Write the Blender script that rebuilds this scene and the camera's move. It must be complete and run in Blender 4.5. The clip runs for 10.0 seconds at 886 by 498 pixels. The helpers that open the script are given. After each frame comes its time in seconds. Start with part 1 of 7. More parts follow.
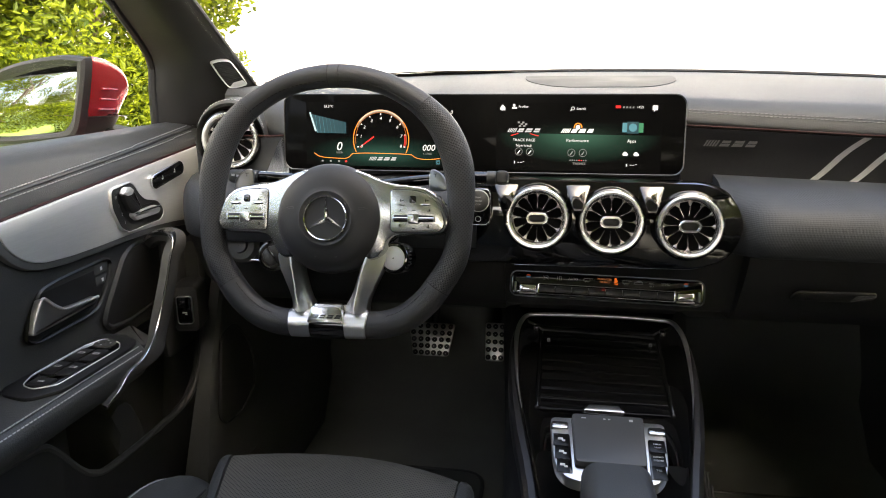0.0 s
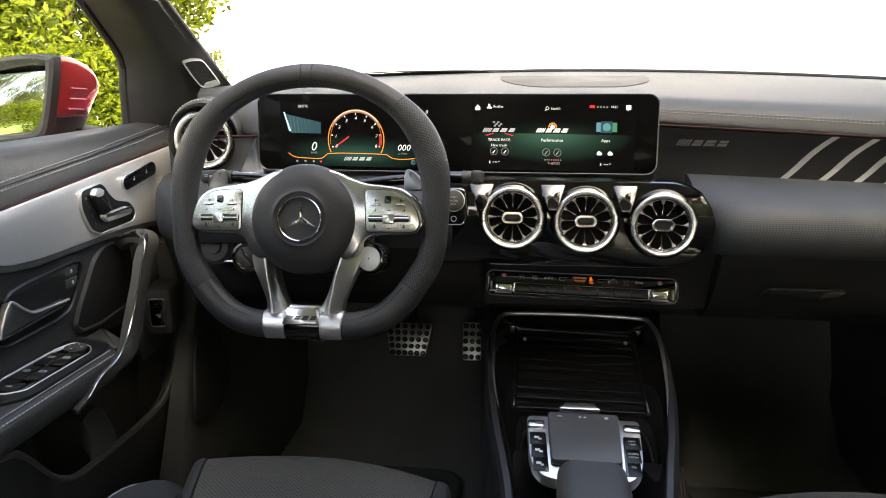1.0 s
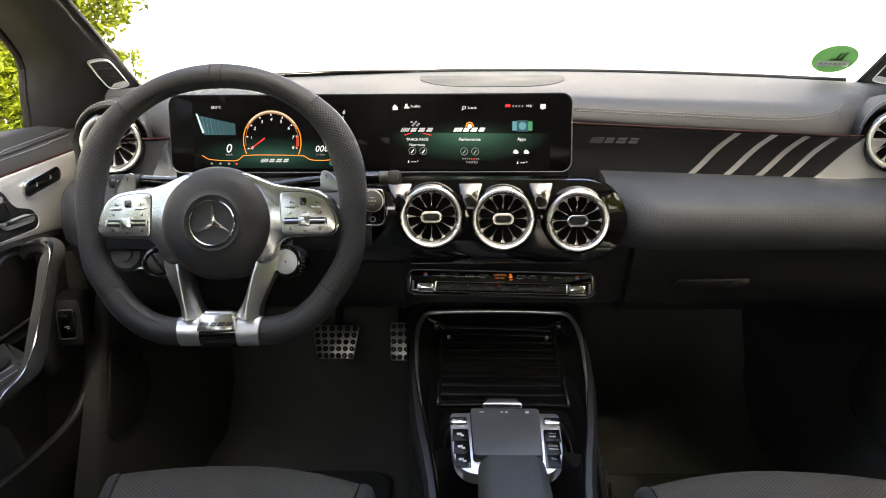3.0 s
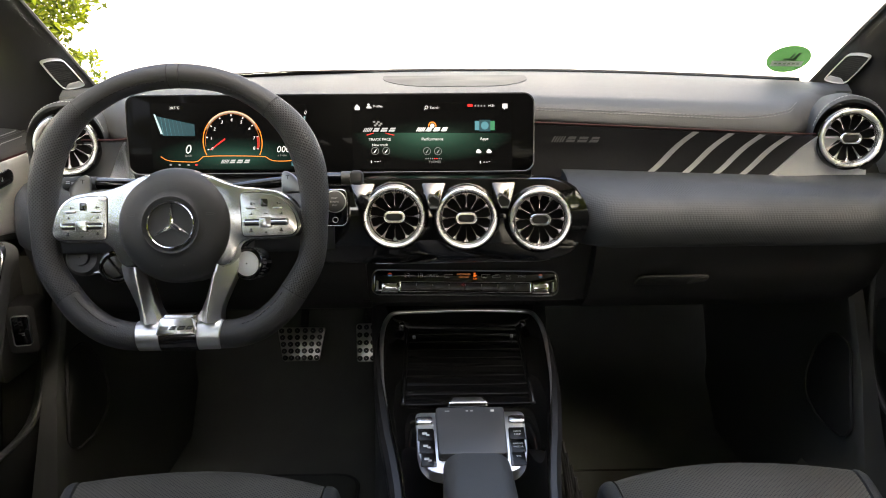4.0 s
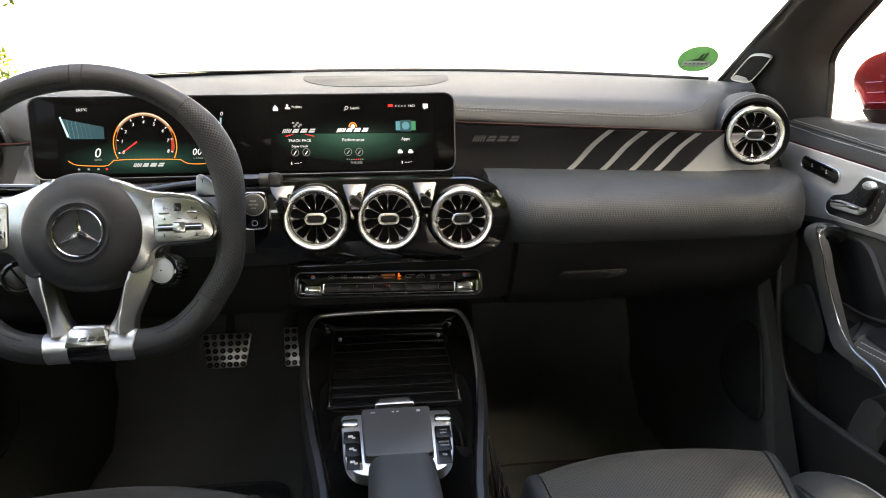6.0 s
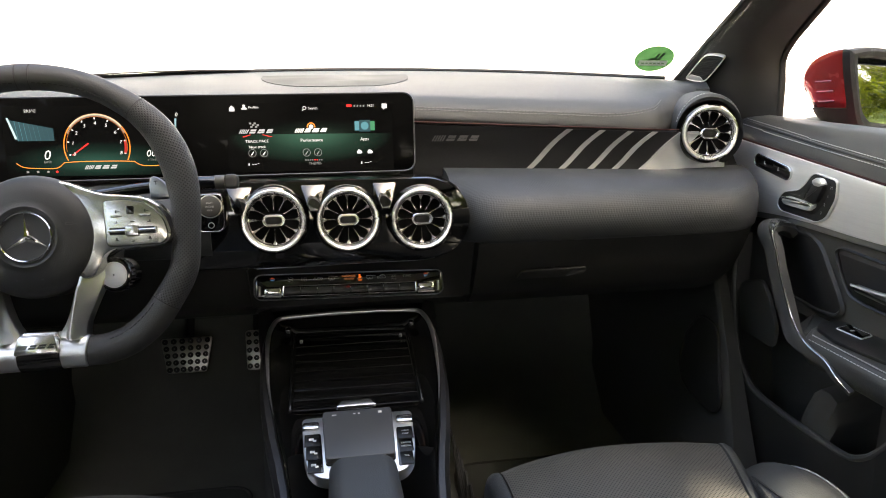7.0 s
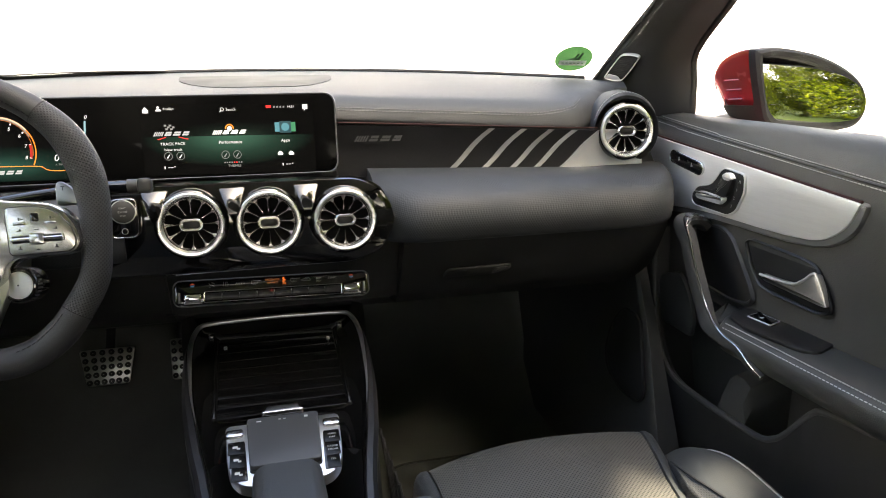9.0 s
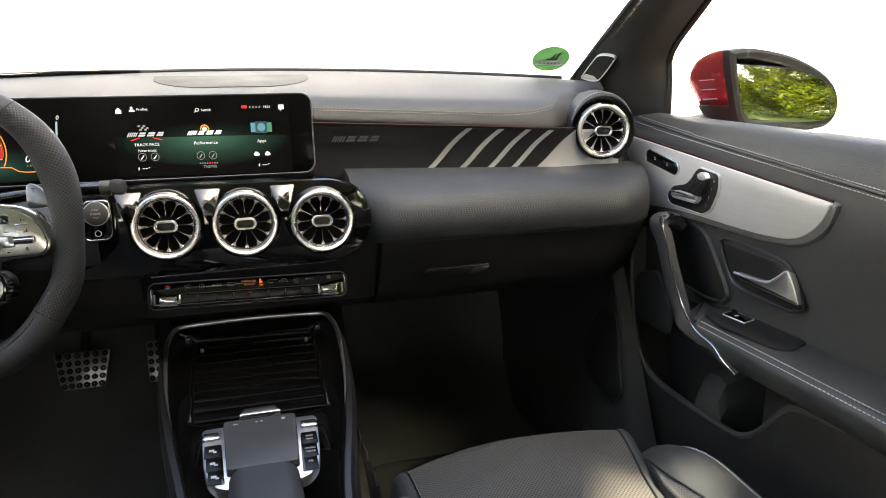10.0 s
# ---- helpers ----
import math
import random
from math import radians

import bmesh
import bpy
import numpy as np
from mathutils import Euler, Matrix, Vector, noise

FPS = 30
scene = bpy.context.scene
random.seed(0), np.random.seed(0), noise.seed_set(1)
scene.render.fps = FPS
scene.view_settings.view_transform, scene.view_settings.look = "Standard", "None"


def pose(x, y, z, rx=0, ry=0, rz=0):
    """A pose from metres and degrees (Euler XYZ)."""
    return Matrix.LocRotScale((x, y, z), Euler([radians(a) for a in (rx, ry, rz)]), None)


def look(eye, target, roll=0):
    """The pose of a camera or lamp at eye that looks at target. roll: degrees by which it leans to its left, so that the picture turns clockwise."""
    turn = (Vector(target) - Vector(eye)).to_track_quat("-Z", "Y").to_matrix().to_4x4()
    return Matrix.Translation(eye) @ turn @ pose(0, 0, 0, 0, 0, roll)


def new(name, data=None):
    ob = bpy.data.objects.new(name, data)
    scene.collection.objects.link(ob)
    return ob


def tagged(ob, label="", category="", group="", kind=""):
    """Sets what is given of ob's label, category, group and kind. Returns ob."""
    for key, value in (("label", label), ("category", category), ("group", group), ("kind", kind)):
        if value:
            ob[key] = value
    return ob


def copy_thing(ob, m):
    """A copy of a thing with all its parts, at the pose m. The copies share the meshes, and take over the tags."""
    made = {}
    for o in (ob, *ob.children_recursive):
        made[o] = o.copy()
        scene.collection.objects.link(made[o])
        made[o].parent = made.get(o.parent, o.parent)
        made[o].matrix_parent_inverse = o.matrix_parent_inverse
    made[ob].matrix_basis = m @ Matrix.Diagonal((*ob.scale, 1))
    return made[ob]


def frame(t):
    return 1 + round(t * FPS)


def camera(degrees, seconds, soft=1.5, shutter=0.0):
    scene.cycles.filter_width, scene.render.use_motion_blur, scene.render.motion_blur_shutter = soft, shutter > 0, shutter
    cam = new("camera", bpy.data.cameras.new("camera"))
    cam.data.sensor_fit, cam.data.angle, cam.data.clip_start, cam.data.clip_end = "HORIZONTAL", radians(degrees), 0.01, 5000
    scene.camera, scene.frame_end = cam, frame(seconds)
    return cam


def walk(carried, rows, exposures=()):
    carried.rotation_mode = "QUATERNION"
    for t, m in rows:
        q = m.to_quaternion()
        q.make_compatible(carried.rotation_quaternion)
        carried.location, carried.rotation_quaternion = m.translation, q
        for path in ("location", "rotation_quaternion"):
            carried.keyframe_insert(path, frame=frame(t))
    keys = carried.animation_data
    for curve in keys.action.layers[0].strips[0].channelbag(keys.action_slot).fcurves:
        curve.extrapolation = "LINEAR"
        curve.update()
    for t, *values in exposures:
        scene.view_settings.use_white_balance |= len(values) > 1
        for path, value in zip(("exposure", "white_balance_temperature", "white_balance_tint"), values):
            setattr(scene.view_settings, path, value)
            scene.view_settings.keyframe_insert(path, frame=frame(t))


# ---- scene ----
cam = camera(64.4, 10.0, 1.0)
PATH = [
    (0, (-0.079, -0.18, 1.113), (-0.386, 1.73, 0.606), -0.4),
    (0.5, (-0.079, -0.18, 1.112), (-0.364, 1.734, 0.606), -0.3),
    (1, (-0.076, -0.179, 1.113), (-0.321, 1.74, 0.605), -0.3),
    (1.5, (-0.07, -0.178, 1.113), (-0.269, 1.746, 0.605), -0.4),
    (2, (-0.067, -0.178, 1.112), (-0.212, 1.751, 0.604), -0.4),
    (2.5, (-0.061, -0.178, 1.113), (-0.162, 1.754, 0.604), -0.4),
    (4, (-0.05, -0.178, 1.112), (-0.017, 1.756, 0.603), -0.4),
    (4.5, (-0.046, -0.178, 1.113), (0.033, 1.754, 0.602), -0.4),
    (5, (-0.041, -0.178, 1.113), (0.085, 1.751, 0.601), -0.4),
    (5.5, (-0.038, -0.179, 1.113), (0.134, 1.747, 0.601), -0.4),
    (7, (-0.025, -0.179, 1.114), (0.288, 1.728, 0.599), -0.4),
    (7.5, (-0.021, -0.18, 1.114), (0.334, 1.719, 0.598), -0.4),
    (8, (-0.016, -0.182, 1.113), (0.382, 1.71, 0.599), -0.4),
    (8.5, (-0.01, -0.184, 1.113), (0.433, 1.698, 0.599), -0.5),
    (9, (-0.007, -0.184, 1.113), (0.48, 1.687, 0.598), -0.5),
    (9.5, (-0.004, -0.185, 1.114), (0.512, 1.677, 0.598), -0.4),
    (10, (-0.002, -0.185, 1.115), (0.536, 1.67, 0.597), -0.4),
]
walk(cam, [(t, look(eye, target, roll)) for t, eye, target, roll in PATH], [(0.0, 3.12, 7300, 10), (10.0, 3.20, 7300, 10)])

# ---- light ----
world = bpy.data.worlds.new("sky")
scene.world = world
world.use_nodes = True
wn = world.node_tree
sky = wn.nodes.new("ShaderNodeTexSky")
sky.sky_type, sky.sun_disc = "NISHITA", False
sky.air_density, sky.dust_density, sky.ozone_density = 0.8, 5.0, 0.5
SUN_ELEV, SUN_AZ = 48.88, 148.0          # azimuth: clockwise from straight ahead
sky.sun_elevation, sky.sun_rotation = radians(SUN_ELEV), radians(SUN_AZ)
wn.links.new(sky.outputs[0], wn.nodes["Background"].inputs[0])
wn.nodes["Background"].inputs[1].default_value = 0.15
SUN_DIR = Vector((math.sin(radians(SUN_AZ)) * math.cos(radians(SUN_ELEV)), math.cos(radians(SUN_AZ)) * math.cos(radians(SUN_ELEV)), math.sin(radians(SUN_ELEV))))
sun = new("sun", bpy.data.lights.new("sun", "SUN"))
sun.data.energy, sun.data.angle, sun.data.color = 4.0, radians(0.6), (1.0, 0.93, 0.82)
sun.matrix_world = look(SUN_DIR * 30, (0, 0, 0))

# ---- materials ----


def mat(name, base, rough=0.5, metal=0.0, grain=0.0, grain_size=800.0, vary=0.15, vary_size=9.0, coat=0.0, bump=0.0, bump_size=900.0, stretch=(1, 1, 1), cells=False, spec=0.5, sheen=0.0, wear=0.15):
    m = bpy.data.materials.new(name)
    m.use_nodes = True
    nt = m.node_tree
    b = nt.nodes["Principled BSDF"]
    b.inputs["Roughness"].default_value, b.inputs["Metallic"].default_value = rough, metal
    b.inputs["Coat Weight"].default_value = coat
    b.inputs["Coat Roughness"].default_value = 0.03
    b.inputs["Specular IOR Level"].default_value = spec
    b.inputs["Sheen Weight"].default_value = sheen
    co = nt.nodes.new("ShaderNodeTexCoord")
    mp = nt.nodes.new("ShaderNodeMapping")
    mp.inputs["Scale"].default_value = stretch
    nt.links.new(co.outputs["Object"], mp.inputs["Vector"])
    big = nt.nodes.new("ShaderNodeTexNoise")
    big.inputs["Scale"].default_value, big.inputs["Detail"].default_value = vary_size, 4
    nt.links.new(mp.outputs[0], big.inputs["Vector"])
    fine = nt.nodes.new("ShaderNodeTexNoise")
    fine.inputs["Scale"].default_value = grain_size
    nt.links.new(mp.outputs[0], fine.inputs["Vector"])
    add = nt.nodes.new("ShaderNodeMath")
    add.operation = "MULTIPLY_ADD"
    nt.links.new(fine.outputs[0], add.inputs[0])
    add.inputs[1].default_value = grain
    nt.links.new(big.outputs[0], add.inputs[2])
    ramp = nt.nodes.new("ShaderNodeMapRange")
    ramp.inputs["From Min"].default_value, ramp.inputs["From Max"].default_value = 0.25, 0.75 + grain
    ramp.inputs["To Min"].default_value, ramp.inputs["To Max"].default_value = 1 - vary, 1 + vary
    nt.links.new(add.outputs[0], ramp.inputs[0])
    mul = nt.nodes.new("ShaderNodeVectorMath")
    mul.operation = "SCALE"
    mul.inputs[0].default_value = base
    nt.links.new(ramp.outputs[0], mul.inputs["Scale"])
    nt.links.new(mul.outputs[0], b.inputs["Base Color"])
    rr = nt.nodes.new("ShaderNodeMapRange")
    rr.inputs["From Min"].default_value, rr.inputs["From Max"].default_value = 0.3, 0.7
    rr.inputs["To Min"].default_value, rr.inputs["To Max"].default_value = rough * (1 - wear), min(1, rough * (1 + wear))
    nt.links.new(big.outputs[0], rr.inputs[0])
    nt.links.new(rr.outputs[0], b.inputs["Roughness"])
    if bump:
        if cells:
            tex = nt.nodes.new("ShaderNodeTexVoronoi")
            out = tex.outputs["Distance"]
        else:
            tex = nt.nodes.new("ShaderNodeTexNoise")
            out = tex.outputs[0]
        tex.inputs["Scale"].default_value = bump_size
        nt.links.new(mp.outputs[0], tex.inputs["Vector"])
        bp = nt.nodes.new("ShaderNodeBump")
        bp.inputs["Strength"].default_value, bp.inputs["Distance"].default_value = bump, 0.0006
        nt.links.new(out, bp.inputs["Height"])
        nt.links.new(bp.outputs[0], b.inputs["Normal"])
    return m


def perforated(name, base, pitch, hole, rough=0.5, turn=45.0):
    """Leather with a regular field of pin holes."""
    m = mat(name, base, rough, bump=0.25, bump_size=700, cells=True)
    nt = m.node_tree
    b = nt.nodes["Principled BSDF"]
    co = nt.nodes.new("ShaderNodeUVMap")
    mp = nt.nodes.new("ShaderNodeMapping")
    mp.inputs["Scale"].default_value = (1 / pitch, 1 / pitch, 1)
    mp.inputs["Rotation"].default_value = (0, 0, radians(turn))
    vo = nt.nodes.new("ShaderNodeTexVoronoi")
    vo.voronoi_dimensions = "2D"
    vo.inputs["Scale"].default_value, vo.inputs["Randomness"].default_value = 1, 0
    nt.links.new(co.outputs[0], mp.inputs[0])
    nt.links.new(mp.outputs[0], vo.inputs["Vector"])
    lt = nt.nodes.new("ShaderNodeMapRange")
    lt.inputs["From Min"].default_value, lt.inputs["From Max"].default_value = hole * 0.8, hole * 1.2
    lt.inputs["To Min"].default_value, lt.inputs["To Max"].default_value = 0.12, 1
    nt.links.new(vo.outputs["Distance"], lt.inputs[0])
    src = b.inputs["Base Color"].links[0].from_socket
    mul = nt.nodes.new("ShaderNodeVectorMath")
    mul.operation = "SCALE"
    nt.links.new(src, mul.inputs[0])
    nt.links.new(lt.outputs[0], mul.inputs["Scale"])
    nt.links.new(mul.outputs[0], b.inputs["Base Color"])
    bp = nt.nodes.new("ShaderNodeBump")
    bp.inputs["Strength"].default_value, bp.inputs["Distance"].default_value = 0.7, 0.0008
    nt.links.new(lt.outputs[0], bp.inputs["Height"])
    nt.links.new(b.inputs["Normal"].links[0].from_socket, bp.inputs["Normal"])
    nt.links.new(bp.outputs[0], b.inputs["Normal"])
    return m


def glow(name, colour, strength):
    m = bpy.data.materials.new(name)
    m.use_nodes = True
    b = m.node_tree.nodes["Principled BSDF"]
    b.inputs["Base Color"].default_value = (0.01, 0.01, 0.01, 1)
    b.inputs["Roughness"].default_value = 0.3
    b.inputs["Specular IOR Level"].default_value = 0.1
    b.inputs["Emission Color"].default_value = (*colour, 1)
    b.inputs["Emission Strength"].default_value = strength
    return m


def glass(name, tint, gloss):
    m = bpy.data.materials.new(name)
    m.use_nodes = True
    nt = m.node_tree
    nt.nodes.remove(nt.nodes["Principled BSDF"])
    tr, gl, mx = (nt.nodes.new("ShaderNode" + k) for k in ("BsdfTransparent", "BsdfGlossy", "MixShader"))
    tr.inputs[0].default_value = (*tint, 1)
    gl.inputs["Roughness"].default_value = 0.0
    mx.inputs[0].default_value = gloss
    nt.links.new(tr.outputs[0], mx.inputs[1])
    nt.links.new(gl.outputs[0], mx.inputs[2])
    nt.links.new(mx.outputs[0], nt.nodes["Material Output"].inputs[0])
    return m


LEATHER = mat("black_leather", (0.054, 0.055, 0.053), 0.48, bump=0.35, bump_size=520, cells=True)
DASH = mat("soft_dash_vinyl", (0.040, 0.042, 0.043), 0.60, vary=0.05, wear=0.03, bump=0.35, bump_size=800, cells=True)
SHELF = mat("textured_soft_plastic", (0.025, 0.028, 0.031), 0.60, vary=0.08)
nt = SHELF.node_tree
tc = nt.nodes.new("ShaderNodeTexCoord")
mp_ = nt.nodes.new("ShaderNodeMapping")
mp_.inputs["Rotation"].default_value = (radians(35), 0, radians(45))
vo = nt.nodes.new("ShaderNodeTexVoronoi")
vo.inputs["Scale"].default_value = 340
vo.inputs["Randomness"].default_value = 0.12
bu = nt.nodes.new("ShaderNodeBump")
bu.inputs["Strength"].default_value = 0.32
bu.inputs["Distance"].default_value = 0.0012
nt.links.new(tc.outputs["Object"], mp_.inputs[0])
nt.links.new(mp_.outputs[0], vo.inputs["Vector"])
nt.links.new(vo.outputs["Distance"], bu.inputs["Height"])
nt.links.new(bu.outputs[0], nt.nodes["Principled BSDF"].inputs["Normal"])
PLASTIC = mat("dark_moulded_plastic", (0.060, 0.060, 0.057), 0.55, bump=0.3, bump_size=900)
RUBBER = mat("black_rubber", (0.016, 0.016, 0.016), 0.7)
PILLAR = mat("pillar_cloth", (0.030, 0.029, 0.029), 0.85, bump=0.4, bump_size=1500)
GLOSS = mat("piano_black", (0.004, 0.004, 0.004), 0.06, vary=0.05, coat=1.0)
CHROME = mat("bright_chrome", (0.80, 0.80, 0.81), 0.10, 1.0, vary=0.03)
SATIN = mat("satin_silver", (0.66, 0.66, 0.66), 0.21, 1.0, vary=0.03)
DARKSILVER = mat("dark_satin_silver", (0.30, 0.30, 0.31), 0.33, 1.0, vary=0.05)
BRUSHED = mat("brushed_aluminium", (0.78, 0.78, 0.77), 0.38, 0.45, grain=1.0, grain_size=60, vary=0.10, bump=0.12, bump_size=60, stretch=(30, 1, 30))
CARPET = mat("black_carpet", (0.108, 0.113, 0.101), 0.95, grain=1.0, grain_size=900, vary=0.5, bump=0.9, bump_size=1100)
STITCH = mat("grey_thread", (0.42, 0.42, 0.42), 0.7)
DASHSTITCH = mat("dash_thread", (0.17, 0.17, 0.17), 0.7)
COPPER = mat("copper_line", (0.040, 0.011, 0.010), 0.6, spec=0.2)
RED = mat("red_car_paint", (0.30, 0.008, 0.012), 0.25, 0.25, coat=1.0, vary=0.03)
GREYPLASTIC = mat("grey_exterior_plastic", (0.009, 0.0098, 0.0108), 0.6)
BRIGHT = mat("bright_satin_trim", (0.74, 0.74, 0.73), 0.42, 0.6, vary=0.03)
MIRROR = mat("mirror_silver", (0.92, 0.93, 0.93), 0.0, 1.0, vary=0.0)
STEEL = mat("pedal_steel", (0.38, 0.37, 0.35), 0.30, 1.0, vary=0.06)
PRINT = mat("light_print", (0.55, 0.55, 0.55), 0.6, vary=0.0)
DARKPRINT = mat("dark_print", (0.02, 0.02, 0.02), 0.6, vary=0.0)
SEATPERF = perforated("perforated_seat_leather", (0.080, 0.074, 0.062), 0.0036, 0.28)
BOLSTER = mat("bolster_leather", (0.036, 0.037, 0.036), 0.50, bump=0.35, bump_size=520, cells=True)
BOLSTERPERF = perforated("perforated_bolster_leather", (0.034, 0.034, 0.033), 0.0036, 0.28)
WHEELPERF = perforated("perforated_wheel_leather", (0.034, 0.034, 0.035), 0.0031, 0.30, 0.5)
WHEELLEATHER = mat("smooth_wheel_leather", (0.034, 0.034, 0.035), 0.5, bump=0.3, bump_size=700, cells=True)
HUB = mat("hub_soft_plastic", (0.030, 0.030, 0.031), 0.5, bump=0.35, bump_size=1100)
PALM = mat("palm_rest_leather", (0.05, 0.05, 0.05), 0.5, bump=0.3, bump_size=800, cells=True)
TOUCH = mat("touchpad_black", (0.060, 0.060, 0.061), 0.42, vary=0.05)
MESHM = mat("speaker_mesh", (0.05, 0.05, 0.05), 0.5, 0.6, bump=1.0, bump_size=900, cells=True)
SCREENGLASS = mat("display_glass", (0.003, 0.003, 0.003), 0.05, vary=0.05, spec=0.04)
HEADLINER = mat("bounce_headliner", (0.45, 0.44, 0.42), 0.9, bump=0.4, bump_size=1500)
GLASS = glass("clear_glass", (0.97, 0.985, 0.975), 0.02)

# ---- mesh tools ----
FLIP = [False]


def part(name, bm, material, parent=None, label="", smooth=True, at=None):
    """One mesh object from a bmesh, under a thing or a part."""
    if FLIP[0]:
        for v in bm.verts:
            v.co.x = -v.co.x
        bmesh.ops.reverse_faces(bm, faces=bm.faces)
    if smooth:
        for f in bm.faces:
            f.smooth = True
        for e in bm.edges:
            if len(e.link_faces) == 2 and e.calc_face_angle(0) > 0.6:
                e.smooth = False
    me = bpy.data.meshes.new(name)
    bm.to_mesh(me)
    bm.free()
    if material:
        me.materials.append(material)
    ob = new(name, me)
    if parent:
        ob.parent = parent
    if at is not None:
        ob.matrix_basis = at
    if label:
        ob["label"] = label
    return ob


def thing(name, label, category, group="", kind="", at=(0, 0, 0)):
    ob = new(name)
    ob.empty_display_size = 0.05
    ob.location = at
    return tagged(ob, label, category, group, kind)


def spline(pts, n, closed=False):
    """Points along a smooth curve through pts."""
    pts = [Vector(p) for p in pts]
    k = len(pts)
    out = []
    spans = k if closed else k - 1
    for i in range(n if closed else n + 1):
        f = i / n * spans
        j = min(int(f), spans - 1)
        u = f - j
        if closed:
            p0, p1, p2, p3 = (pts[(j + d) % k] for d in (-1, 0, 1, 2))
        else:
            p1, p2 = pts[j], pts[j + 1]
            p0 = pts[j - 1] if j else p1 * 2 - p2
            p3 = pts[j + 2] if j + 2 < k else p2 * 2 - p1
        out.append(0.5 * ((2 * p1) + (p2 - p0) * u + (2 * p0 - 5 * p1 + 4 * p2 - p3) * u * u + (3 * p1 - p0 - 3 * p2 + p3) * u ** 3))
    return out


def loft(bm, rings, closed=True, caps=True, round_trip=False, uv=False):
    """Skin over rings of equal length."""
    vs = [[bm.verts.new(p) for p in r] for r in rings]
    n = len(rings[0])
    m = len(rings)
    for i in range(m if round_trip else m - 1):
        a, b = vs[i], vs[(i + 1) % m]
        for j in range(n if closed else n - 1):
            q = (a[j], a[(j + 1) % n], b[(j + 1) % n], b[j])
            bm.faces.new(q)
    if caps and closed and not round_trip:
        bm.faces.new(list(reversed(vs[0])))
        bm.faces.new(vs[-1])
    bmesh.ops.recalc_face_normals(bm, faces=bm.faces)
    return bm


def skin(rings, **kw):
    return loft(bmesh.new(), rings, **kw)


def tube(path, radius, seg=10, closed=False, squash=1.0, bm=None):
    """A round or squashed rod along a path; radius may be a function of 0..1."""
    bm = bm or bmesh.new()
    path = [Vector(p) for p in path]
    n = len(path)
    rings = []
    ref = None
    for i, p in enumerate(path):
        t = (path[(i + 1) % n] - path[i - 1]) if closed else (path[min(i + 1, n - 1)] - path[max(i - 1, 0)])
        t.normalize()
        if ref is None:
            ref = Vector((0, 0, 1)) if abs(t.z) < 0.8 else Vector((1, 0, 0))
        ref = (ref - t * ref.dot(t)).normalized()
        side = t.cross(ref)
        r = radius(i / max(1, n - 1)) if callable(radius) else radius
        rings.append([p + ref * (math.sin(a) * r * squash) + side * (math.cos(a) * r) for a in (2 * math.pi * k / seg for k in range(seg))])
    return loft(bm, rings, round_trip=closed)


def band(path, wide, thick, out, bm=None):
    """A flat strap along a path: wide across, thick along the given outward vector."""
    bm = bm or bmesh.new()
    path = [Vector(p) for p in path]
    rings = []
    for i, p in enumerate(path):
        t = (path[min(i + 1, len(path) - 1)] - path[max(i - 1, 0)]).normalized()
        o = Vector(out(i / (len(path) - 1)) if callable(out) else out)
        o = (o - t * o.dot(t)).normalized()
        s = t.cross(o)
        w = wide(i / (len(path) - 1)) if callable(wide) else wide
        c = thick * 0.35
        pts = [(-w / 2, 0), (-w / 2, thick - c), (-w / 2 + c, thick), (w / 2 - c, thick), (w / 2, thick - c), (w / 2, 0)]
        rings.append([p + s * a + o * b for a, b in pts])
    return loft(bm, rings)


def inset(poly, d):
    """A polygon drawn in by d (counter-clockwise)."""
    n = len(poly)
    out = []
    for i in range(n):
        a, b, c = Vector(poly[i - 1]), Vector(poly[i]), Vector(poly[(i + 1) % n])
        e1, e2 = (b - a).normalized(), (c - b).normalized()
        n1, n2 = Vector((-e1.y, e1.x)), Vector((-e2.y, e2.x))
        k = n1 + n2
        k = k / max(0.3, k.length_squared / 2)
        out.append(b + k * d)
    return out


def ccw(poly):
    a = sum(poly[i - 1][0] * poly[i][1] - poly[i][0] * poly[i - 1][1] for i in range(len(poly)))
    return [Vector(p) for p in (poly if a > 0 else list(reversed(poly)))]


def plate(poly, m, depth, edge=0.001, bm=None):
    """A plate of a flat outline (local x, y), thick along local z, with a softened upper edge, set by m."""
    bm = bm or bmesh.new()
    poly = ccw(poly)
    mid = inset(poly, edge * 0.3)
    top = inset(poly, edge)
    rings = [[m @ Vector((p.x, p.y, 0)) for p in poly], [m @ Vector((p.x, p.y, depth - edge)) for p in poly],
             [m @ Vector((p.x, p.y, depth - edge * 0.3)) for p in mid], [m @ Vector((p.x, p.y, depth)) for p in top]]
    return loft(bm, rings)


def frame_plate(outer, inner, m, depth, edge=0.0008):
    """A flat ring between two outlines of equal point count."""
    o, i = ccw(outer), ccw(inner)
    rings = [[m @ Vector((p.x, p.y, 0)) for p in o], [m @ Vector((p.x, p.y, depth - edge)) for p in o], [m @ Vector((p.x, p.y, depth)) for p in inset(o, edge)],
             [m @ Vector((p.x, p.y, depth)) for p in inset(i, -edge)], [m @ Vector((p.x, p.y, depth - edge)) for p in i], [m @ Vector((p.x, p.y, 0)) for p in i]]
    return loft(bmesh.new(), rings, round_trip=True)


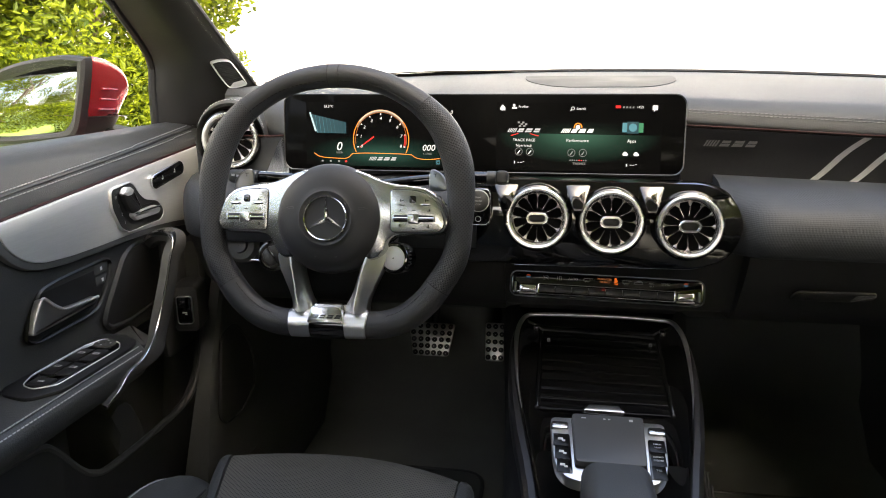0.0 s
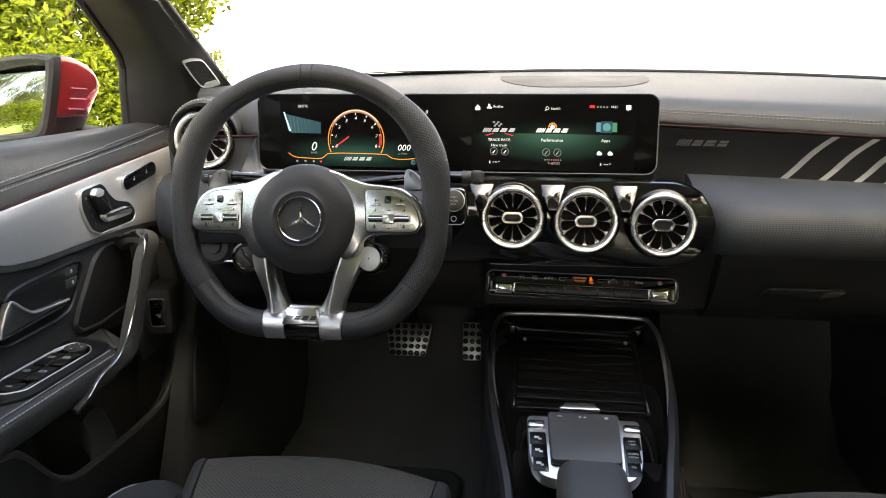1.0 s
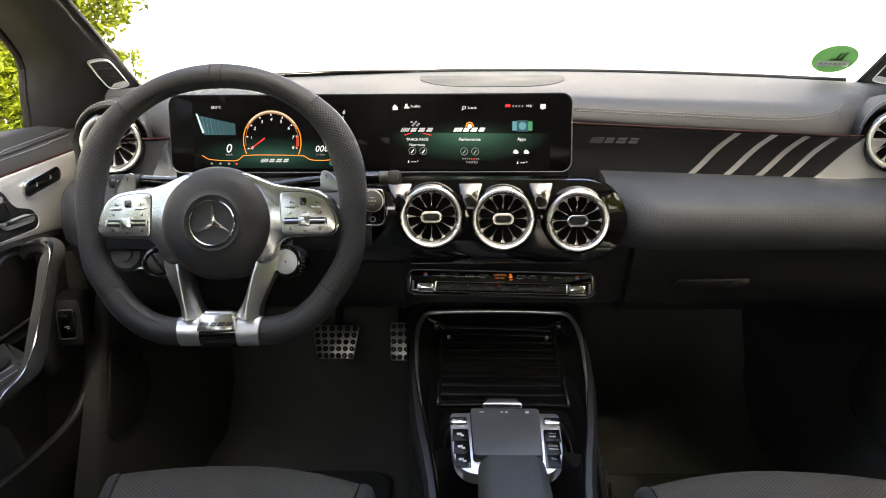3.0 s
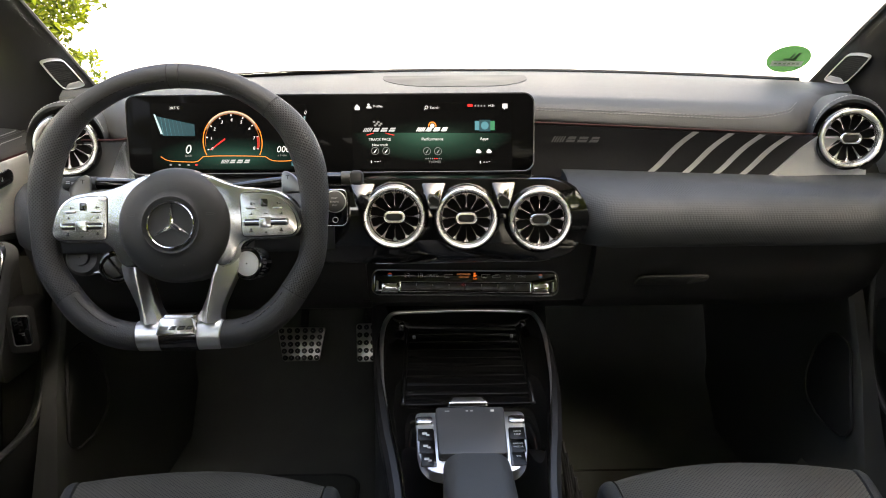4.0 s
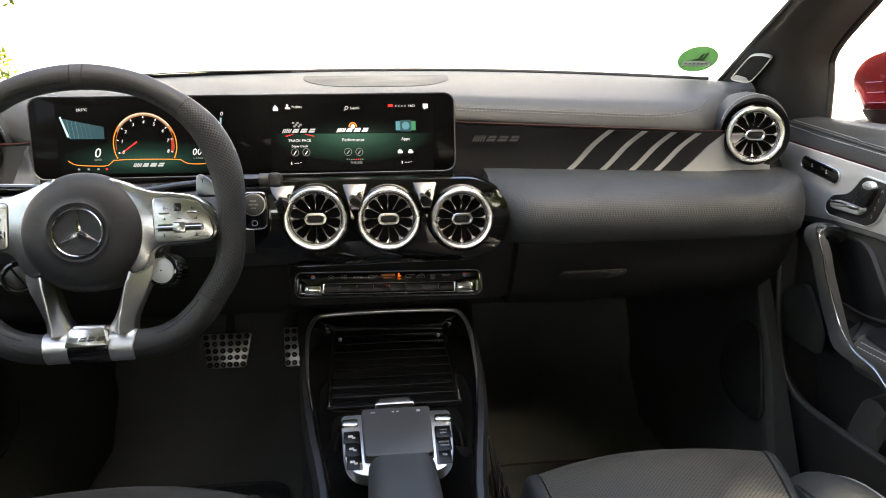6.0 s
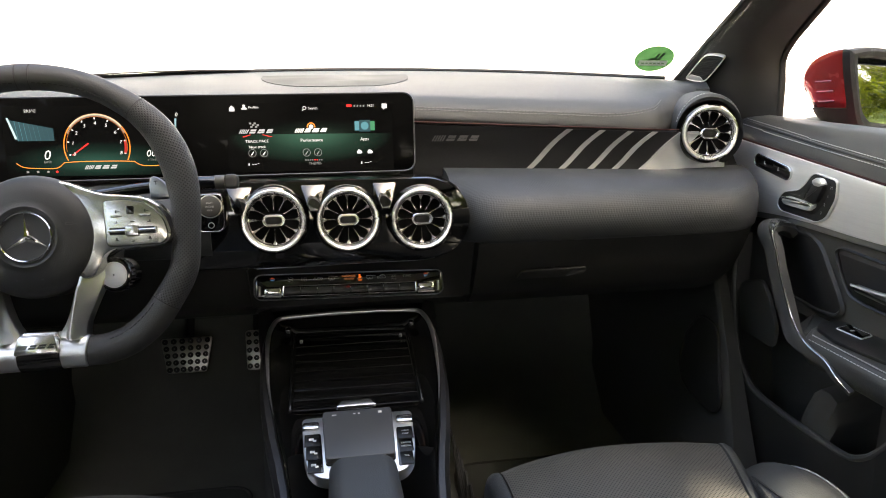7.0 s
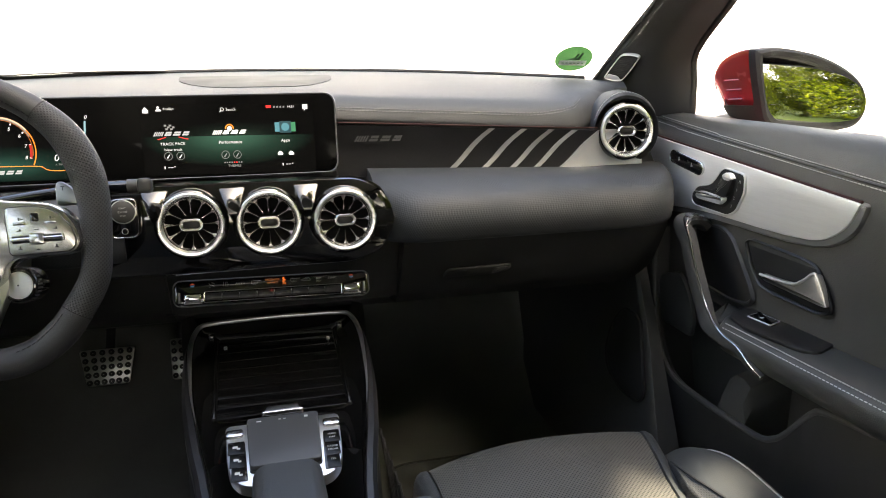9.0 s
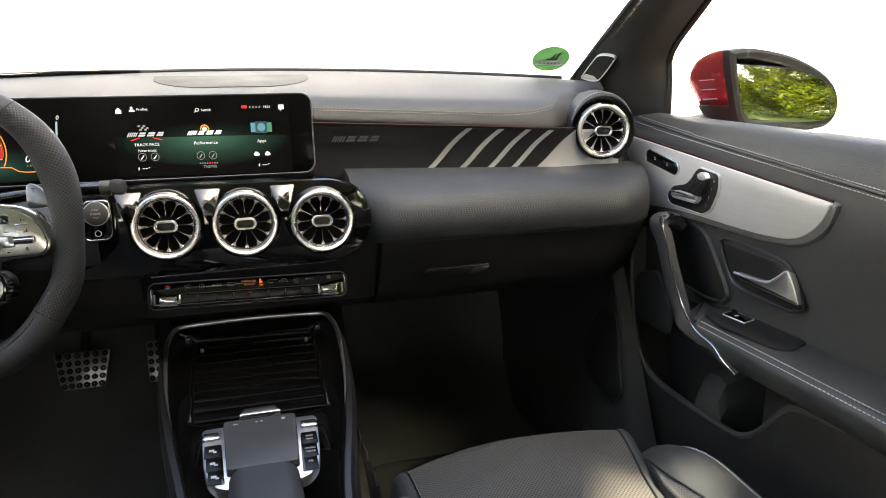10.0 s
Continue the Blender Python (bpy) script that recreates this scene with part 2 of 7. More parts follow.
def rrect(w, h, r, n=6, cx=0.0, cy=0.0):
    out = []
    for k, (sx, sy) in enumerate(((1, 1), (-1, 1), (-1, -1), (1, -1))):
        for i in range(n + 1):
            a = math.pi / 2 * (k + i / n)
            out.append(Vector((cx + sx * (w / 2 - r) + r * math.cos(a), cy + sy * (h / 2 - r) + r * math.sin(a))))
    return out


def rounded(poly, r, n=5):
    """A polygon with its corners rounded."""
    poly = ccw([Vector(p) for p in poly])
    out = []
    k = len(poly)
    for i in range(k):
        a, b, c = poly[i - 1], poly[i], poly[(i + 1) % k]
        d = min(r, (a - b).length * 0.45, (c - b).length * 0.45)
        p, q = b + (a - b).normalized() * d, b + (c - b).normalized() * d
        for j in range(n + 1):
            u = j / n
            out.append(p * (1 - u) ** 2 + b * 2 * u * (1 - u) + q * u * u)
    return out


def lathe(profile, m, seg=40, bm=None, sweep=1.0):
    """A turned body: profile of (radius, height) about local z, set by m."""
    bm = bm or bmesh.new()
    rings = [[m @ Vector((r * math.cos(2 * math.pi * k / seg), r * math.sin(2 * math.pi * k / seg), z)) for k in range(seg)] for r, z in profile]
    return loft(bm, rings, caps=False)


def box(m, sx, sy, sz, r=0.002, bm=None):
    """A softened block standing on local z = 0."""
    return plate(rrect(sx, sy, min(r * 2, sx * 0.3, sy * 0.3), 3), m, sz, min(r, sz * 0.4), bm)


def plane_at(origin, right, up):
    """A frame whose x runs along right, y along up and z out of the plane."""
    x = Vector(right).normalized()
    y = Vector(up)
    y = (y - x * y.dot(x)).normalized()
    z = x.cross(y)
    return Matrix.Translation(origin) @ Matrix((x, y, z)).transposed().to_4x4()


def lettering(text, size, m, align="CENTER", lift=0.0003, shear=0.0):
    """Flat letters of the built-in font as a bmesh."""
    cu = bpy.data.curves.new("letters", "FONT")
    cu.body, cu.size, cu.align_x, cu.align_y, cu.shear, cu.resolution_u = text, size, align, "CENTER", shear, 2
    ob = bpy.data.objects.new("letters", cu)
    scene.collection.objects.link(ob)
    me = bpy.data.meshes.new_from_object(ob.evaluated_get(bpy.context.evaluated_depsgraph_get()))
    bm = bmesh.new()
    bm.from_mesh(me)
    bpy.data.objects.remove(ob)
    bpy.data.curves.remove(cu)
    bpy.data.meshes.remove(me)
    if FLIP[0]:
        for v in bm.verts:
            v.co.x = -v.co.x
    bmesh.ops.transform(bm, matrix=m @ Matrix.Translation((0, 0, lift)), verts=bm.verts)
    return bm


def bars(rects, m, depth=0.0004, slant=0.0):
    """Small flat blocks (x, y, w, h) in one mesh: marks that stand for a sign or an unreadable word."""
    bm = bmesh.new()
    for x, y, w, h in rects:
        q = [(x - w / 2 - slant * h / 2, y - h / 2), (x + w / 2 - slant * h / 2, y - h / 2), (x + w / 2 + slant * h / 2, y + h / 2), (x - w / 2 + slant * h / 2, y + h / 2)]
        lo = [bm.verts.new(m @ Vector((a, b, 0))) for a, b in q]
        hi = [bm.verts.new(m @ Vector((a, b, depth))) for a, b in q]
        bm.faces.new(hi)
        for i in range(4):
            bm.faces.new((lo[i], lo[(i + 1) % 4], hi[(i + 1) % 4], hi[i]))
    return bm


def emblem(m, wide, material, parent, name="emblem"):
    """The maker's badge as plain slanted strokes and blocks."""
    h = wide * 0.12
    r = [(-wide * 0.46 + k * wide * 0.052, 0, wide * 0.030, h) for k in range(5)]
    for c, w in ((-0.10, 0.17), (0.14, 0.19), (0.38, 0.17)):
        r += [(wide * c + h * 0.14, h * 0.26, wide * w * 0.92, h * 0.42), (wide * c - h * 0.14, -h * 0.26, wide * w, h * 0.42)]
    return part(name, bars(r, m, slant=0.55), material, parent, smooth=False)


def stitches(path, step=0.0075, long=0.0048, size=0.0009):
    """A row of single thread stitches along a path, as one mesh."""
    path = [Vector(p) for p in path]
    bm = bmesh.new()
    run = 0.0
    nxt = 0.0
    for a, b in zip(path, path[1:]):
        d = (b - a).length
        t = (b - a) / max(d, 1e-6)
        up = Vector((0, 0, 1)) if abs(t.z) < 0.8 else Vector((0, 1, 0))
        s = t.cross(up).normalized() * size
        u = s.cross(t).normalized() * size
        while nxt < run + d:
            p = a + t * (nxt - run)
            q = p + t * long
            r0 = [bm.verts.new(v) for v in (p + s, p + u, p - s, p - u)]
            r1 = [bm.verts.new(v) for v in (q + s, q + u, q - s, q - u)]
            for i in range(4):
                bm.faces.new((r0[i], r0[(i + 1) % 4], r1[(i + 1) % 4], r1[i]))
            nxt += step
        run += d
    return bm

# ---- cabin shell ----


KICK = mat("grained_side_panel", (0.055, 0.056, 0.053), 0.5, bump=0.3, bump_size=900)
MATPILE = mat("mat_pile", (0.052, 0.055, 0.050), 0.95, grain=1.0, grain_size=700, vary=0.5, bump=0.9, bump_size=900)


THROATK = mat("recess_black", (0.028, 0.028, 0.027), 0.6, vary=0.1)


def cabin_shell():
    tagged(part("floor", skin([[Vector((x, 1.34, 0.26)), Vector((x, -1.6, 0.26)), Vector((x, -1.6, 0.29)), Vector((x, 1.28, 0.29)), Vector((x, 1.42, 0.36)),
                                    Vector((x, 1.62, 0.62)), Vector((x, 1.66, 0.92)), Vector((x, 1.72, 0.92)), Vector((x, 1.70, 0.60)), Vector((x, 1.50, 0.34))] for x in (-0.80, -0.4, 0.4, 0.80)]), CARPET),
                "black carpeted footwell floor and bulkhead", "floor", kind="structure")
    for s in (1, -1):
        rings = []
        for y, zt in ((1.66, 0.93), (1.30, 0.93), (1.08, 0.90), (1.0, 0.86), (0.965, 0.84), (0.94, 0.82), (0.924, 0.80), (0.917, 0.795)):
            lean = 0.5 * min(1.0, max(0.0, (1.0 - y) / 0.08))
            o = 0.006 if y < 0.92 else 0.0
            back = 0.74 if y > 0.98 else 0.690
            rings.append([Vector((s * x, y + lean * (z - 0.65), z)) for x, z in ((0.668 + o, zt), (0.662 + o, 0.60), (0.638 + o, 0.40), (0.60 + o, 0.28), (back, 0.28), (back, zt))])
        kp = tagged(part("kick_panel", skin(rings), KICK), "dark moulded kick panel at the side of the footwell", "trim panel", kind="structure")
        mk = plane_at((s * 0.5870, 0, 0), (0, -s, 0), (0.12 * s, 0, 1))
        oval = rounded([(-s * y, z) for y, z in ((0.985, 0.650), (0.927, 0.648), (0.904, 0.597), (0.868, 0.520), (0.884, 0.498), (0.950, 0.494), (1.006, 0.514), (1.026, 0.548), (1.018, 0.605))], 0.02, 5)
        part("kick_recess", plate(oval, mk, 0.003, 0.002), THROATK, kp, "black recess in the kick panel with a straight rear edge")
        part("recess_rim", frame_plate(inset(ccw(oval), -0.004), inset(ccw(oval), 0.0), mk, 0.005, 0.002), RUBBER, kp, "thin rim of the recess")
        # floor mat with a bound edge, and the foot rest
        mat_ = rounded([(s * 0.20, 1.10), (s * 0.585, 1.10), (s * 0.60, 0.95), (s * 0.585, 0.52), (s * 0.20, 0.52)], 0.05, 5)
        fm = thing("floor_mat", "black carpet floor mat with a bound edge", "floor mat", "floor mats")
        part("carpet", plate(mat_, Matrix.Translation((0, 0, 0.292)), 0.010, 0.003), MATPILE, fm)
        part("binding", frame_plate(inset(ccw(mat_), -0.003), inset(ccw(mat_), 0.006), Matrix.Translation((0, 0, 0.291)), 0.013, 0.003), RUBBER, fm)
        # sill step below the door
        tagged(part("sill_trim", skin([[Vector((s * x, y, z)) for x, z in ((0.60, 0.28), (0.615, 0.37), (0.64, 0.40), (0.82, 0.41), (0.82, 0.25), (0.60, 0.25))] for y in (0.98, 0.3, -1.5)]), PLASTIC),
               "dark plastic door sill trim", "trim panel", kind="structure")
        # rear side wall and pillars behind the front doors
        tagged(part("wall_side", skin([[Vector((s * x, y, z)) for x, z in ((0.73, 0.28), (0.74, 1.0), (0.80, 1.0), (0.80, 0.28))] for y in (-0.42, -1.75)]), PLASTIC), "dark inner side panel of the cabin", "wall", kind="structure")
        tagged(part("pillar_b", skin([[Vector((s * (x - (z - 1.0) * 0.28), y, z)) for x, y in ((0.735, -0.30), (0.735, -0.44), (0.80, -0.46), (0.80, -0.28))] for z in (0.30, 1.0, 1.2, 1.38)]), PILLAR), "dark upright pillar behind the front door", "pillar", kind="structure")
        tagged(part("pillar_c", skin([[Vector((s * (x - (z - 1.0) * 0.3), y, z)) for x, y in ((0.70, -1.15), (0.66, -1.75), (0.78, -1.78), (0.80, -1.12))] for z in (0.95, 1.2, 1.38)]), PILLAR), "dark rear pillar", "pillar", kind="structure")
        # roof rail
        path = spline([(s * 0.66, 0.60, 1.35), (s * 0.655, 0.2, 1.39), (s * 0.65, -0.4, 1.39), (s * 0.62, -1.2, 1.35), (s * 0.60, -1.75, 1.26)], 20)
        tagged(part("roof_rail", tube(path, 0.045, 8), PILLAR), "cloth-covered roof rail", "trim", kind="structure")
    rings = []
    for y, z, w in ((0.50, 1.37, 0.60), (0.2, 1.40, 0.62), (-0.5, 1.41, 0.62), (-1.2, 1.37, 0.58), (-1.55, 1.32, 0.55)):
        rings.append([Vector((x * w, y, z + 0.025 * (1 - x * x))) for x in (-1, -0.5, 0, 0.5, 1)] + [Vector((x * w, y, z + 0.05 + 0.025 * (1 - x * x))) for x in (1, 0.5, 0, -0.5, -1)])
    # out of view; its pale tone is chosen to bounce light downwards
    tagged(part("ceiling", skin(rings), HEADLINER), "unseen cloth headlining, made pale to bounce light into the cabin", "ceiling", kind="structure")
    tagged(part("wall_rear", skin([[Vector((x, y, z)) for y, z in ((-1.10, 0.28), (-1.35, 0.98), (-1.80, 1.0), (-1.80, 0.28))] for x in (-0.75, 0, 0.75)]), LEATHER), "black leather rear bench back", "wall", kind="structure")
    # windscreen and side glass
    rows = []
    for f in (0.0, 0.5, 1.0):
        row = []
        for k in range(9):
            u = -1 + k / 4
            bx, by, bz = u * 0.68, 1.43 - 0.26 * u * u, 1.083 - 0.02 * u * u
            tx, ty, tz = u * 0.60, 0.53 - 0.06 * u * u, 1.385 - 0.03 * u * u
            row.append(Vector((bx + (tx - bx) * f, by + (ty - by) * f, bz + (tz - bz) * f + 0.03 * math.sin(math.pi * f))))
        rows.append(row)
    up = [[p + Vector((0, 0.003, 0.004)) for p in r] for r in rows]
    tagged(part("window_front", skin([a + list(reversed(b)) for a, b in zip(rows, up)]), GLASS), "clear laminated windscreen", "windscreen", kind="structure")
    for s in (1, -1):
        rings = [[Vector((s * (x - (z - 1.0) * 0.33), y, z)) for x, y in ((0.79, 0.93 - (z - 1.0) * 0.55), (0.79, -0.32), (0.794, -0.32), (0.794, 0.93 - (z - 1.0) * 0.55))] for z in (0.98, 1.2, 1.37)]
        tagged(part("window_side", skin(rings), GLASS), "clear side window glass of the front door", "car window", kind="structure")


cabin_shell()


def a_pillar(s):
    FLIP[0] = s < 0
    # inner edge beside the windscreen, outer edge beside the door glass
    inner = spline([(0.690, 1.30, 1.02), (0.668, 1.175, 1.068), (0.657, 1.04, 1.14), (0.645, 0.905, 1.209), (0.625, 0.70, 1.315), (0.61, 0.55, 1.37)], 20)
    outer = spline([(0.795, 1.02, 0.94), (0.786, 1.0, 1.00), (0.784, 1.0, 1.07), (0.781, 0.995, 1.128), (0.756, 0.868, 1.206), (0.715, 0.68, 1.31), (0.69, 0.52, 1.37)], 20)
    rings = []
    for a, b in zip(inner, outer):
        mid = (a + b) / 2 + Vector((-0.012, -0.018, -0.004))
        row = spline([a, a * 0.75 + b * 0.25 + Vector((-0.008, -0.012, 0)), mid, a * 0.22 + b * 0.78 + Vector((-0.005, -0.010, 0)), b], 12)
        rings.append(row + [b + Vector((0.03, 0.03, 0.0)), a + Vector((0.032, 0.058, 0.002))])
    pl = thing("pillar_trim", "dark cloth-covered windscreen pillar trim with a small speaker", "pillar", kind="structure")
    part("cover", skin(rings), PILLAR, pl)
    part("rubber_seal", tube([p + Vector((0.004, 0.002, 0)) for p in outer], 0.007, 8), RUBBER, pl)
    part("edge_seal", tube([p + Vector((0.002, 0.004, 0.002)) for p in inner], 0.005, 8), RUBBER, pl)
    # small speaker set into the foot of the cover
    f = 0.27
    c = (inner[6] * 0.6 + inner[7] * 0.4) * (1 - f) + (outer[6] * 0.6 + outer[7] * 0.4) * f + Vector((-0.0105, -0.0155, -0.003))
    right = (rings[6][7] - rings[6][1])
    up = (rings[8][4] - rings[4][4])
    m = plane_at(c, right, up)
    tl, tr_, br, bl = (Vector(p) for p in ((-0.0171, 0.0350), (0.0212, 0.0412), (-0.0141, -0.0316), (-0.0537, -0.0362)))

    def skew(u, v):
        """A place in the slanted outline: u across, v up, both 0 to 1."""
        return (bl * (1 - u) + br * u) * (1 - v) + (tl * (1 - u) + tr_ * u) * v

    outl = rounded([tuple(skew(u, v)) for u, v in ((0, 0), (0.5, -0.02), (1, 0.04), (1.04, 0.5), (1, 1), (0.5, 1.03), (0, 0.96), (-0.02, 0.5))], 0.010, 5)
    part("speaker_frame", frame_plate(outl, inset(ccw(outl), 0.0020), m, 0.0068), BRIGHT, pl, "thin satin silver speaker frame")
    part("speaker_grille", plate(inset(ccw(outl), 0.0020), m, 0.0050, 0.001), MESHM, pl, "dark mesh speaker grille")
    for k in range(12):
        v = 0.22 + 0.065 * k
        p, q = skew(0.08, v), skew(0.92, v)
        part("grille_rib", tube([m @ Vector((p.x, p.y, 0.0050)), m @ Vector((q.x, q.y, 0.0050))], 0.0008, 5), RUBBER, pl)
    q = rounded([tuple(skew(u, v)) for u, v in ((0.06, 0.05), (0.5, 0.03), (0.92, 0.06), (0.62, 0.19), (0.10, 0.20))], 0.003)
    part("maker_plate", plate(q, m, 0.0066, 0.001), BRIGHT, pl, "polished plate at the foot of the grille")
    FLIP[0] = False
    return pl


a_pillar(1)
a_pillar(-1)

# ---- dashboard ----
dash = thing("dashboard", "black soft-touch dashboard with round turbine air vents", "dashboard")
DX = [-0.72 + 1.44 * k / 48 for k in range(49)]


def drop(x):
    """How far the front edge of the pad falls towards the doors."""
    return 0.028 * min(1.0, max(0.0, (abs(x) - 0.11) / 0.45))


def pad_ring(x):
    u = x / 0.66
    yb, zb = 1.44 - 0.25 * u * u, 1.096 - 0.020 * u * u
    d = drop(x)
    e = min(1.0, max(0.0, (abs(x) - 0.605) / 0.07))
    hood = 0.012 * math.exp(-((abs(x) - 0.60) / 0.05) ** 2) - 0.10 * (1 - math.sqrt(1 - e * e))
    push = 0.045 * min(1.0, max(0.0, (abs(x) - 0.53) / 0.05))
    top = [(yb, zb), (0.6 * yb + 0.4 * 0.99, 0.6 * zb + 0.4 * 1.066 + 0.001), (0.3 * yb + 0.7 * 0.99, 0.3 * zb + 0.7 * 1.066 - d * 0.3 + 0.002),
           (0.998 + push * 0.8, 1.064 - d * 0.6 + hood), (0.968 + push, 1.056 - d * 0.75 + hood), (0.952 + push, 1.044 - d * 0.85 + hood), (0.945 + push, 1.030 - d + hood), (0.946 + push, 1.024 - d + hood * 0.6)]
    top = [(p.x, p.y) for p in (q.to_2d() for q in spline([Vector((a, b, 0)) for a, b in top], 21))]
    return [Vector((x, a, b)) for a, b in top] + [Vector((x, 1.02 + push, 0.96 - d)), Vector((x, yb, 0.96))]


part("top_pad", skin([pad_ring(x) for x in [-0.675 + 1.35 * k / 54 for k in range(55)]]), DASH, dash, "grey-black grained upper pad with a stitched edge")
for off in (0.0, 0.0045):
    path = []
    for k in range(80):
        x = 0.118 + 0.437 * k / 79
        r = pad_ring(x)
        g = 15 - 4.0 * max(0.0, (x - 0.42) / 0.135) ** 2
        j = int(g)
        path.append(r[j].lerp(r[j + 1], g - j) + Vector((0, -0.0006 - off * 0.55, 0.0008 - off * 0.8)))
    part("seam_thread", stitches(path, 0.0065, 0.0043, 0.0006), DASHSTITCH, dash, "pale twin seam thread", smooth=False)
# inset cover on the pad above the displays
rows = []
for f in range(7):
    y = 1.085 + 0.225 * (f / 6) ** 1.5
    w = 0.062 + 0.082 * (1 - (1 - f / 6) ** 2.2)
    row = []
    for k in range(13):
        x = -w + 2 * w * k / 12
        r = pad_ring(x)
        j = max(i for i in range(21) if r[i].y >= y)
        a, b = r[j], r[j + 1]
        z = a.z + (b.z - a.z) * (a.y - y) / (a.y - b.y)
        row.append(Vector((x, y, z)))
    rows.append(row)
part("sensor_cover", skin([[p + Vector((0, 0, 0.0009)) for p in r] + [p - Vector((0, 0, 0.004)) for p in reversed(r)] for r in rows]), mat("satin_cover", (0.038, 0.040, 0.038), 0.7, vary=0.04, spec=0.3), dash, "smooth inset cover on the pad")
# black cowl line below the glass
part("cowl_strip", tube([pad_ring(x)[0] + Vector((0, 0.006, 0.002)) for x in DX[2:-2]], 0.0045, 8), RUBBER, dash)
part("cowl_hump", band([pad_ring(x)[0] + Vector((0, 0.0, 0.003 + 0.004 * math.sin(math.pi * (x + 0.62) / 0.44))) for x in [-0.62 + 0.44 * k / 20 for k in range(21)]], 0.02, 0.003, (0, 0, 1)), RUBBER, dash, "raised black strip below the windscreen")

# body behind the decor panel
part("body", skin([[Vector((x, y, z)) for y, z in ((0.955 + (0.04 if abs(x) > 0.54 else 0), 1.035 - drop(x)), (0.955 + (0.04 if abs(x) > 0.54 else 0), 0.94 - drop(x) * 0.6), (0.93, 0.90), (0.90, 0.86), (0.96, 0.72), (1.10, 0.66), (1.64, 0.80), (1.6, 1.0), (1.1, 1.035 - drop(x)))] for x in [-0.65 + 1.3 * k / 40 for k in range(41)]]), PLASTIC, dash)
# decor panel with silver stripes
STRIPEM = mat("stripe_silver", (0.55, 0.55, 0.55), 0.38, 0.88, vary=0.05)
PANEL = mat("dark_decor_panel", (0.010, 0.010, 0.011), 0.4, grain=1.0, grain_size=300, vary=0.3, spec=0.2)


def decor(x, v):
    """A place on the decor panel: x across, v from 0 at its foot to 1 at its top."""
    d = drop(x)
    lo, hi = 0.937 - d * 0.62, 1.0185 - d * 0.82
    return Vector((x, 0.942 + 0.004 * math.sin(math.pi * v) - 0.001 + 0.010 * min(1.0, max(0.0, (abs(x) - 0.53) / 0.06)), lo + (hi - lo) * v))


def decor_patch(x0a, x1a, x0b, x1b, lift, steps=8, thick=0.0012):
    """A strip on the decor panel from (x0a..x1a) at its foot to (x0b..x1b) at its top."""
    rings = []
    for i in range(steps + 1):
        v = i / steps
        ease = v + 0.03 * math.sin(2 * math.pi * v)
        a, b = x0a + (x0b - x0a) * ease, x1a + (x1b - x1a) * ease
        xs = [a + (b - a) * k / 14 for k in range(15)]
        rings.append([decor(x, v) + Vector((0, -lift, 0)) for x in xs] + [decor(x, v) + Vector((0, -lift + thick + 0.002, 0)) for x in reversed(xs)])
    return skin(rings)


part("decor_panel", decor_patch(0.112, 0.580, 0.112, 0.590, 0.0), PANEL, dash, "dark satin decor panel")
part("decor_panel", decor_patch(-0.69, -0.518, -0.69, -0.518, 0.0), DASH, dash, "dark decor panel beside the displays")
part("decor_wedge", decor_patch(-0.575, -0.520, -0.530, -0.520, 0.0028), SATIN, dash, "brushed metal wedge beside the displays")
for a, b in ((0.2835, 0.375), (0.3385, 0.432), (0.3885, 0.482), (0.4315, 0.525)):
    part("stripe", decor_patch(a + 0.0015, a + 0.0120, b - 0.0085, b + 0.0020, 0.0014), STRIPEM, dash, "slanted silver stripe")
part("stripe", decor_patch(0.4795, 0.660, 0.570, 0.660, 0.0028), STRIPEM, dash, "wide brushed silver end of the stripe pattern")
emblem(plane_at((0.181, 0.9385, 0.995), (1, 0, -0.02), (0, 0, 1)), 0.078, mat("emblem_grey", (0.075, 0.075, 0.076), 0.4, 0.4), dash)
part("light_line", tube([decor(x, 1.0) + Vector((0, -0.001, 0.004)) for x in [0.112 + 0.455 * k / 30 for k in range(31)]], 0.0012, 6), COPPER, dash, "thin copper-red accent line")
part("light_line", tube([decor(x, 1.0) + Vector((0, -0.002, 0.004)) for x in [-0.60 + 0.08 * k / 6 for k in range(7)]], 0.0016, 6), COPPER, dash, "thin copper-red accent line")
part("airbag_mark", bars([(k * 0.0066 - 0.0165, 0, 0.0030, 0.0030) for k in range(6)], plane_at((0.502, 0.9500, 1.0165), (1, 0, -0.04), (0, 0.25, 1)), 0.0006), DARKPRINT, dash, "embossed word on the pad", smooth=False)


# lower roll
def roll_ring(x, left=False):
    e = 1.0
    if abs(x) > 0.57:
        e = math.sqrt(max(0.01, 1 - ((abs(x) - 0.57) / 0.132) ** 2))
    if 0 < x < 0.22:
        e = 1 - 0.28 * ((0.22 - x) / 0.06) ** 2
    d = drop(x)
    pts = [(0.965, 0.950 - d * 0.6), (0.905, 0.948 - d * 0.6), (0.855, 0.938 - d * 0.3), (0.815, 0.917), (0.797, 0.888), (0.800, 0.862), (0.815, 0.850), (0.90, 0.846)]
    pts = spline([Vector((0.965 - (0.965 - a) * e, b, 0)) for a, b in pts], 22)
    return [Vector((x, p.x, p.y)) for p in pts] + [Vector((x, 1.0, 0.87))]


part("lower_roll", skin([roll_ring(x) for x in [0.160 + 0.540 * k / 45 for k in range(46)]]), SHELF, dash, "textured padded roll across the passenger side")
part("lower_roll", skin([roll_ring(x) for x in [-0.700 + 0.512 * k / 32 for k in range(33)]]), SHELF, dash, "textured padded roll behind the steering wheel")


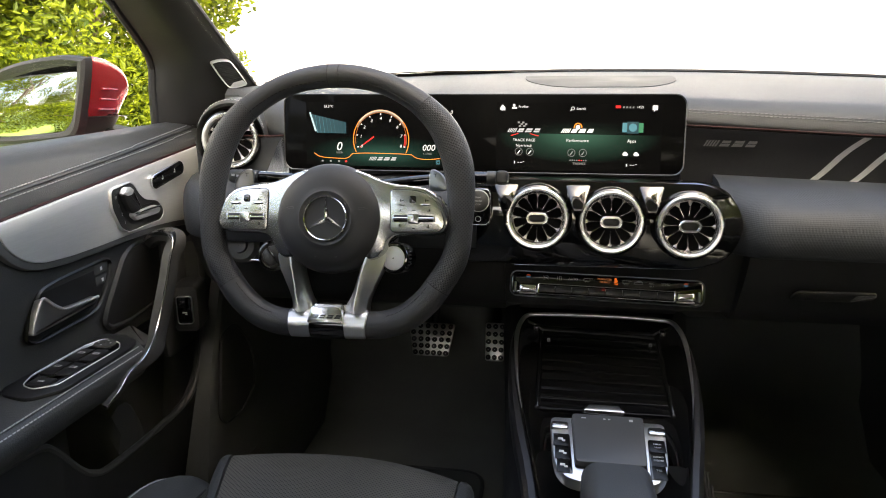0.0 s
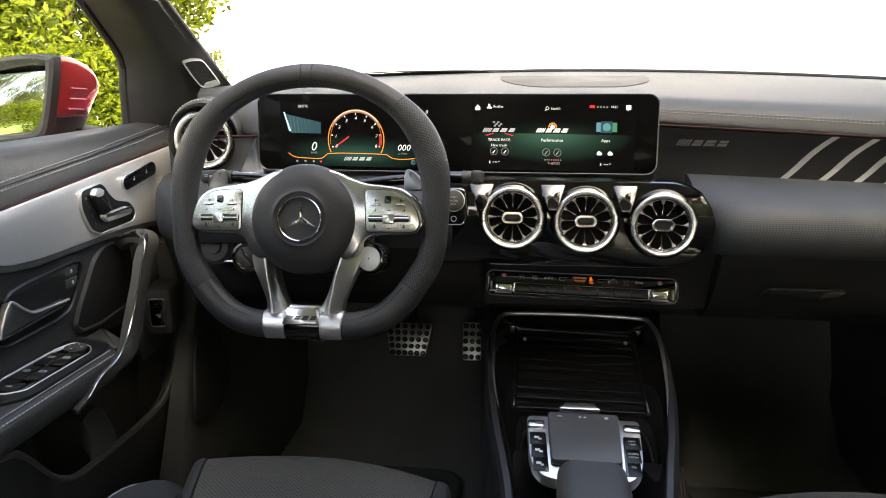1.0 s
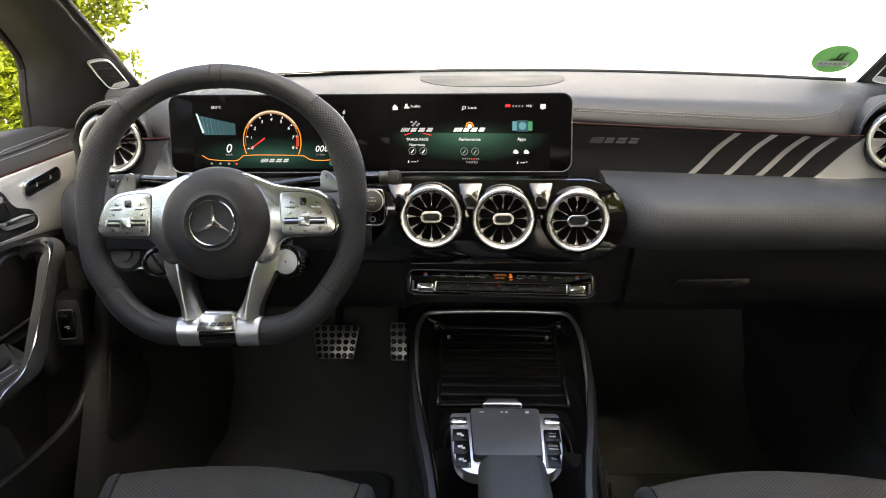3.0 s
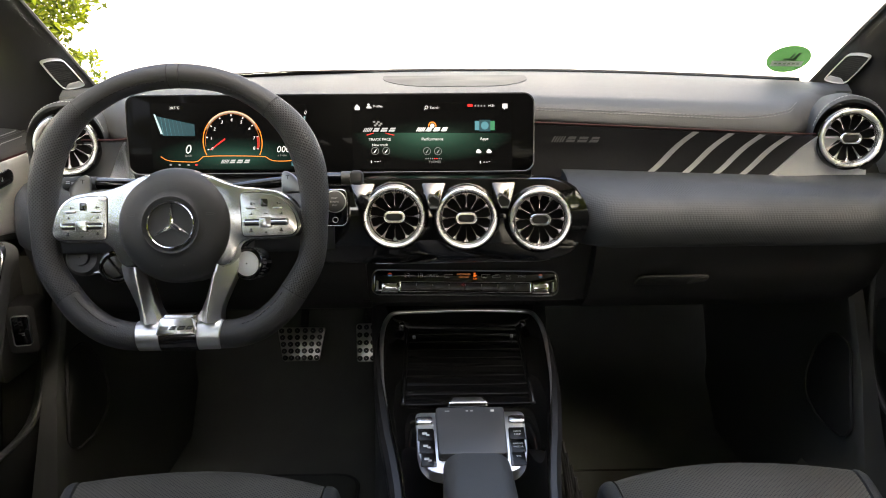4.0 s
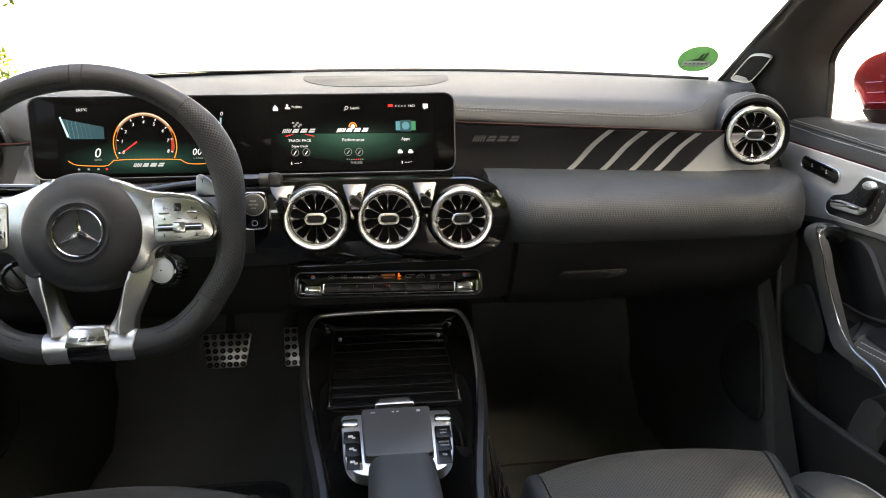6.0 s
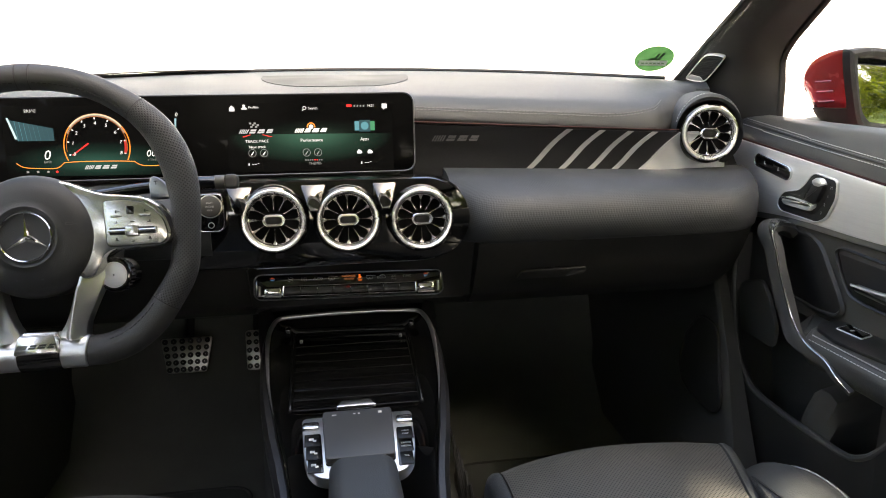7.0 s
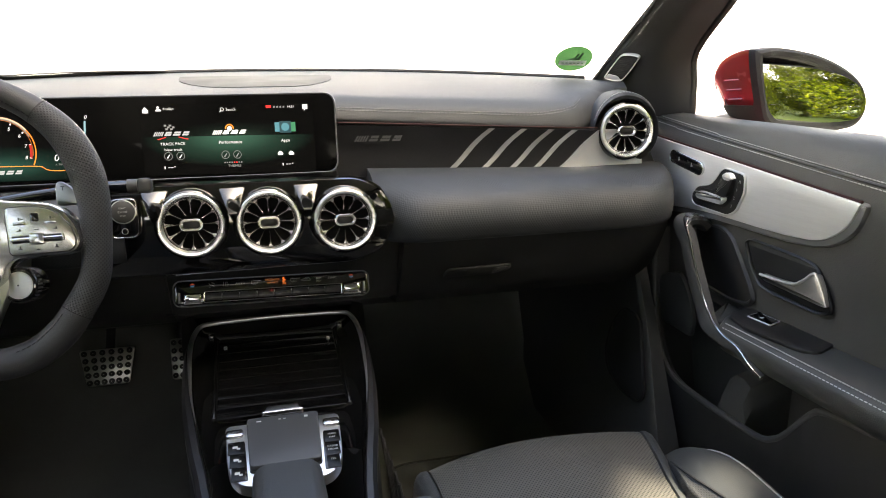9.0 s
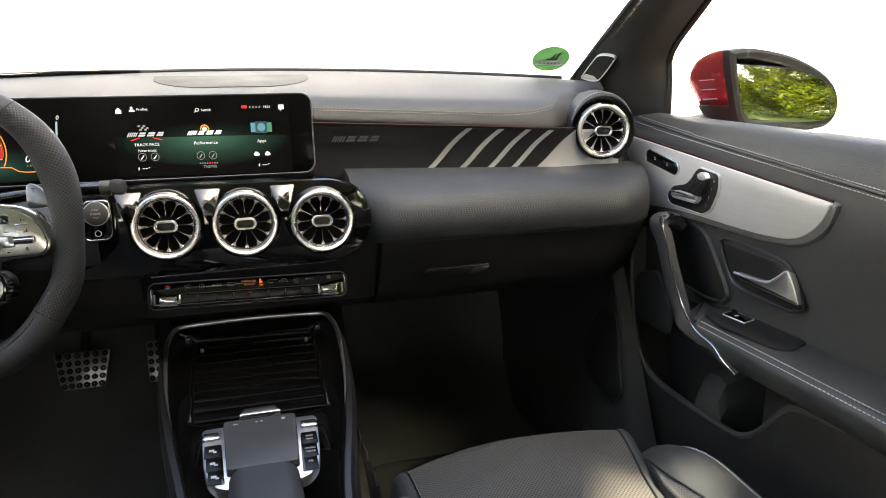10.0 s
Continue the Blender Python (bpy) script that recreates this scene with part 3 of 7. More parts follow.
# glovebox and knee panels
def knee_ring(x, back=0.0):
    pts = [(0.815, 0.847), (0.818, 0.835), (0.835, 0.80), (0.862, 0.755), (0.90, 0.725), (0.97, 0.712)]
    e = max(0.0, (abs(x) - 0.60) / 0.08)
    return [Vector((x, a + back + 0.05 * e * e, b)) for a, b in pts] + [Vector((x, 1.05, 0.74)), Vector((x, 1.0, 0.84))]


GLOVE = mat("glovebox_plastic", (0.019, 0.019, 0.0185), 0.6, bump=0.4, bump_size=900)
gl = part("glovebox_lid", skin([knee_ring(x, 0.014) for x in [0.196 + 0.474 * k / 16 for k in range(17)]]), GLOVE, dash, "dark plastic glovebox lid")
m = plane_at((0.318, 0.8465, 0.7915), (1, 0, 0.0), (0, -0.52, 0.85))
part("glovebox_latch", plate(rounded([(-0.058, -0.010), (0.030, -0.011), (0.054, -0.004), (0.056, 0.009), (-0.05, 0.008)], 0.006), m, 0.004, 0.002), GLOVE, gl, "flush latch lever with a lighter tip")
part("latch_tip", plate(rounded([(0.022, -0.009), (0.052, -0.003), (0.056, 0.0065), (0.03, 0.006)], 0.004), m, 0.0050, 0.002), PLASTIC, gl)
part("knee_panel", skin([knee_ring(x, 0.02) for x in [-0.68 + 0.53 * k / 16 for k in range(17)]]), GLOVE, dash, "dark knee panel below the steering column")
part("side_filler", skin([[Vector((x, y, z)) for y, z in ((0.850, 0.848), (0.872, 0.80), (0.892, 0.745), (1.0, 0.72), (1.0, 0.85))] for x in (-0.16, 0.0, 0.194)]), GLOVE, dash)

# gloss panel that carries the middle vents
MP = plane_at((-0.028, 0.842, 0.893), (1, 0, 0.0), (0, 0.10, 1))
outl = rounded([(-0.206, -0.050), (-0.190, -0.066), (0.150, -0.066), (0.192, -0.050), (0.213, -0.004), (0.198, 0.038), (0.160, 0.060), (-0.206, 0.062)], 0.034, 8)
gp = plate(outl, MP, 0.036, 0.013)
part("vent_panel", gp, GLOSS, dash, "piano black panel round the middle vents")
# wedges added so that pale reflections show on the panel between the vents
for cx in (-0.1460, -0.0460, 0.0535):
    rows = []
    for y, z, w in ((0.8085, 0.9480, 0.0150), (0.8080, 0.9475, 0.0165), (0.7900, 0.9265, 0.0095), (0.7835, 0.9175, 0.0056), (0.7845, 0.9160, 0.0050), (0.8050, 0.9035, 0.0030)):
        rows.append([Vector((cx - w, y, z)), Vector((cx - w * 0.9, y - 0.0006, z + 0.0003)), Vector((cx + w * 0.9, y - 0.0006, z + 0.0003)), Vector((cx + w, y, z)), Vector((cx + w, 0.84, z)), Vector((cx - w, 0.84, z))])
    part("reflection_wedge", skin(rows), GLOSS, dash, "slanted gloss wedge added to catch a reflection between the vents")


TOGGLE = mat("toggle_satin_black", (0.010, 0.010, 0.010), 0.38, vary=0.1)
THROAT = mat("vent_throat", (0.004, 0.004, 0.004), 0.9, vary=0.1, spec=0.1)
RINGM = mat("polished_ring", (0.88, 0.88, 0.86), 0.27, 0.9, vary=0.02)
BLADEM = mat("blade_silver", (0.62, 0.59, 0.58), 0.26, 1.0, vary=0.03)


def air_vent(c, axis, r, twist=0.0):
    """A round turbine vent: gloss housing, broad silver ring, twelve flared blades and an oval hub."""
    z = Vector(axis).normalized()
    x = Vector((1, 0, 0)) - z * z.x
    m = plane_at(c, x, z.cross(x)) @ Matrix.Rotation(radians(twist), 4, "Z")
    v = part("air_vent", lathe([(r * 1.06, -0.055), (r * 1.11, -0.030), (r * 1.12, -0.016), (r * 1.10, -0.008), (r * 1.05, -0.003), (r * 1.01, -0.002), (r * 0.99, -0.005)], m, 64), GLOSS, dash, "round turbine air vent with broad silver ring")
    part("throat", lathe([(r * 0.80, -0.009), (r * 0.78, -0.0135), (r * 0.60, -0.0145), (0.001, -0.0146)], m, 48), THROAT, v, "dark throat of the vent")
    part("silver_ring", lathe([(r * 1.0, -0.006), (r * 1.0, 0.0006), (r * 0.988, 0.0020), (r * 0.955, 0.0030), (r * 0.905, 0.0028), (r * 0.865, 0.0012), (r * 0.842, -0.0018), (r * 0.832, -0.0060), (r * 0.828, -0.010)], m, 72), RINGM, v, "broad bevelled silver ring")
    part("ring_gap", lathe([(r * 0.832, -0.0075), (r * 0.812, -0.0085), (r * 0.800, -0.0085)], m, 64), THROAT, v, "dark joint inside the ring")
    part("inner_ring", lathe([(r * 0.812, -0.0105), (r * 0.808, -0.0068), (r * 0.796, -0.0062), (r * 0.784, -0.0070), (r * 0.776, -0.0120), (r * 0.79, -0.016)], m, 64), BLADEM, v)
    for k in range(12):
        mm = m @ Matrix.Rotation(2 * math.pi * k / 12, 4, "Z")
        rings = []
        for f in range(8):
            u = f / 7
            rr = r * (0.26 + 0.53 * u)
            w = 0.00035 + 0.0010 * u ** 1.4 + 0.0022 * max(0.0, (u - 0.70) / 0.30) ** 2.2
            zt = -0.0165 + 0.0100 * u ** 0.6
            rings.append([mm @ Vector(p) for p in ((rr, -w, zt - 0.0012), (rr, -w * 0.4, zt), (rr, w * 0.4, zt), (rr, w, zt - 0.0012), (rr, w * 0.9, zt - 0.005), (rr, -w * 0.9, zt - 0.005))])
        part("blade", skin(rings), BLADEM, v)
    hw, hh = r * 0.345, r * 0.185
    mh = m @ Matrix.Translation((0, 0, -0.014))
    part("hub_ring", frame_plate(rrect(hw * 2, hh * 2, hh * 0.98, 8), rrect(hw * 1.42, hh * 1.22, hh * 0.6, 8), mh, 0.0165, 0.0030), CHROME, v, "polished oval hub ring")
    part("hub_cap", plate(rrect(hw * 1.44, hh * 1.24, hh * 0.6, 8), mh, 0.0142, 0.001), TOGGLE, v, "dark oval hub cap")
    return v


for x in (-0.1015, 0.0, 0.1045):
    air_vent((x, 0.790, 0.9015 - 0.03 * x), (0, -1, 0.12), 0.0435)
air_vent((0.617, 0.932, 0.9935), (-0.22, -1, 0.06), 0.0462)
air_vent((-0.617, 0.932, 0.9935), (0.22, -1, 0.06), 0.0462)


def vent_hood(s):
    """The padded dome that wraps the outer vent, its seam, and the dark filler towards the door."""
    FLIP[0] = s < 0
    z = Vector((-0.22, -1, 0.06)).normalized()
    x = Vector((1, 0, 0)) - z * z.x
    m = plane_at((0.617, 0.932, 0.9935), x, z.cross(x))

    def reach(a):
        f = max(0.0, math.sin(a))
        return 0.0570 + (0.0120 if a < math.pi / 2 else 0.013) * f ** 2

    rings, arc = [], []
    for k in range(41):
        a = radians(-62 + 247 * k / 40)
        R = reach(a)
        prof = [(0.053, -0.034), (0.0545, -0.014), (0.056, -0.007), (0.056 + (R - 0.056) * 0.35, -0.0035), (0.056 + (R - 0.056) * 0.62, -0.006), (0.056 + (R - 0.056) * 0.85, -0.014), (R, -0.030), (R + 0.002, -0.055), (R, -0.10), (0.053, -0.10)]
        rings.append([m @ Vector((r * math.cos(a), r * math.sin(a), d)) for r, d in prof])
        if -10 < math.degrees(a) < 163:
            arc.append((a, R))
    part("vent_hood", skin(rings), DASH, dash, "padded dome round the outer vent")
    for f, d in ((0.80, -0.0100),):
        part("seam_thread", stitches([m @ Vector(((0.056 + (R - 0.056) * f) * math.cos(a), (0.056 + (R - 0.056) * f) * math.sin(a), d)) for a, R in reversed(arc)], 0.0055, 0.0037, 0.0006), STITCH, dash, "pale seam thread over the vent", smooth=False)
    part("end_filler", skin([[Vector((q, y, w)) for y, w in ((1.0, 0.93), (0.97, 0.90), (0.97, 0.84), (1.0, 0.72), (1.30, 0.72), (1.30, 0.99), (1.05, 0.985))] for q in (0.64, 0.70, 0.718)]), RUBBER, dash, "dark filler between dashboard and door")
    FLIP[0] = False


vent_hood(1)
vent_hood(-1)

# start button beside the wheel
MS = plane_at((-0.184, 0.806, 0.915), (1, 0, 0), (0, 0.10, 1))
sb = part("start_button_plate", plate(rounded([(-0.019, -0.026), (0.016, -0.026), (0.019, 0.0), (0.017, 0.028), (-0.017, 0.028), (-0.020, 0.0)], 0.010), MS, 0.008, 0.002), GLOSS, dash, "gloss plate with the start button")
part("plate_edge", frame_plate(inset(ccw(rounded([(-0.019, -0.026), (0.016, -0.026), (0.019, 0.0), (0.017, 0.028), (-0.017, 0.028), (-0.020, 0.0)], 0.010)), 0.001), inset(ccw(rounded([(-0.019, -0.026), (0.016, -0.026), (0.019, 0.0), (0.017, 0.028), (-0.017, 0.028), (-0.020, 0.0)], 0.010)), 0.0022), MS, 0.0088), SATIN, sb)
MB = MS @ Matrix.Translation((-0.001, 0.010, 0.008))
part("start_button", lathe([(0.0145, 0.0), (0.0145, 0.003), (0.013, 0.004), (0.001, 0.0042)], MB, 32), PLASTIC, sb, "round black start and stop button")
part("button_ring", lathe([(0.0160, 0.0), (0.0158, 0.002), (0.0147, 0.0022), (0.0146, 0.0)], MB, 32), BRIGHT, sb)
for k, (t, sz) in enumerate((("START", 0.0030), ("ENGINE", 0.0034), ("STOP", 0.0030))):
    part("lettering", lettering(t, sz, MB @ Matrix.Translation((0, 0.0050 - k * 0.0050, 0.0042))), PRINT, sb, smooth=False)
part("stop_mark", lathe([(0.0042, 0.0), (0.0042, 0.0005), (0.0034, 0.0005), (0.0034, 0.0)], MS @ Matrix.Translation((-0.001, -0.016, 0.008)), 20), PRINT, sb)

# climate strip
MC = plane_at((0.0005, 0.8470, 0.7876), (1, 0, 0), (0, 0.36, 0.93)) @ Matrix.Rotation(radians(-1.2), 4, "Z")
cs = thing("climate_panel", "piano black climate control strip with chrome end rockers", "control panel")
part("panel", plate(rrect(0.280, 0.0365, 0.010), MC, 0.012, 0.003), GLOSS, cs)
part("bezel", frame_plate(rrect(0.2825, 0.0385, 0.011), rrect(0.2795, 0.0355, 0.0098), MC, 0.0130), DARKSILVER, cs, "thin dark chrome bezel")
part("toggle_rail", plate(rrect(0.196, 0.0145, 0.003, cy=-0.0065), MC, 0.0140, 0.001), THROAT, cs, "dark bed of the toggles")
for k in range(8):
    part("toggle", box(MC @ Matrix.Translation((-0.0857 + 0.0245 * k, -0.0065, 0.0130)), 0.0240, 0.0100, 0.0036, 0.0008), TOGGLE, cs)
    if k:
        part("toggle_tick", box(MC @ Matrix.Translation((-0.0980 + 0.0245 * k, -0.0035, 0.0140)), 0.0008, 0.0030, 0.0030, 0.0003), DARKSILVER, cs)
part("rail_edge", box(MC @ Matrix.Translation((0, 0.0008, 0.0125)), 0.196, 0.0008, 0.0040, 0.0003), DARKSILVER, cs)
part("rail_edge", box(MC @ Matrix.Translation((0, -0.0140, 0.0125)), 0.196, 0.0008, 0.0030, 0.0003), DARKSILVER, cs)
for s in (1, -1):
    part("rocker", box(MC @ Matrix.Translation((s * 0.1140, -0.0062, 0.0105)), 0.0250, 0.0120, 0.0080, 0.0036), CHROME, cs, "chrome temperature rocker")
    part("rocker_lip", box(MC @ Matrix.Translation((s * 0.1140, -0.0142, 0.0105)), 0.0250, 0.0026, 0.0050, 0.001), DARKSILVER, cs)
    part("rocker_end", box(MC @ Matrix.Translation((s * 0.1325, -0.0055, 0.0105)), 0.0030, 0.0150, 0.0060, 0.0014), DARKSILVER, cs)
    part("rocker_end", box(MC @ Matrix.Translation((s * 0.0985, -0.0060, 0.0105)), 0.0030, 0.0150, 0.0075, 0.0014), CHROME, cs)
    mt = MC @ Matrix.Translation((s * 0.1140, 0.0115, 0.0122))
    for name, e, g in (("warm_mark", 1, glow("warm_red", (0.9, 0.10, 0.03), 0.03)), ("cool_mark", -1, glow("cool_blue", (0.08, 0.40, 0.8), 0.03))):
        bm = bmesh.new()
        bm.faces.new([bm.verts.new(mt @ Vector((x, e * y, 0.0003))) for x, y in ((-0.0040, 0.0004), (0.0040, 0.0004), (0.0012, 0.0026), (-0.0012, 0.0026))])
        part(name, bm, g, cs, smooth=False)
AMBERW = glow("amber_letters", (1.0, 0.34, 0.12), 0.045)
PALEW = mat("panel_print", (0.24, 0.24, 0.24), 0.6, vary=0.0)
TXT = 0.0104
for x, t in ((-0.0475, "AUTO"), (0.0655, "A/C"), (0.0855, "SYNC")):
    part("lettering", lettering(t, 0.0050, MC @ Matrix.Translation((x, TXT, 0.0122))), PALEW, cs, smooth=False)
part("lettering", lettering("MAX", 0.0034, MC @ Matrix.Translation((0.0655, TXT - 0.0040, 0.0122))), PALEW, cs, smooth=False)
for k, t in enumerate(("PASSENGER", "AIR BAG")):
    part("lettering", lettering(t, 0.0040, MC @ Matrix.Translation((-0.0020, TXT + 0.0024 - k * 0.0042, 0.0122))), AMBERW, cs, "lit amber letters", smooth=False)
LAMPA = glow("lamp_amber", (1.0, 0.20, 0.03), 0.13)
part("warning_lamp", bars([(0.0140, TXT + 0.0036, 0.0028, 0.0026), (0.0150, TXT + 0.0010, 0.0046, 0.0012), (0.0142, TXT - 0.0008, 0.0040, 0.0012)], MC @ Matrix.Translation((0, 0, 0.0122)), 0.0003), LAMPA, cs, "lit amber seat symbol", smooth=False)
part("lettering", lettering("OFF", 0.0036, MC @ Matrix.Translation((0.0150, TXT - 0.0042, 0.0122))), LAMPA, cs, smooth=False)


def strip_sign(x, lines):
    """A small line sign on the strip."""
    bm = bmesh.new()
    for pts in lines:
        tube([MC @ Vector((x + a, TXT + b, 0.0124)) for a, b in pts], 0.00032, 5, bm=bm)
    part("symbol", bm, PALEW, cs)


WINDOW = [(-0.0042, -0.0020), (-0.0046, 0.0022), (0.0046, 0.0022), (0.0042, -0.0020), (-0.0042, -0.0020)]
strip_sign(-0.0875, [[(-0.004, 0.003), (-0.002, 0.0), (0.001, 0.0), (0.0035, -0.003)], [(-0.001, 0.003), (0.002, 0.003), (0.004, 0.001)], [(-0.004, -0.003), (-0.001, -0.003)]])
strip_sign(-0.0680, [[(-0.003, 0.003), (-0.003, -0.003)], [(0.0, 0.003), (0.003, 0.003), (0.003, -0.003), (0.0, -0.003), (0.0, 0.003)]])
strip_sign(-0.0275, [WINDOW, [(-0.002, -0.0036), (0.0, -0.001), (0.002, -0.0036)], [(0.005, 0.0022), (0.009, 0.0022)]])
strip_sign(0.0290, [WINDOW, [(-0.002, -0.0036), (0.0, -0.001), (0.002, -0.0036)], [(0.005, 0.0022), (0.009, 0.0022)]])
strip_sign(0.0465, [[(-0.006, -0.002), (-0.005, 0.0005), (-0.002, 0.0010), (0.0, 0.0030), (0.004, 0.0028), (0.006, 0.0004), (0.007, -0.002), (-0.006, -0.002)], [(-0.001, 0.0008), (0.003, 0.0008)]])
bm = bmesh.new()
for e in (0.0030, 0.0018):
    tube([MC @ Vector((-0.0035 + e * math.cos(a), -0.0028 + e * math.sin(a) * 0.8, 0.0178)) for a in (radians(90), radians(210), radians(330))], 0.0003, 5, closed=True, bm=bm)
part("hazard_mark", bm, glow("hazard_red", (0.8, 0.06, 0.04), 0.05), cs, "red hazard triangle")

# ---- wide display ----
disp = thing("wide_display", "wide glass display panel with instruments and menu lit", "display")
MD = plane_at((-0.2025, 0.9255, 1.0085), (1, 0, 0), (0, 0.13, 0.99))
part("housing", plate(rrect(0.632, 0.124, 0.018), MD @ Matrix.Translation((0, 0, -0.028)), 0.028, 0.004), PLASTIC, disp)
part("bezel", frame_plate(rrect(0.630, 0.122, 0.017), rrect(0.6268, 0.1188, 0.0155), MD, 0.0030), mat("display_edge", (0.16, 0.16, 0.16), 0.36, 0.8), disp, "thin dark silver edge")
part("glass_front", plate(rrect(0.626, 0.118, 0.0155), MD, 0.0022, 0.0006), SCREENGLASS, disp, "black glass front")
part("stand", box(plane_at((-0.20, 0.955, 0.94), (1, 0, 0), (0, 1, 0)), 0.58, 0.03, 0.02, 0.004), PLASTIC, disp)


def screen_at(px, py, lift=0.0024):
    """A place on the display from a scale drawing 726 units wide."""
    return MD @ Matrix.Translation(((px - 545) * 0.000857, -(py - 241 + (px - 545) * 0.0118) * 0.00088, lift))


def backlight(name, stops, strength, centre, size, hue):
    """A picture area that fades from its middle out."""
    m = bpy.data.materials.new(name)
    m.use_nodes = True
    nt = m.node_tree
    b = nt.nodes["Principled BSDF"]
    b.inputs["Base Color"].default_value, b.inputs["Roughness"].default_value = (0.003, 0.003, 0.003, 1), 0.25
    b.inputs["Specular IOR Level"].default_value = 0.02
    uv = nt.nodes.new("ShaderNodeUVMap")
    gr = nt.nodes.new("ShaderNodeTexGradient")
    gr.gradient_type = "SPHERICAL"
    mp = nt.nodes.new("ShaderNodeMapping")
    mp.inputs["Location"].default_value = (-centre[0] * size[0], -centre[1] * size[1], 0)
    mp.inputs["Scale"].default_value = (size[0], size[1], 1)
    nt.links.new(uv.outputs[0], mp.inputs[0])
    nt.links.new(mp.outputs[0], gr.inputs[0])
    ra = nt.nodes.new("ShaderNodeValToRGB")
    ra.color_ramp.elements[0].position, ra.color_ramp.elements[0].color = 0.0, (0.0, 0.0, 0.0, 1)
    ra.color_ramp.elements[1].position, ra.color_ramp.elements[1].color = 1.0, (*hue, 1)
    e = ra.color_ramp.elements.new(0.45)
    e.color = (*[c * stops for c in hue], 1)
    nt.links.new(gr.outputs[0], ra.inputs[0])
    nt.links.new(ra.outputs[0], b.inputs["Emission Color"])
    b.inputs["Emission Strength"].default_value = strength
    return m


def screen_quad(x0, y0, x1, y1, lift):
    bm = bmesh.new()
    uvl = bm.loops.layers.uv.new("UVMap")
    vs = [bm.verts.new(screen_at(x, y, lift).translation) for x, y in ((x0, y1), (x1, y1), (x1, y0), (x0, y0))]
    f = bm.faces.new(vs)
    for l, c in zip(f.loops, ((0, 0), (1, 0), (1, 1), (0, 1))):
        l[uvl].uv = c
    return bm


def poly_on_screen(pts, lift=0.0030):
    bm = bmesh.new()
    bm.faces.new([bm.verts.new(screen_at(x, y, lift).translation) for x, y in pts])
    bmesh.ops.recalc_face_normals(bm, faces=bm.faces)
    return bm


def arc_on_screen(cx, cy, r0, r1, a0, a1, n=40, lift=0.0031):
    bm = bmesh.new()
    a = [bm.verts.new(screen_at(cx + r0 * math.cos(radians(a0 + (a1 - a0) * k / n)), cy - r0 * math.sin(radians(a0 + (a1 - a0) * k / n)), lift).translation) for k in range(n + 1)]
    b = [bm.verts.new(screen_at(cx + r1 * math.cos(radians(a0 + (a1 - a0) * k / n)), cy - r1 * math.sin(radians(a0 + (a1 - a0) * k / n)), lift).translation) for k in range(n + 1)]
    for k in range(n):
        bm.faces.new((a[k], a[k + 1], b[k + 1], b[k]))
    return bm


K = 0.18
WHITE = glow("screen_white", (0.9, 0.9, 0.9), K * 1.0)
GREY = glow("screen_grey", (0.5, 0.5, 0.5), K * 0.5)
ORANGE = glow("screen_orange", (1.0, 0.28, 0.03), K * 1.1)
SRED = glow("screen_red", (0.9, 0.03, 0.03), K)
TEAL = glow("screen_teal", (0.15, 0.45, 0.55), K * 0.55)
DTEAL = glow("screen_dark_teal", (0.05, 0.16, 0.20), K * 0.36)
GREEN = glow("screen_green", (0.10, 0.50, 0.25), K * 0.45)
part("menu_picture", screen_quad(582, 239, 872, 303, 0.0026), backlight("menu_glow", 0.28, K * 0.21, (0.5, 1.0), (2.0, 1.25), (0.20, 0.55, 0.38)), disp, "lower menu picture with a green glow")
part("menu_picture", screen_quad(582, 186, 872, 239, 0.0026), backlight("menu_haze", 0.22, K * 0.055, (0.52, 0.0), (2.6, 2.2), (0.24, 0.50, 0.36)), disp, "upper menu picture with a faint glow")
part("instrument_picture", screen_quad(222, 190, 500, 304, 0.0026), backlight("instrument_glow", 0.24, K * 0.15, (0.52, 0.20), (1.9, 3.4), (0.14, 0.48, 0.36)), disp, "instrument picture with a teal glow")


def word(t, px, py, size, material=WHITE, align="CENTER", shear=0.0):
    part("lettering", lettering(t, size * 0.000857 * 1.36, screen_at(px, py, 0.0030), align, shear=shear), material, disp, smooth=False)


for t, x, y, s in (("Profiles", 629.5, 193.5, 4.3), ("Search", 731.5, 195.5, 4.5), ("14:21", 833.5, 191.5, 4.3), ("TRACK PACE", 632, 251, 5.0), ("New track", 632, 260.5, 4.9), ("Performance", 727, 250, 5.6), ("Apps", 821, 249, 5.6)):
    word(t, x, y, s)
word("THEMES", 731, 290, 4.6, GREY)
# small signs of the menu
part("home_sign", poly_on_screen([(588, 200), (588, 195), (592, 190), (597, 195), (597, 200)]), WHITE, disp, smooth=False)
part("note_sign", poly_on_screen([(854, 188), (863, 188), (863, 196), (859, 196), (857, 199), (857, 196), (854, 196)]), WHITE, disp, smooth=False)
part("profile_sign", arc_on_screen(613, 191, 0.2, 2.2, 0, 360, 14), WHITE, disp, smooth=False)
part("profile_sign", poly_on_screen([(609, 197), (609, 195), (611, 193.5), (616, 193.5), (618, 195), (618, 197)]), WHITE, disp, smooth=False)
part("search_sign", arc_on_screen(717, 195, 2.2, 3.1, 0, 360, 18), WHITE, disp, smooth=False)
part("search_sign", poly_on_screen([(714.6, 196.8), (715.4, 197.6), (713.0, 200.0), (712.2, 199.2)]), WHITE, disp, smooth=False)
part("alert_sign", poly_on_screen([(791, 189), (800, 189), (800, 193.5), (791, 193.5)]), SRED, disp, smooth=False)
for x in (805, 810.5, 816, 821.5):
    part("status_sign", poly_on_screen([(x - 1.4, 193.5), (x - 1.4, 191), (x + 1.2, 189.5), (x + 1.2, 193.5)]), GREY, disp, smooth=False)
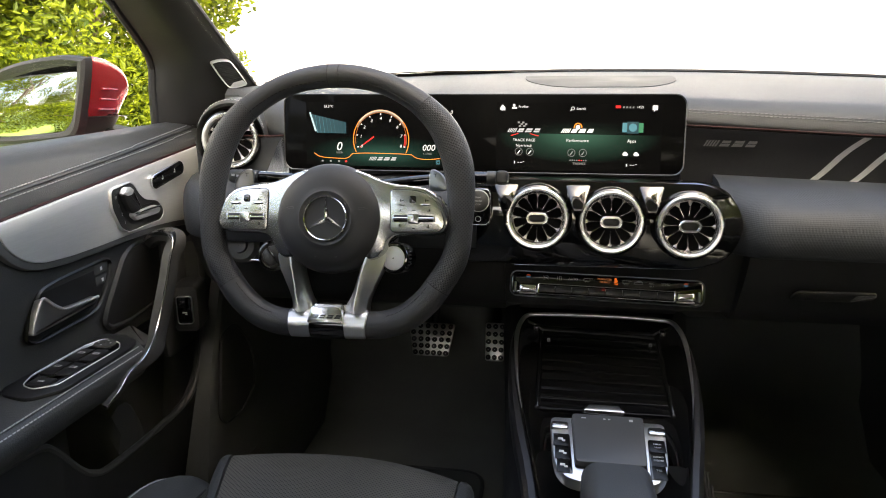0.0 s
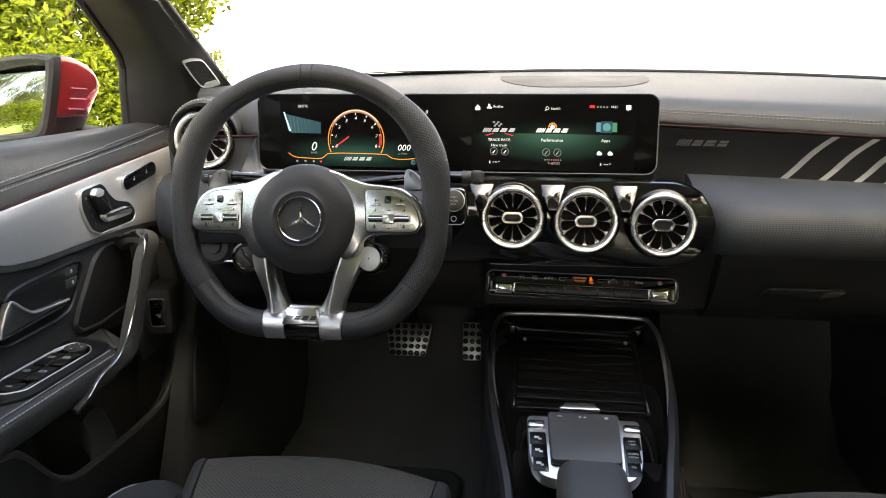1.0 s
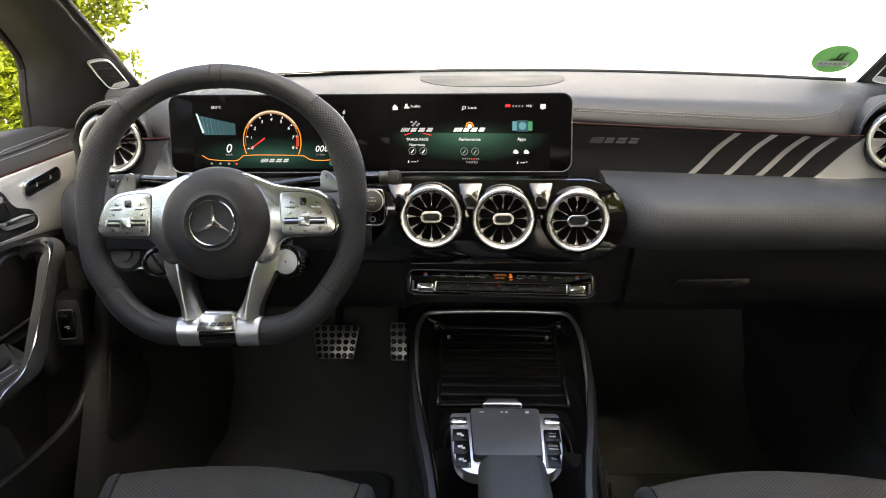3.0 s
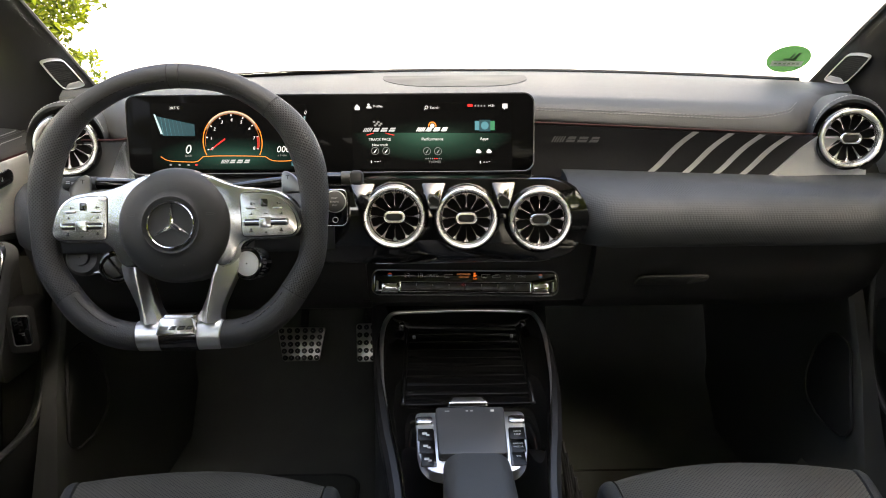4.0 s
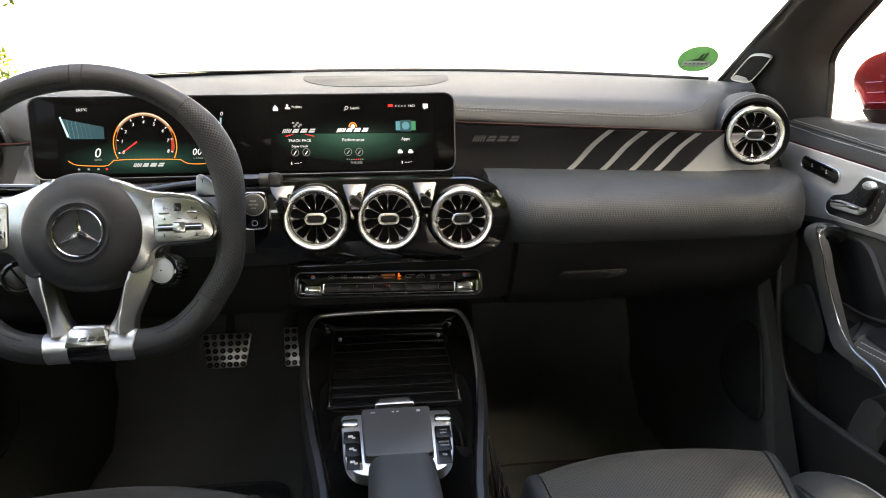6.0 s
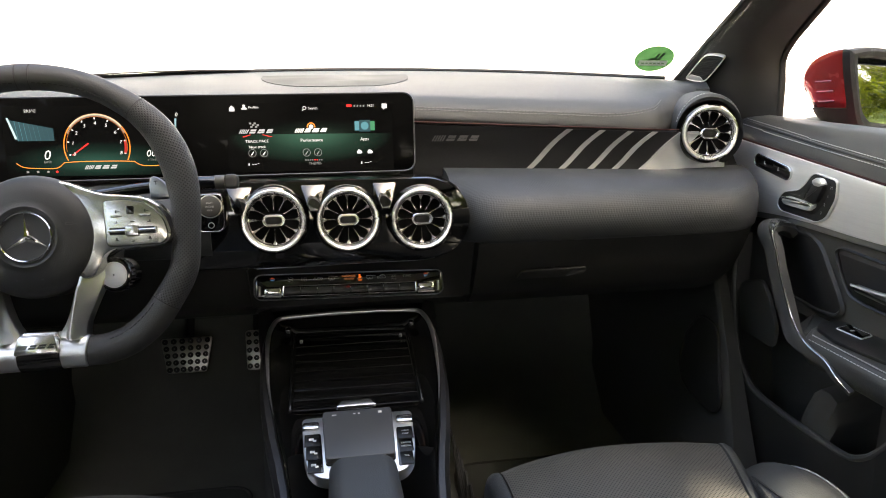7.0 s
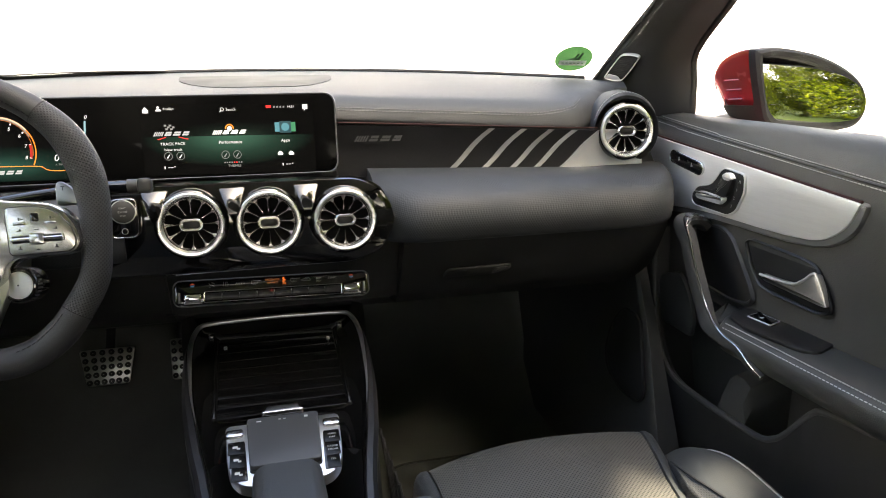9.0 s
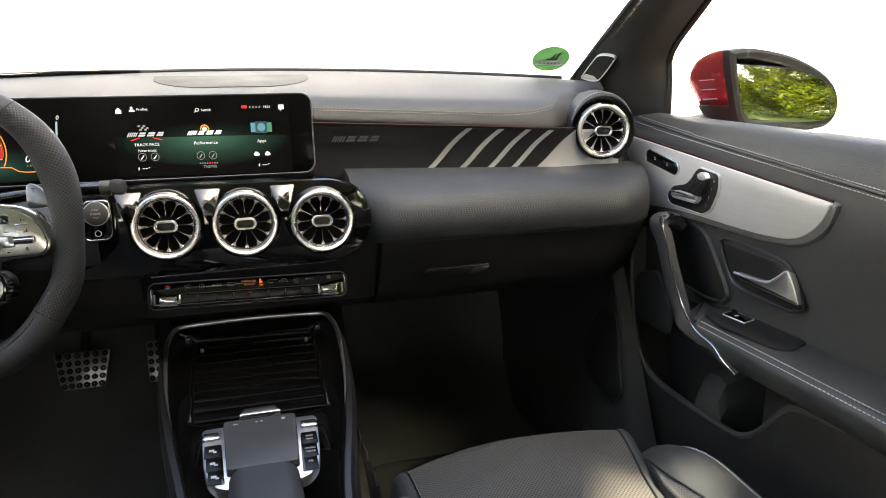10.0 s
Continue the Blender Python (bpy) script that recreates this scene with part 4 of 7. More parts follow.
SILVERG = glow("screen_silver", (0.55, 0.56, 0.58), K * 0.9)
for cx, cy, w in ((632, 234, 60), (727, 233, 58)):
    emblem(screen_at(cx, cy, 0.0030), w * 0.000857, SILVERG if cx < 700 else glow("screen_bright", (0.95, 0.95, 0.92), K * 1.3), disp, "menu_emblem")
for i in range(4):
    for j in range(3):
        if (i + j) % 2 == 0:
            part("chequer", poly_on_screen([(620 + i * 4 + j, 219 + j * 3), (624 + i * 4 + j, 219 + j * 3), (624 + i * 4 + j, 222 + j * 3), (620 + i * 4 + j, 222 + j * 3)]), GREY, disp, smooth=False)
part("track_underline", poly_on_screen([(607, 243), (622, 239), (622, 240), (610, 244)]), SRED, disp, smooth=False)
part("track_underline", poly_on_screen([(642, 239), (659, 243), (656, 244), (642, 240)]), SRED, disp, smooth=False)
part("performance_dial", arc_on_screen(727, 227, 5.5, 7.5, -10, 190, 20), ORANGE, disp, smooth=False)
part("performance_dial", arc_on_screen(727, 227, 0.2, 4, 0, 360, 16), WHITE, disp, smooth=False)
part("app_tile", poly_on_screen([(804, 218), (816, 218), (816, 234), (804, 234)]), TEAL, disp, smooth=False)
part("app_tile", poly_on_screen([(828, 218), (840, 218), (840, 234), (828, 234)]), GREEN, disp, smooth=False)
part("app_tile", poly_on_screen([(812, 216), (832, 216), (832, 236), (812, 236)], 0.0033), DTEAL, disp, smooth=False)
part("app_globe", arc_on_screen(822, 226, 0.2, 7, 0, 360, 20, 0.0036), TEAL, disp, smooth=False)
for cx, g in ((623, WHITE), (643, WHITE), (717, GREY), (737, GREY)):
    part("round_key", arc_on_screen(cx, 271, 6.0, 6.8, 0, 360, 22), GREY, disp, smooth=False)
    part("key_sign", poly_on_screen([(cx - 3, 274), (cx + 2, 268), (cx + 3, 269), (cx - 1, 275)]), g, disp, smooth=False)
for cx in (811, 830):
    part("app_sign", poly_on_screen([(cx - 5, 271), (cx - 2, 267), (cx + 2, 268), (cx + 5, 272), (cx + 3, 274), (cx - 4, 274)]), WHITE, disp, smooth=False)
for k in range(8):
    part("page_dot", poly_on_screen([(714 + 4 * k, 283), (716 + 4 * k, 283), (716 + 4 * k, 285), (714 + 4 * k, 285)]), SRED if k in (4, 5) else GREY, disp, smooth=False)
for cx in (616, 814):
    part("temperature_bars", bars([(0, 0, 0.0015, 0.004), (0.006, 0, 0.003, 0.0008), (0.010, 0, 0.003, 0.0008), (0.014, 0.001, 0.002, 0.001)], screen_at(cx, 290, 0.0028)), WHITE, disp, smooth=False)
# instruments
CX, CY = 367, 256
for a0, a1 in ((-26, 38), (142, 206)):
    part("dial_ring", arc_on_screen(CX, CY, 52.0, 53.6, a0, a1, 30), ORANGE, disp, "orange dial ring", smooth=False)
part("dial_ring", arc_on_screen(CX, CY, 51.4, 53.6, 38, 142, 40), glow("screen_pale_orange", (0.95, 0.62, 0.40), K * 0.9), disp, "pale top of the dial ring", smooth=False)
part("dial_band", arc_on_screen(CX, CY, 49.6, 51.4, 25, 155, 40), GREY, disp, "pale band inside the dial ring", smooth=False)
part("dial_line", arc_on_screen(CX, CY, 48.4, 49.2, -10, 190, 50), glow("screen_dim_orange", (0.8, 0.24, 0.04), K * 0.6), disp, smooth=False)
part("dial_red_zone", arc_on_screen(CX, CY, 44, 48, -16, 12, 14), glow("dial_red", (0.7, 0.03, 0.02), K * 0.6), disp, smooth=False)
for k in range(9):
    a = 197 - 212 * k / 8
    word(str(k), CX + 39 * math.cos(radians(a)), CY - 39 * math.sin(radians(a)) + 1, 6, shear=0.2)
    part("dial_tick", arc_on_screen(CX, CY, 44.5, 47.5, a - 1.2, a + 1.2, 2), WHITE, disp, smooth=False)
part("needle", poly_on_screen([(326, 269.5), (326.8, 270.8), (354, 252.0), (353, 249.5)]), SRED, disp, "red dial needle", smooth=False)
word("28.5°C", 266, 198, 4.8)
word("0", 286, 270, 17, shear=0.2)
word("km/h", 287, 280.5, 4.5, GREY)
word("000", 457, 269, 12, shear=0.2)
word("x 1/min", 455, 279, 4, GREY)
word("0", 499, 205, 7, shear=0.2)
part("scale_bar", poly_on_screen([(228, 209), (231, 209), (243, 243), (239, 243)]), glow("screen_cyan", (0.55, 0.80, 0.85), K * 0.9), disp, smooth=False)
part("scale_field", poly_on_screen([(232, 212), (300, 226), (300, 246), (243, 246)]), DTEAL, disp, smooth=False)
FADE = [glow("screen_scale_teal", (0.15, 0.45, 0.55), K * b_) for b_ in (0.6, 0.35, 0.18)]
for k in range(9):
    x = 240 + k * 7
    part("scale_line", poly_on_screen([(x, 214 + k * 1.5), (x + 0.6, 214 + k * 1.5), (x + 4.6, 246), (x + 4, 246)], 0.0032), FADE[k // 3], disp, smooth=False)
part("scale_bar", poly_on_screen([(496, 211), (499, 211), (497, 236), (494, 236)]), glow("screen_cyan_dim", (0.35, 0.6, 0.7), K * 0.7), disp, smooth=False)
for pts in ([(237, 282, 0), (250, 289, 0), (280, 291, 0), (301, 290.5, 0), (312, 282.5, 0)], [(312, 282, 0), (340, 280.5, 0), (395, 280.5, 0), (425, 281.5, 0)], [(425, 281.5, 0), (437, 288, 0), (460, 289, 0), (488, 286, 0)]):
    part("frame_line", tube([screen_at(p.x, p.y, 0.0031).translation for p in spline(pts, 16)], 0.00055, 5), ORANGE, disp)
emblem(screen_at(371, 290, 0.0030), 0.046, SILVERG, disp, "dial_emblem")
part("gear_box", arc_on_screen(475, 294, 4, 5, 45, 405, 4), TEAL, disp, smooth=False)
word("C", 475, 294.5, 5.5, TEAL)
for x in (254, 270, 286, 300):
    part("tell_tale", poly_on_screen([(x - 2, 298), (x - 2.5, 295.5), (x, 294.5), (x + 2, 296), (x + 1.5, 298)]), GREY if x < 290 else SRED, disp, smooth=False)

# ---- steering wheel ----
sw = thing("steering_wheel", "black leather sports steering wheel with silver spokes and flat bottom", "steering wheel")
TILT = radians(14.0)
MW = plane_at((-0.3635, 0.685, 0.918), (1, 0, 0), (0, math.sin(TILT), math.cos(TILT))) @ Matrix.Rotation(radians(0.7), 4, "Z")
# half of the rim from the top round to the flat bottom: across, up, half width
RIM = ((0.0, 0.1875, 0.0155), (0.035, 0.1845, 0.0150), (0.066, 0.1765, 0.0145), (0.093, 0.1635, 0.0147), (0.118, 0.1465, 0.0158), (0.140, 0.124, 0.0180), (0.155, 0.098, 0.0193), (0.1645, 0.068, 0.0195), (0.1685, 0.034, 0.0178),
       (0.1675, 0.0, 0.0170), (0.162, -0.046, 0.0170), (0.1395, -0.085, 0.0176), (0.122, -0.107, 0.0180), (0.098, -0.1255, 0.0180), (0.072, -0.1345, 0.0180), (0.046, -0.1362, 0.0180), (0.0, -0.1362, 0.0180))


def rim_at(f, s):
    """Centre and half width of the rim, f counted along RIM, on side s."""
    k = len(RIM) - 1
    j = min(int(f), k - 1)
    u = f - j
    ext = lambda i: Vector(RIM[i]) if 0 <= i <= k else Vector((-RIM[-i if i < 0 else 2 * k - i][0], *RIM[-i if i < 0 else 2 * k - i][1:]))
    p0, p1, p2, p3 = (ext(j + d) for d in (-1, 0, 1, 2))
    q = 0.5 * ((2 * p1) + (p2 - p0) * u + (2 * p0 - 5 * p1 + 4 * p2 - p3) * u * u + (3 * p1 - p0 - 3 * p2 + p3) * u ** 3)
    return Vector((s * q.x, q.y, 0)), q.z


def rim_section(f, s, grow=0.0, seg=20):
    p, w = rim_at(f, s)
    a, b = rim_at(max(0.0, f - 0.05), s)[0], rim_at(min(len(RIM) - 1.0, f + 0.05), s)[0]
    t = (b - a).normalized()
    o = Vector((-t.y, t.x, 0)) * s
    r = w + grow
    return [MW @ (p + o * (math.cos(k) * r) + Vector((0, 0, math.sin(k) * (0.0152 + grow)))) for k in (2 * math.pi * i / seg for i in range(seg))]


def rim_piece(name, stations, material, label=""):
    """A length of the rim over stations (f, side)."""
    bm = bmesh.new()
    uvl = bm.loops.layers.uv.new("UVMap")
    seg = 20
    rows = [[bm.verts.new(p) for p in (rim_section(f, s) if s > 0 else [rim_section(f, s)[i] for i in range(seg)])] for f, s in stations]
    run, length = [0.0], 0.0
    for (f0, s0), (f1, s1) in zip(stations, stations[1:]):
        length += (rim_at(f1, s1)[0] - rim_at(f0, s0)[0]).length
        run.append(length)
    for i in range(len(rows) - 1):
        for k in range(seg):
            f = bm.faces.new((rows[i][k], rows[i][(k + 1) % seg], rows[i + 1][(k + 1) % seg], rows[i + 1][k]))
            for l, (ii, kk) in zip(f.loops, ((i, k), (i, k + 1), (i + 1, k + 1), (i + 1, k))):
                l[uvl].uv = (run[ii], kk * 0.108 / seg)
    bm.faces.new(list(reversed(rows[0])))
    bm.faces.new(rows[-1])
    bmesh.ops.recalc_face_normals(bm, faces=bm.faces)
    return part(name, bm, material, sw, label)


def stations(f0, f1, s, n):
    return [(f0 + (f1 - f0) * k / n, s) for k in range(n + 1)]


SEAM_HI, SEAM_LO, LAST = 4.0, 11.0, len(RIM) - 1.0
rim_piece("rim", stations(SEAM_HI, 0.0, -1, 16) + stations(0.0, SEAM_HI, 1, 16)[1:], WHEELLEATHER, "smooth leather upper rim")
rim_piece("rim", stations(SEAM_LO, LAST, -1, 20) + stations(LAST, SEAM_LO, 1, 20)[1:], WHEELLEATHER, "smooth leather lower rim")
DARKTHREAD = mat("dark_thread", (0.014, 0.014, 0.014), 0.8, spec=0.2)
for s in (1, -1):
    rim_piece("rim", stations(SEAM_HI + 0.02, SEAM_LO - 0.02, s, 36), WHEELPERF, "perforated leather rim grip")
    for f in (SEAM_HI, SEAM_LO):
        part("rim_seam", skin([rim_section(f - 0.030, s, -0.001), rim_section(f - 0.012, s, 0.0004), rim_section(f + 0.012, s, 0.0004), rim_section(f + 0.030, s, -0.001)]), RUBBER, sw)
    part("rim_seam", skin([rim_section(0.20 - 0.030, s, -0.001), rim_section(0.20 - 0.010, s, 0.0005), rim_section(0.20 + 0.010, s, 0.0005), rim_section(0.20 + 0.030, s, -0.001)]), RUBBER, sw)
    for f0, f1 in ((0.3, 3.9), (11.2, 13.6)):
        inner = []
        for k in range(41):
            ring = rim_section(f0 + (f1 - f0) * k / 40, s, 0.0003)
            inner.append(ring[7])
        part("rim_thread", stitches(inner, 0.0060, 0.0042, 0.0005), DARKTHREAD, sw, smooth=False)

# hub, a deep dome that is widest behind its face
hubm = MW @ Matrix.Translation((-0.0006, 0.001, 0))
part("hub", lathe([(0.062, -0.045), (0.0700, -0.015), (0.0718, -0.002), (0.0712, 0.008), (0.0680, 0.0165), (0.0615, 0.0225), (0.052, 0.0268), (0.042, 0.0288), (0.037, 0.0300), (0.0345, 0.0318), (0.0325, 0.0314), (0.0298, 0.0290), (0.001, 0.0282)], hubm, 72), HUB, sw, "round soft-plastic hub cover")
star = hubm @ Matrix.Translation((0, 0.0, 0.0285))
part("badge_ring", lathe([(0.0288, 0.0), (0.0286, 0.0035), (0.0278, 0.0045), (0.0268, 0.0035), (0.0266, 0.0)], star, 56), CHROME, sw, "chrome ring of the badge")
bm = bmesh.new()
for k in range(3):
    mm = star @ Matrix.Rotation(2 * math.pi * k / 3, 4, "Z")
    base = [bm.verts.new(mm @ Vector(p)) for p in ((0, -0.0030, 0.0), (0.0038, 0.0022, 0.0), (0.0006, 0.0270, 0.0), (-0.0006, 0.0270, 0.0), (-0.0038, 0.0022, 0.0))]
    tip = bm.verts.new(mm @ Vector((0, 0.0, 0.0052)))
    end = bm.verts.new(mm @ Vector((0, 0.0266, 0.0022)))
    for q in ((base[1], base[2], end, tip), (base[2], base[3], end), (base[3], base[4], tip, end), (base[4], base[0], tip), (base[0], base[1], tip)):
        bm.faces.new(q)
part("badge_star", bm, CHROME, sw, "three-armed chrome badge", smooth=False)
HORN = mat("embossed_grey", (0.055, 0.055, 0.056), 0.5, vary=0.0)
for s in (1, -1):
    mh = hubm @ Matrix.Translation((s * 0.0465, 0.013, 0.0284)) @ Matrix.Rotation(radians(s * 14), 4, "Y")
    part("horn_mark", bars([(0, 0.0012, 0.008, 0.0006), (0, -0.0014, 0.008, 0.0006), (-s * 0.004, 0, 0.0006, 0.0030), (s * 0.0058, 0.0, 0.0036, 0.0006)], mh, 0.0003), HORN, sw, smooth=False)
part("embossed_word", bars([(-0.0130 + k * 0.0038, 0, 0.0026, 0.0022) for k in range(8)], hubm @ Matrix.Translation((0, -0.049, 0.0268)) @ Matrix.Rotation(radians(14), 4, "X"), 0.0003), HORN, sw, "embossed word low on the hub", smooth=False)

# silver side spokes with keys, dished towards the driver at their outer ends
LEGM = mat("cast_satin_silver", (0.74, 0.74, 0.74), 0.34, 1.0, vary=0.03)
KEYSILVER = mat("key_satin_silver", (0.68, 0.67, 0.64), 0.25, 1.0, vary=0.03)
for s in (1, -1):
    md = MW @ Matrix.Translation((s * 0.066, 0, 0.0)) @ Matrix.Rotation(radians(-3.0 if s > 0 else -4.0), 4, "Y") @ Matrix.Translation((-s * 0.066, 0, 0.0))
    pod = rounded([(s * u, v) for u, v in ((0.010, 0.060), (0.030, 0.0655), (0.045, 0.0605), (0.060, 0.0535), (0.080, 0.0470), (0.107, 0.0445), (0.126, 0.0415), (0.140, 0.0330), (0.151, 0.0180), (0.1565, 0.0), (0.1555, -0.008), (0.1500, -0.0155), (0.139, -0.0185), (0.088, -0.0195), (0.078, -0.026), (0.072, -0.042), (0.060, -0.052), (0.040, -0.050), (0.010, -0.040))], 0.010, 4)
    sp = part("spoke", plate(pod, md @ Matrix.Translation((0, 0, -0.014)), 0.030, 0.006), SATIN, sw, "satin silver side spoke with keys")
    face = rounded([(s * u, v) for u, v in ((0.0810, 0.0385), (0.106, 0.0385), (0.124, 0.0355), (0.137, 0.0275), (0.1475, 0.0135), (0.1515, -0.002), (0.1500, -0.009), (0.1440, -0.0140), (0.0830, -0.0150))], 0.0060, 4)
    mf = md @ Matrix.Translation((0, 0, 0.0152))
    part("face_gap", plate(inset(ccw(face), -0.0009), mf, 0.0012, 0.0002), DARKPRINT, sp, "dark joint round the key field")
    part("key_face", plate(face, mf, 0.0026, 0.0008), KEYSILVER, sp, "satin silver key field")
    c = s * 0.1125
    part("slider_slot", plate(rrect(0.056, 0.0085, 0.003, cx=c, cy=0.0022), mf, 0.0030, 0.0003), DARKPRINT, sp, "dark slot of the slider")
    part("slider", tube([mf @ Vector((c - 0.0262, 0.0022, 0.0040)), mf @ Vector((c + 0.0262, 0.0022, 0.0040))], 0.0022, 10), CHROME, sp, "bright slider bar")
    for e in (1, -1):
        part("slider_end", box(mf @ Matrix.Translation((c + e * 0.0262, 0.0022, 0.0026)), 0.0030, 0.0080, 0.0026, 0.001), CHROME, sp)
    part("slider_knob", box(mf @ Matrix.Translation((c, 0.0018, 0.0028)), 0.0150, 0.0130, 0.0045, 0.0012), SATIN, sp, "bright slider knob")
    part("touch_key", plate(rrect(0.0085, 0.0095, 0.0018, cx=s * 0.1110, cy=0.0262), mf, 0.0038, 0.0006), GLOSS, sp, "small black touch key")
    for dx in (-0.0160, 0.0165):
        part("rocker_key", box(mf @ Matrix.Translation((s * 0.1110 + dx, 0.0200, 0.0022)), 0.0125, 0.0034, 0.0026, 0.001), CHROME, sp)
        part("key_mark", bars([(s * 0.111 + dx, 0.0250, 0.0016, 0.0030), (s * 0.111 + dx + 0.003, 0.0248, 0.0030, 0.0008), (c + dx * 1.15, -0.0085, 0.0045, 0.0008), (c + dx * 1.15, -0.0065, 0.0016, 0.0026), (c + dx * 1.15, 0.0118, 0.0042, 0.0008), (c + dx * 1.15 + 0.001, 0.0132, 0.0012, 0.0020)], mf @ Matrix.Translation((0, 0, 0.0026)), 0.0002), DARKPRINT, sp, smooth=False)
    part("key_mark", bars([(c, -0.0100, 0.0034, 0.0012), (c, 0.0126, 0.0046, 0.0008)], mf @ Matrix.Translation((0, 0, 0.0026)), 0.0002), DARKPRINT, sp, smooth=False)
    # forked lower leg: a flat wing outside, a sharp ridge, and a hollow flank inside
    rings = []
    for v, o, rdg, inn, h in ((-0.036, 0.076, 0.053, 0.046, 0.012), (-0.052, 0.0735, 0.0500, 0.0425, 0.0150), (-0.066, 0.0690, 0.0465, 0.0385, 0.0180), (-0.080, 0.0620, 0.0435, 0.0350, 0.0190), (-0.092, 0.0565, 0.0412, 0.0315, 0.0195), (-0.103, 0.0520, 0.0390, 0.0270, 0.0200), (-0.112, 0.0505, 0.0375, 0.0215, 0.0205), (-0.120, 0.0505, 0.0372, 0.0200, 0.0205)):
        prof = [(o, -0.016), (o, h - 0.0180), (o - 0.0012, h - 0.0150), (rdg + 0.0056, h - 0.0056), (rdg + 0.0030, h - 0.0015), (rdg + 0.0012, h), (rdg - 0.0012, h - 0.0002), (rdg - 0.0030, h - 0.0050), ((rdg + inn) / 2 - 0.001, h - 0.0135), (inn + 0.0015, h - 0.0155), (inn, h - 0.018), (inn, -0.016)]
        rings.append([MW @ Vector((s * u - 0.0015, v, w)) for u, w in prof])
    part("lower_spoke", skin(rings), LEGM, sw, "forked satin silver lower spoke")
    # thin bright rod laid along the ridge as its highlight
    edge = [MW @ Vector((s * u - 0.0015, v, h)) for v, u, h in ((-0.058, 0.0487, 0.0164), (-0.066, 0.0465, 0.0178), (-0.080, 0.0435, 0.0188), (-0.092, 0.0412, 0.0193), (-0.103, 0.0390, 0.0198), (-0.116, 0.0374, 0.0202))]
    part("spoke_highlight", tube(spline(edge, 20), 0.0012, 8), BRIGHT, sw, "bright line put in for the highlight on the spoke ridge")
    # clasp that wraps the rim
    rings = []
    for u in (0.0225, 0.0235, 0.030, 0.038, 0.045, 0.0495, 0.0505):
        g = 0.0004 if u in (0.0225, 0.0505) else 0.0014
        lean = (u - 0.022) * 0.10
        rings.append([MW @ Vector((s * (u + lean * (0.5 + math.cos(k) * 0.5)) - 0.0015, -0.1362 + math.cos(k) * (0.0180 + g), math.sin(k) * (0.0160 + g))) for k in (radians(-12 + 166 * i / 16) for i in range(17))]
                     + [MW @ Vector((s * (u + lean * (0.5 + math.cos(k) * 0.5)) - 0.0015, -0.1362 + math.cos(k) * 0.0165, math.sin(k) * 0.0145)) for k in (radians(154 - 166 * i / 16) for i in range(17))])
    part("rim_clasp", skin(rings), LEGM, sw, "silver clasp round the flat rim")
    # shift paddle
    pad = rounded([(s * u, v) for u, v in ((0.123, 0.0400), (0.1225, 0.0600), (0.1245, 0.0680), (0.130, 0.0690), (0.140, 0.0630), (0.1485, 0.0525), (0.148, 0.0400))], 0.005)
    part("shift_paddle", plate(pad, MW @ Matrix.Translation((s * 0.125, 0, -0.030)) @ Matrix.Rotation(radians(-s * 14), 4, "Y") @ Matrix.Translation((-s * 0.125, 0, 0)), 0.005, 0.0018), DARKSILVER, sw, "silver shift paddle behind the rim")
    part("paddle_mark", bars([(s * 0.132, 0.0625, 0.0050, 0.0008), (s * 0.132, 0.0600, 0.0008, 0.0040)], MW @ Matrix.Translation((s * 0.125, 0, -0.030)) @ Matrix.Rotation(radians(-s * 14), 4, "Y") @ Matrix.Translation((-s * 0.125, 0, 0)) @ Matrix.Translation((0, 0, 0.005)), 0.0003), DARKPRINT, sw, smooth=False)
    # rotary knob on a short arm
    kn = MW @ Matrix.Translation((s * 0.0830, -0.0485, -0.008)) @ Matrix.Rotation(radians(-s * 10), 4, "Y")
    kb = part("rotary_knob", lathe([(0.0200, -0.022), (0.0205, -0.004), (0.0200, 0.006), (0.0188, 0.0080), (0.0172, 0.0086), (0.0165, 0.0072), (0.001, 0.0070)], kn, 40), GLOSS, sw, "round black drive mode knob")
    for k in range(28):
        a = 2 * math.pi * k / 28
        part("knurl", box(kn @ Matrix.Rotation(a, 4, "Z") @ Matrix.Translation((0.0204, 0, -0.004)), 0.0012, 0.0022, 0.0090, 0.0004), PLASTIC, kb)
    if s > 0:
        # pale satin stands in for the sky mirrored in the display
        part("knob_display", lathe([(0.0158, 0.0070), (0.0156, 0.0080), (0.0150, 0.0083), (0.001, 0.0084)], kn, 36), BRIGHT, kb, "round knob display, sky reflection put into its pale colour")
    else:
        for e in (1, -1):
            part("knob_key", plate(rounded([(e * 0.0008, -0.0135), (e * 0.0105, -0.0100), (e * 0.0140, 0.0), (e * 0.0105, 0.0100), (e * 0.0008, 0.0135)], 0.002), kn @ Matrix.Rotation(0.6, 4, "Z"), 0.0088, 0.001), TOGGLE, kb, "black mode key")
# web between the legs, badge plate and black foot
part("spoke_web", plate(rounded([(-0.0260, -0.1240), (-0.0225, -0.1085), (0.0195, -0.1085), (0.0230, -0.1240)], 0.005), MW @ Matrix.Translation((0, 0, -0.010)), 0.018, 0.005), SATIN, sw, "silver web between the lower spokes")
bp = MW @ Matrix.Translation((-0.0015, -0.1265, 0.0)) @ Matrix.Rotation(radians(-13), 4, "X")
part("bottom_plate", plate(rounded([(-0.0245, -0.0120), (0.0245, -0.0120), (0.0205, 0.0075), (0.0170, 0.0110), (-0.0170, 0.0110), (-0.0205, 0.0075)], 0.004), bp, 0.0215, 0.0022), SATIN, sw, "brushed silver plate with a badge")
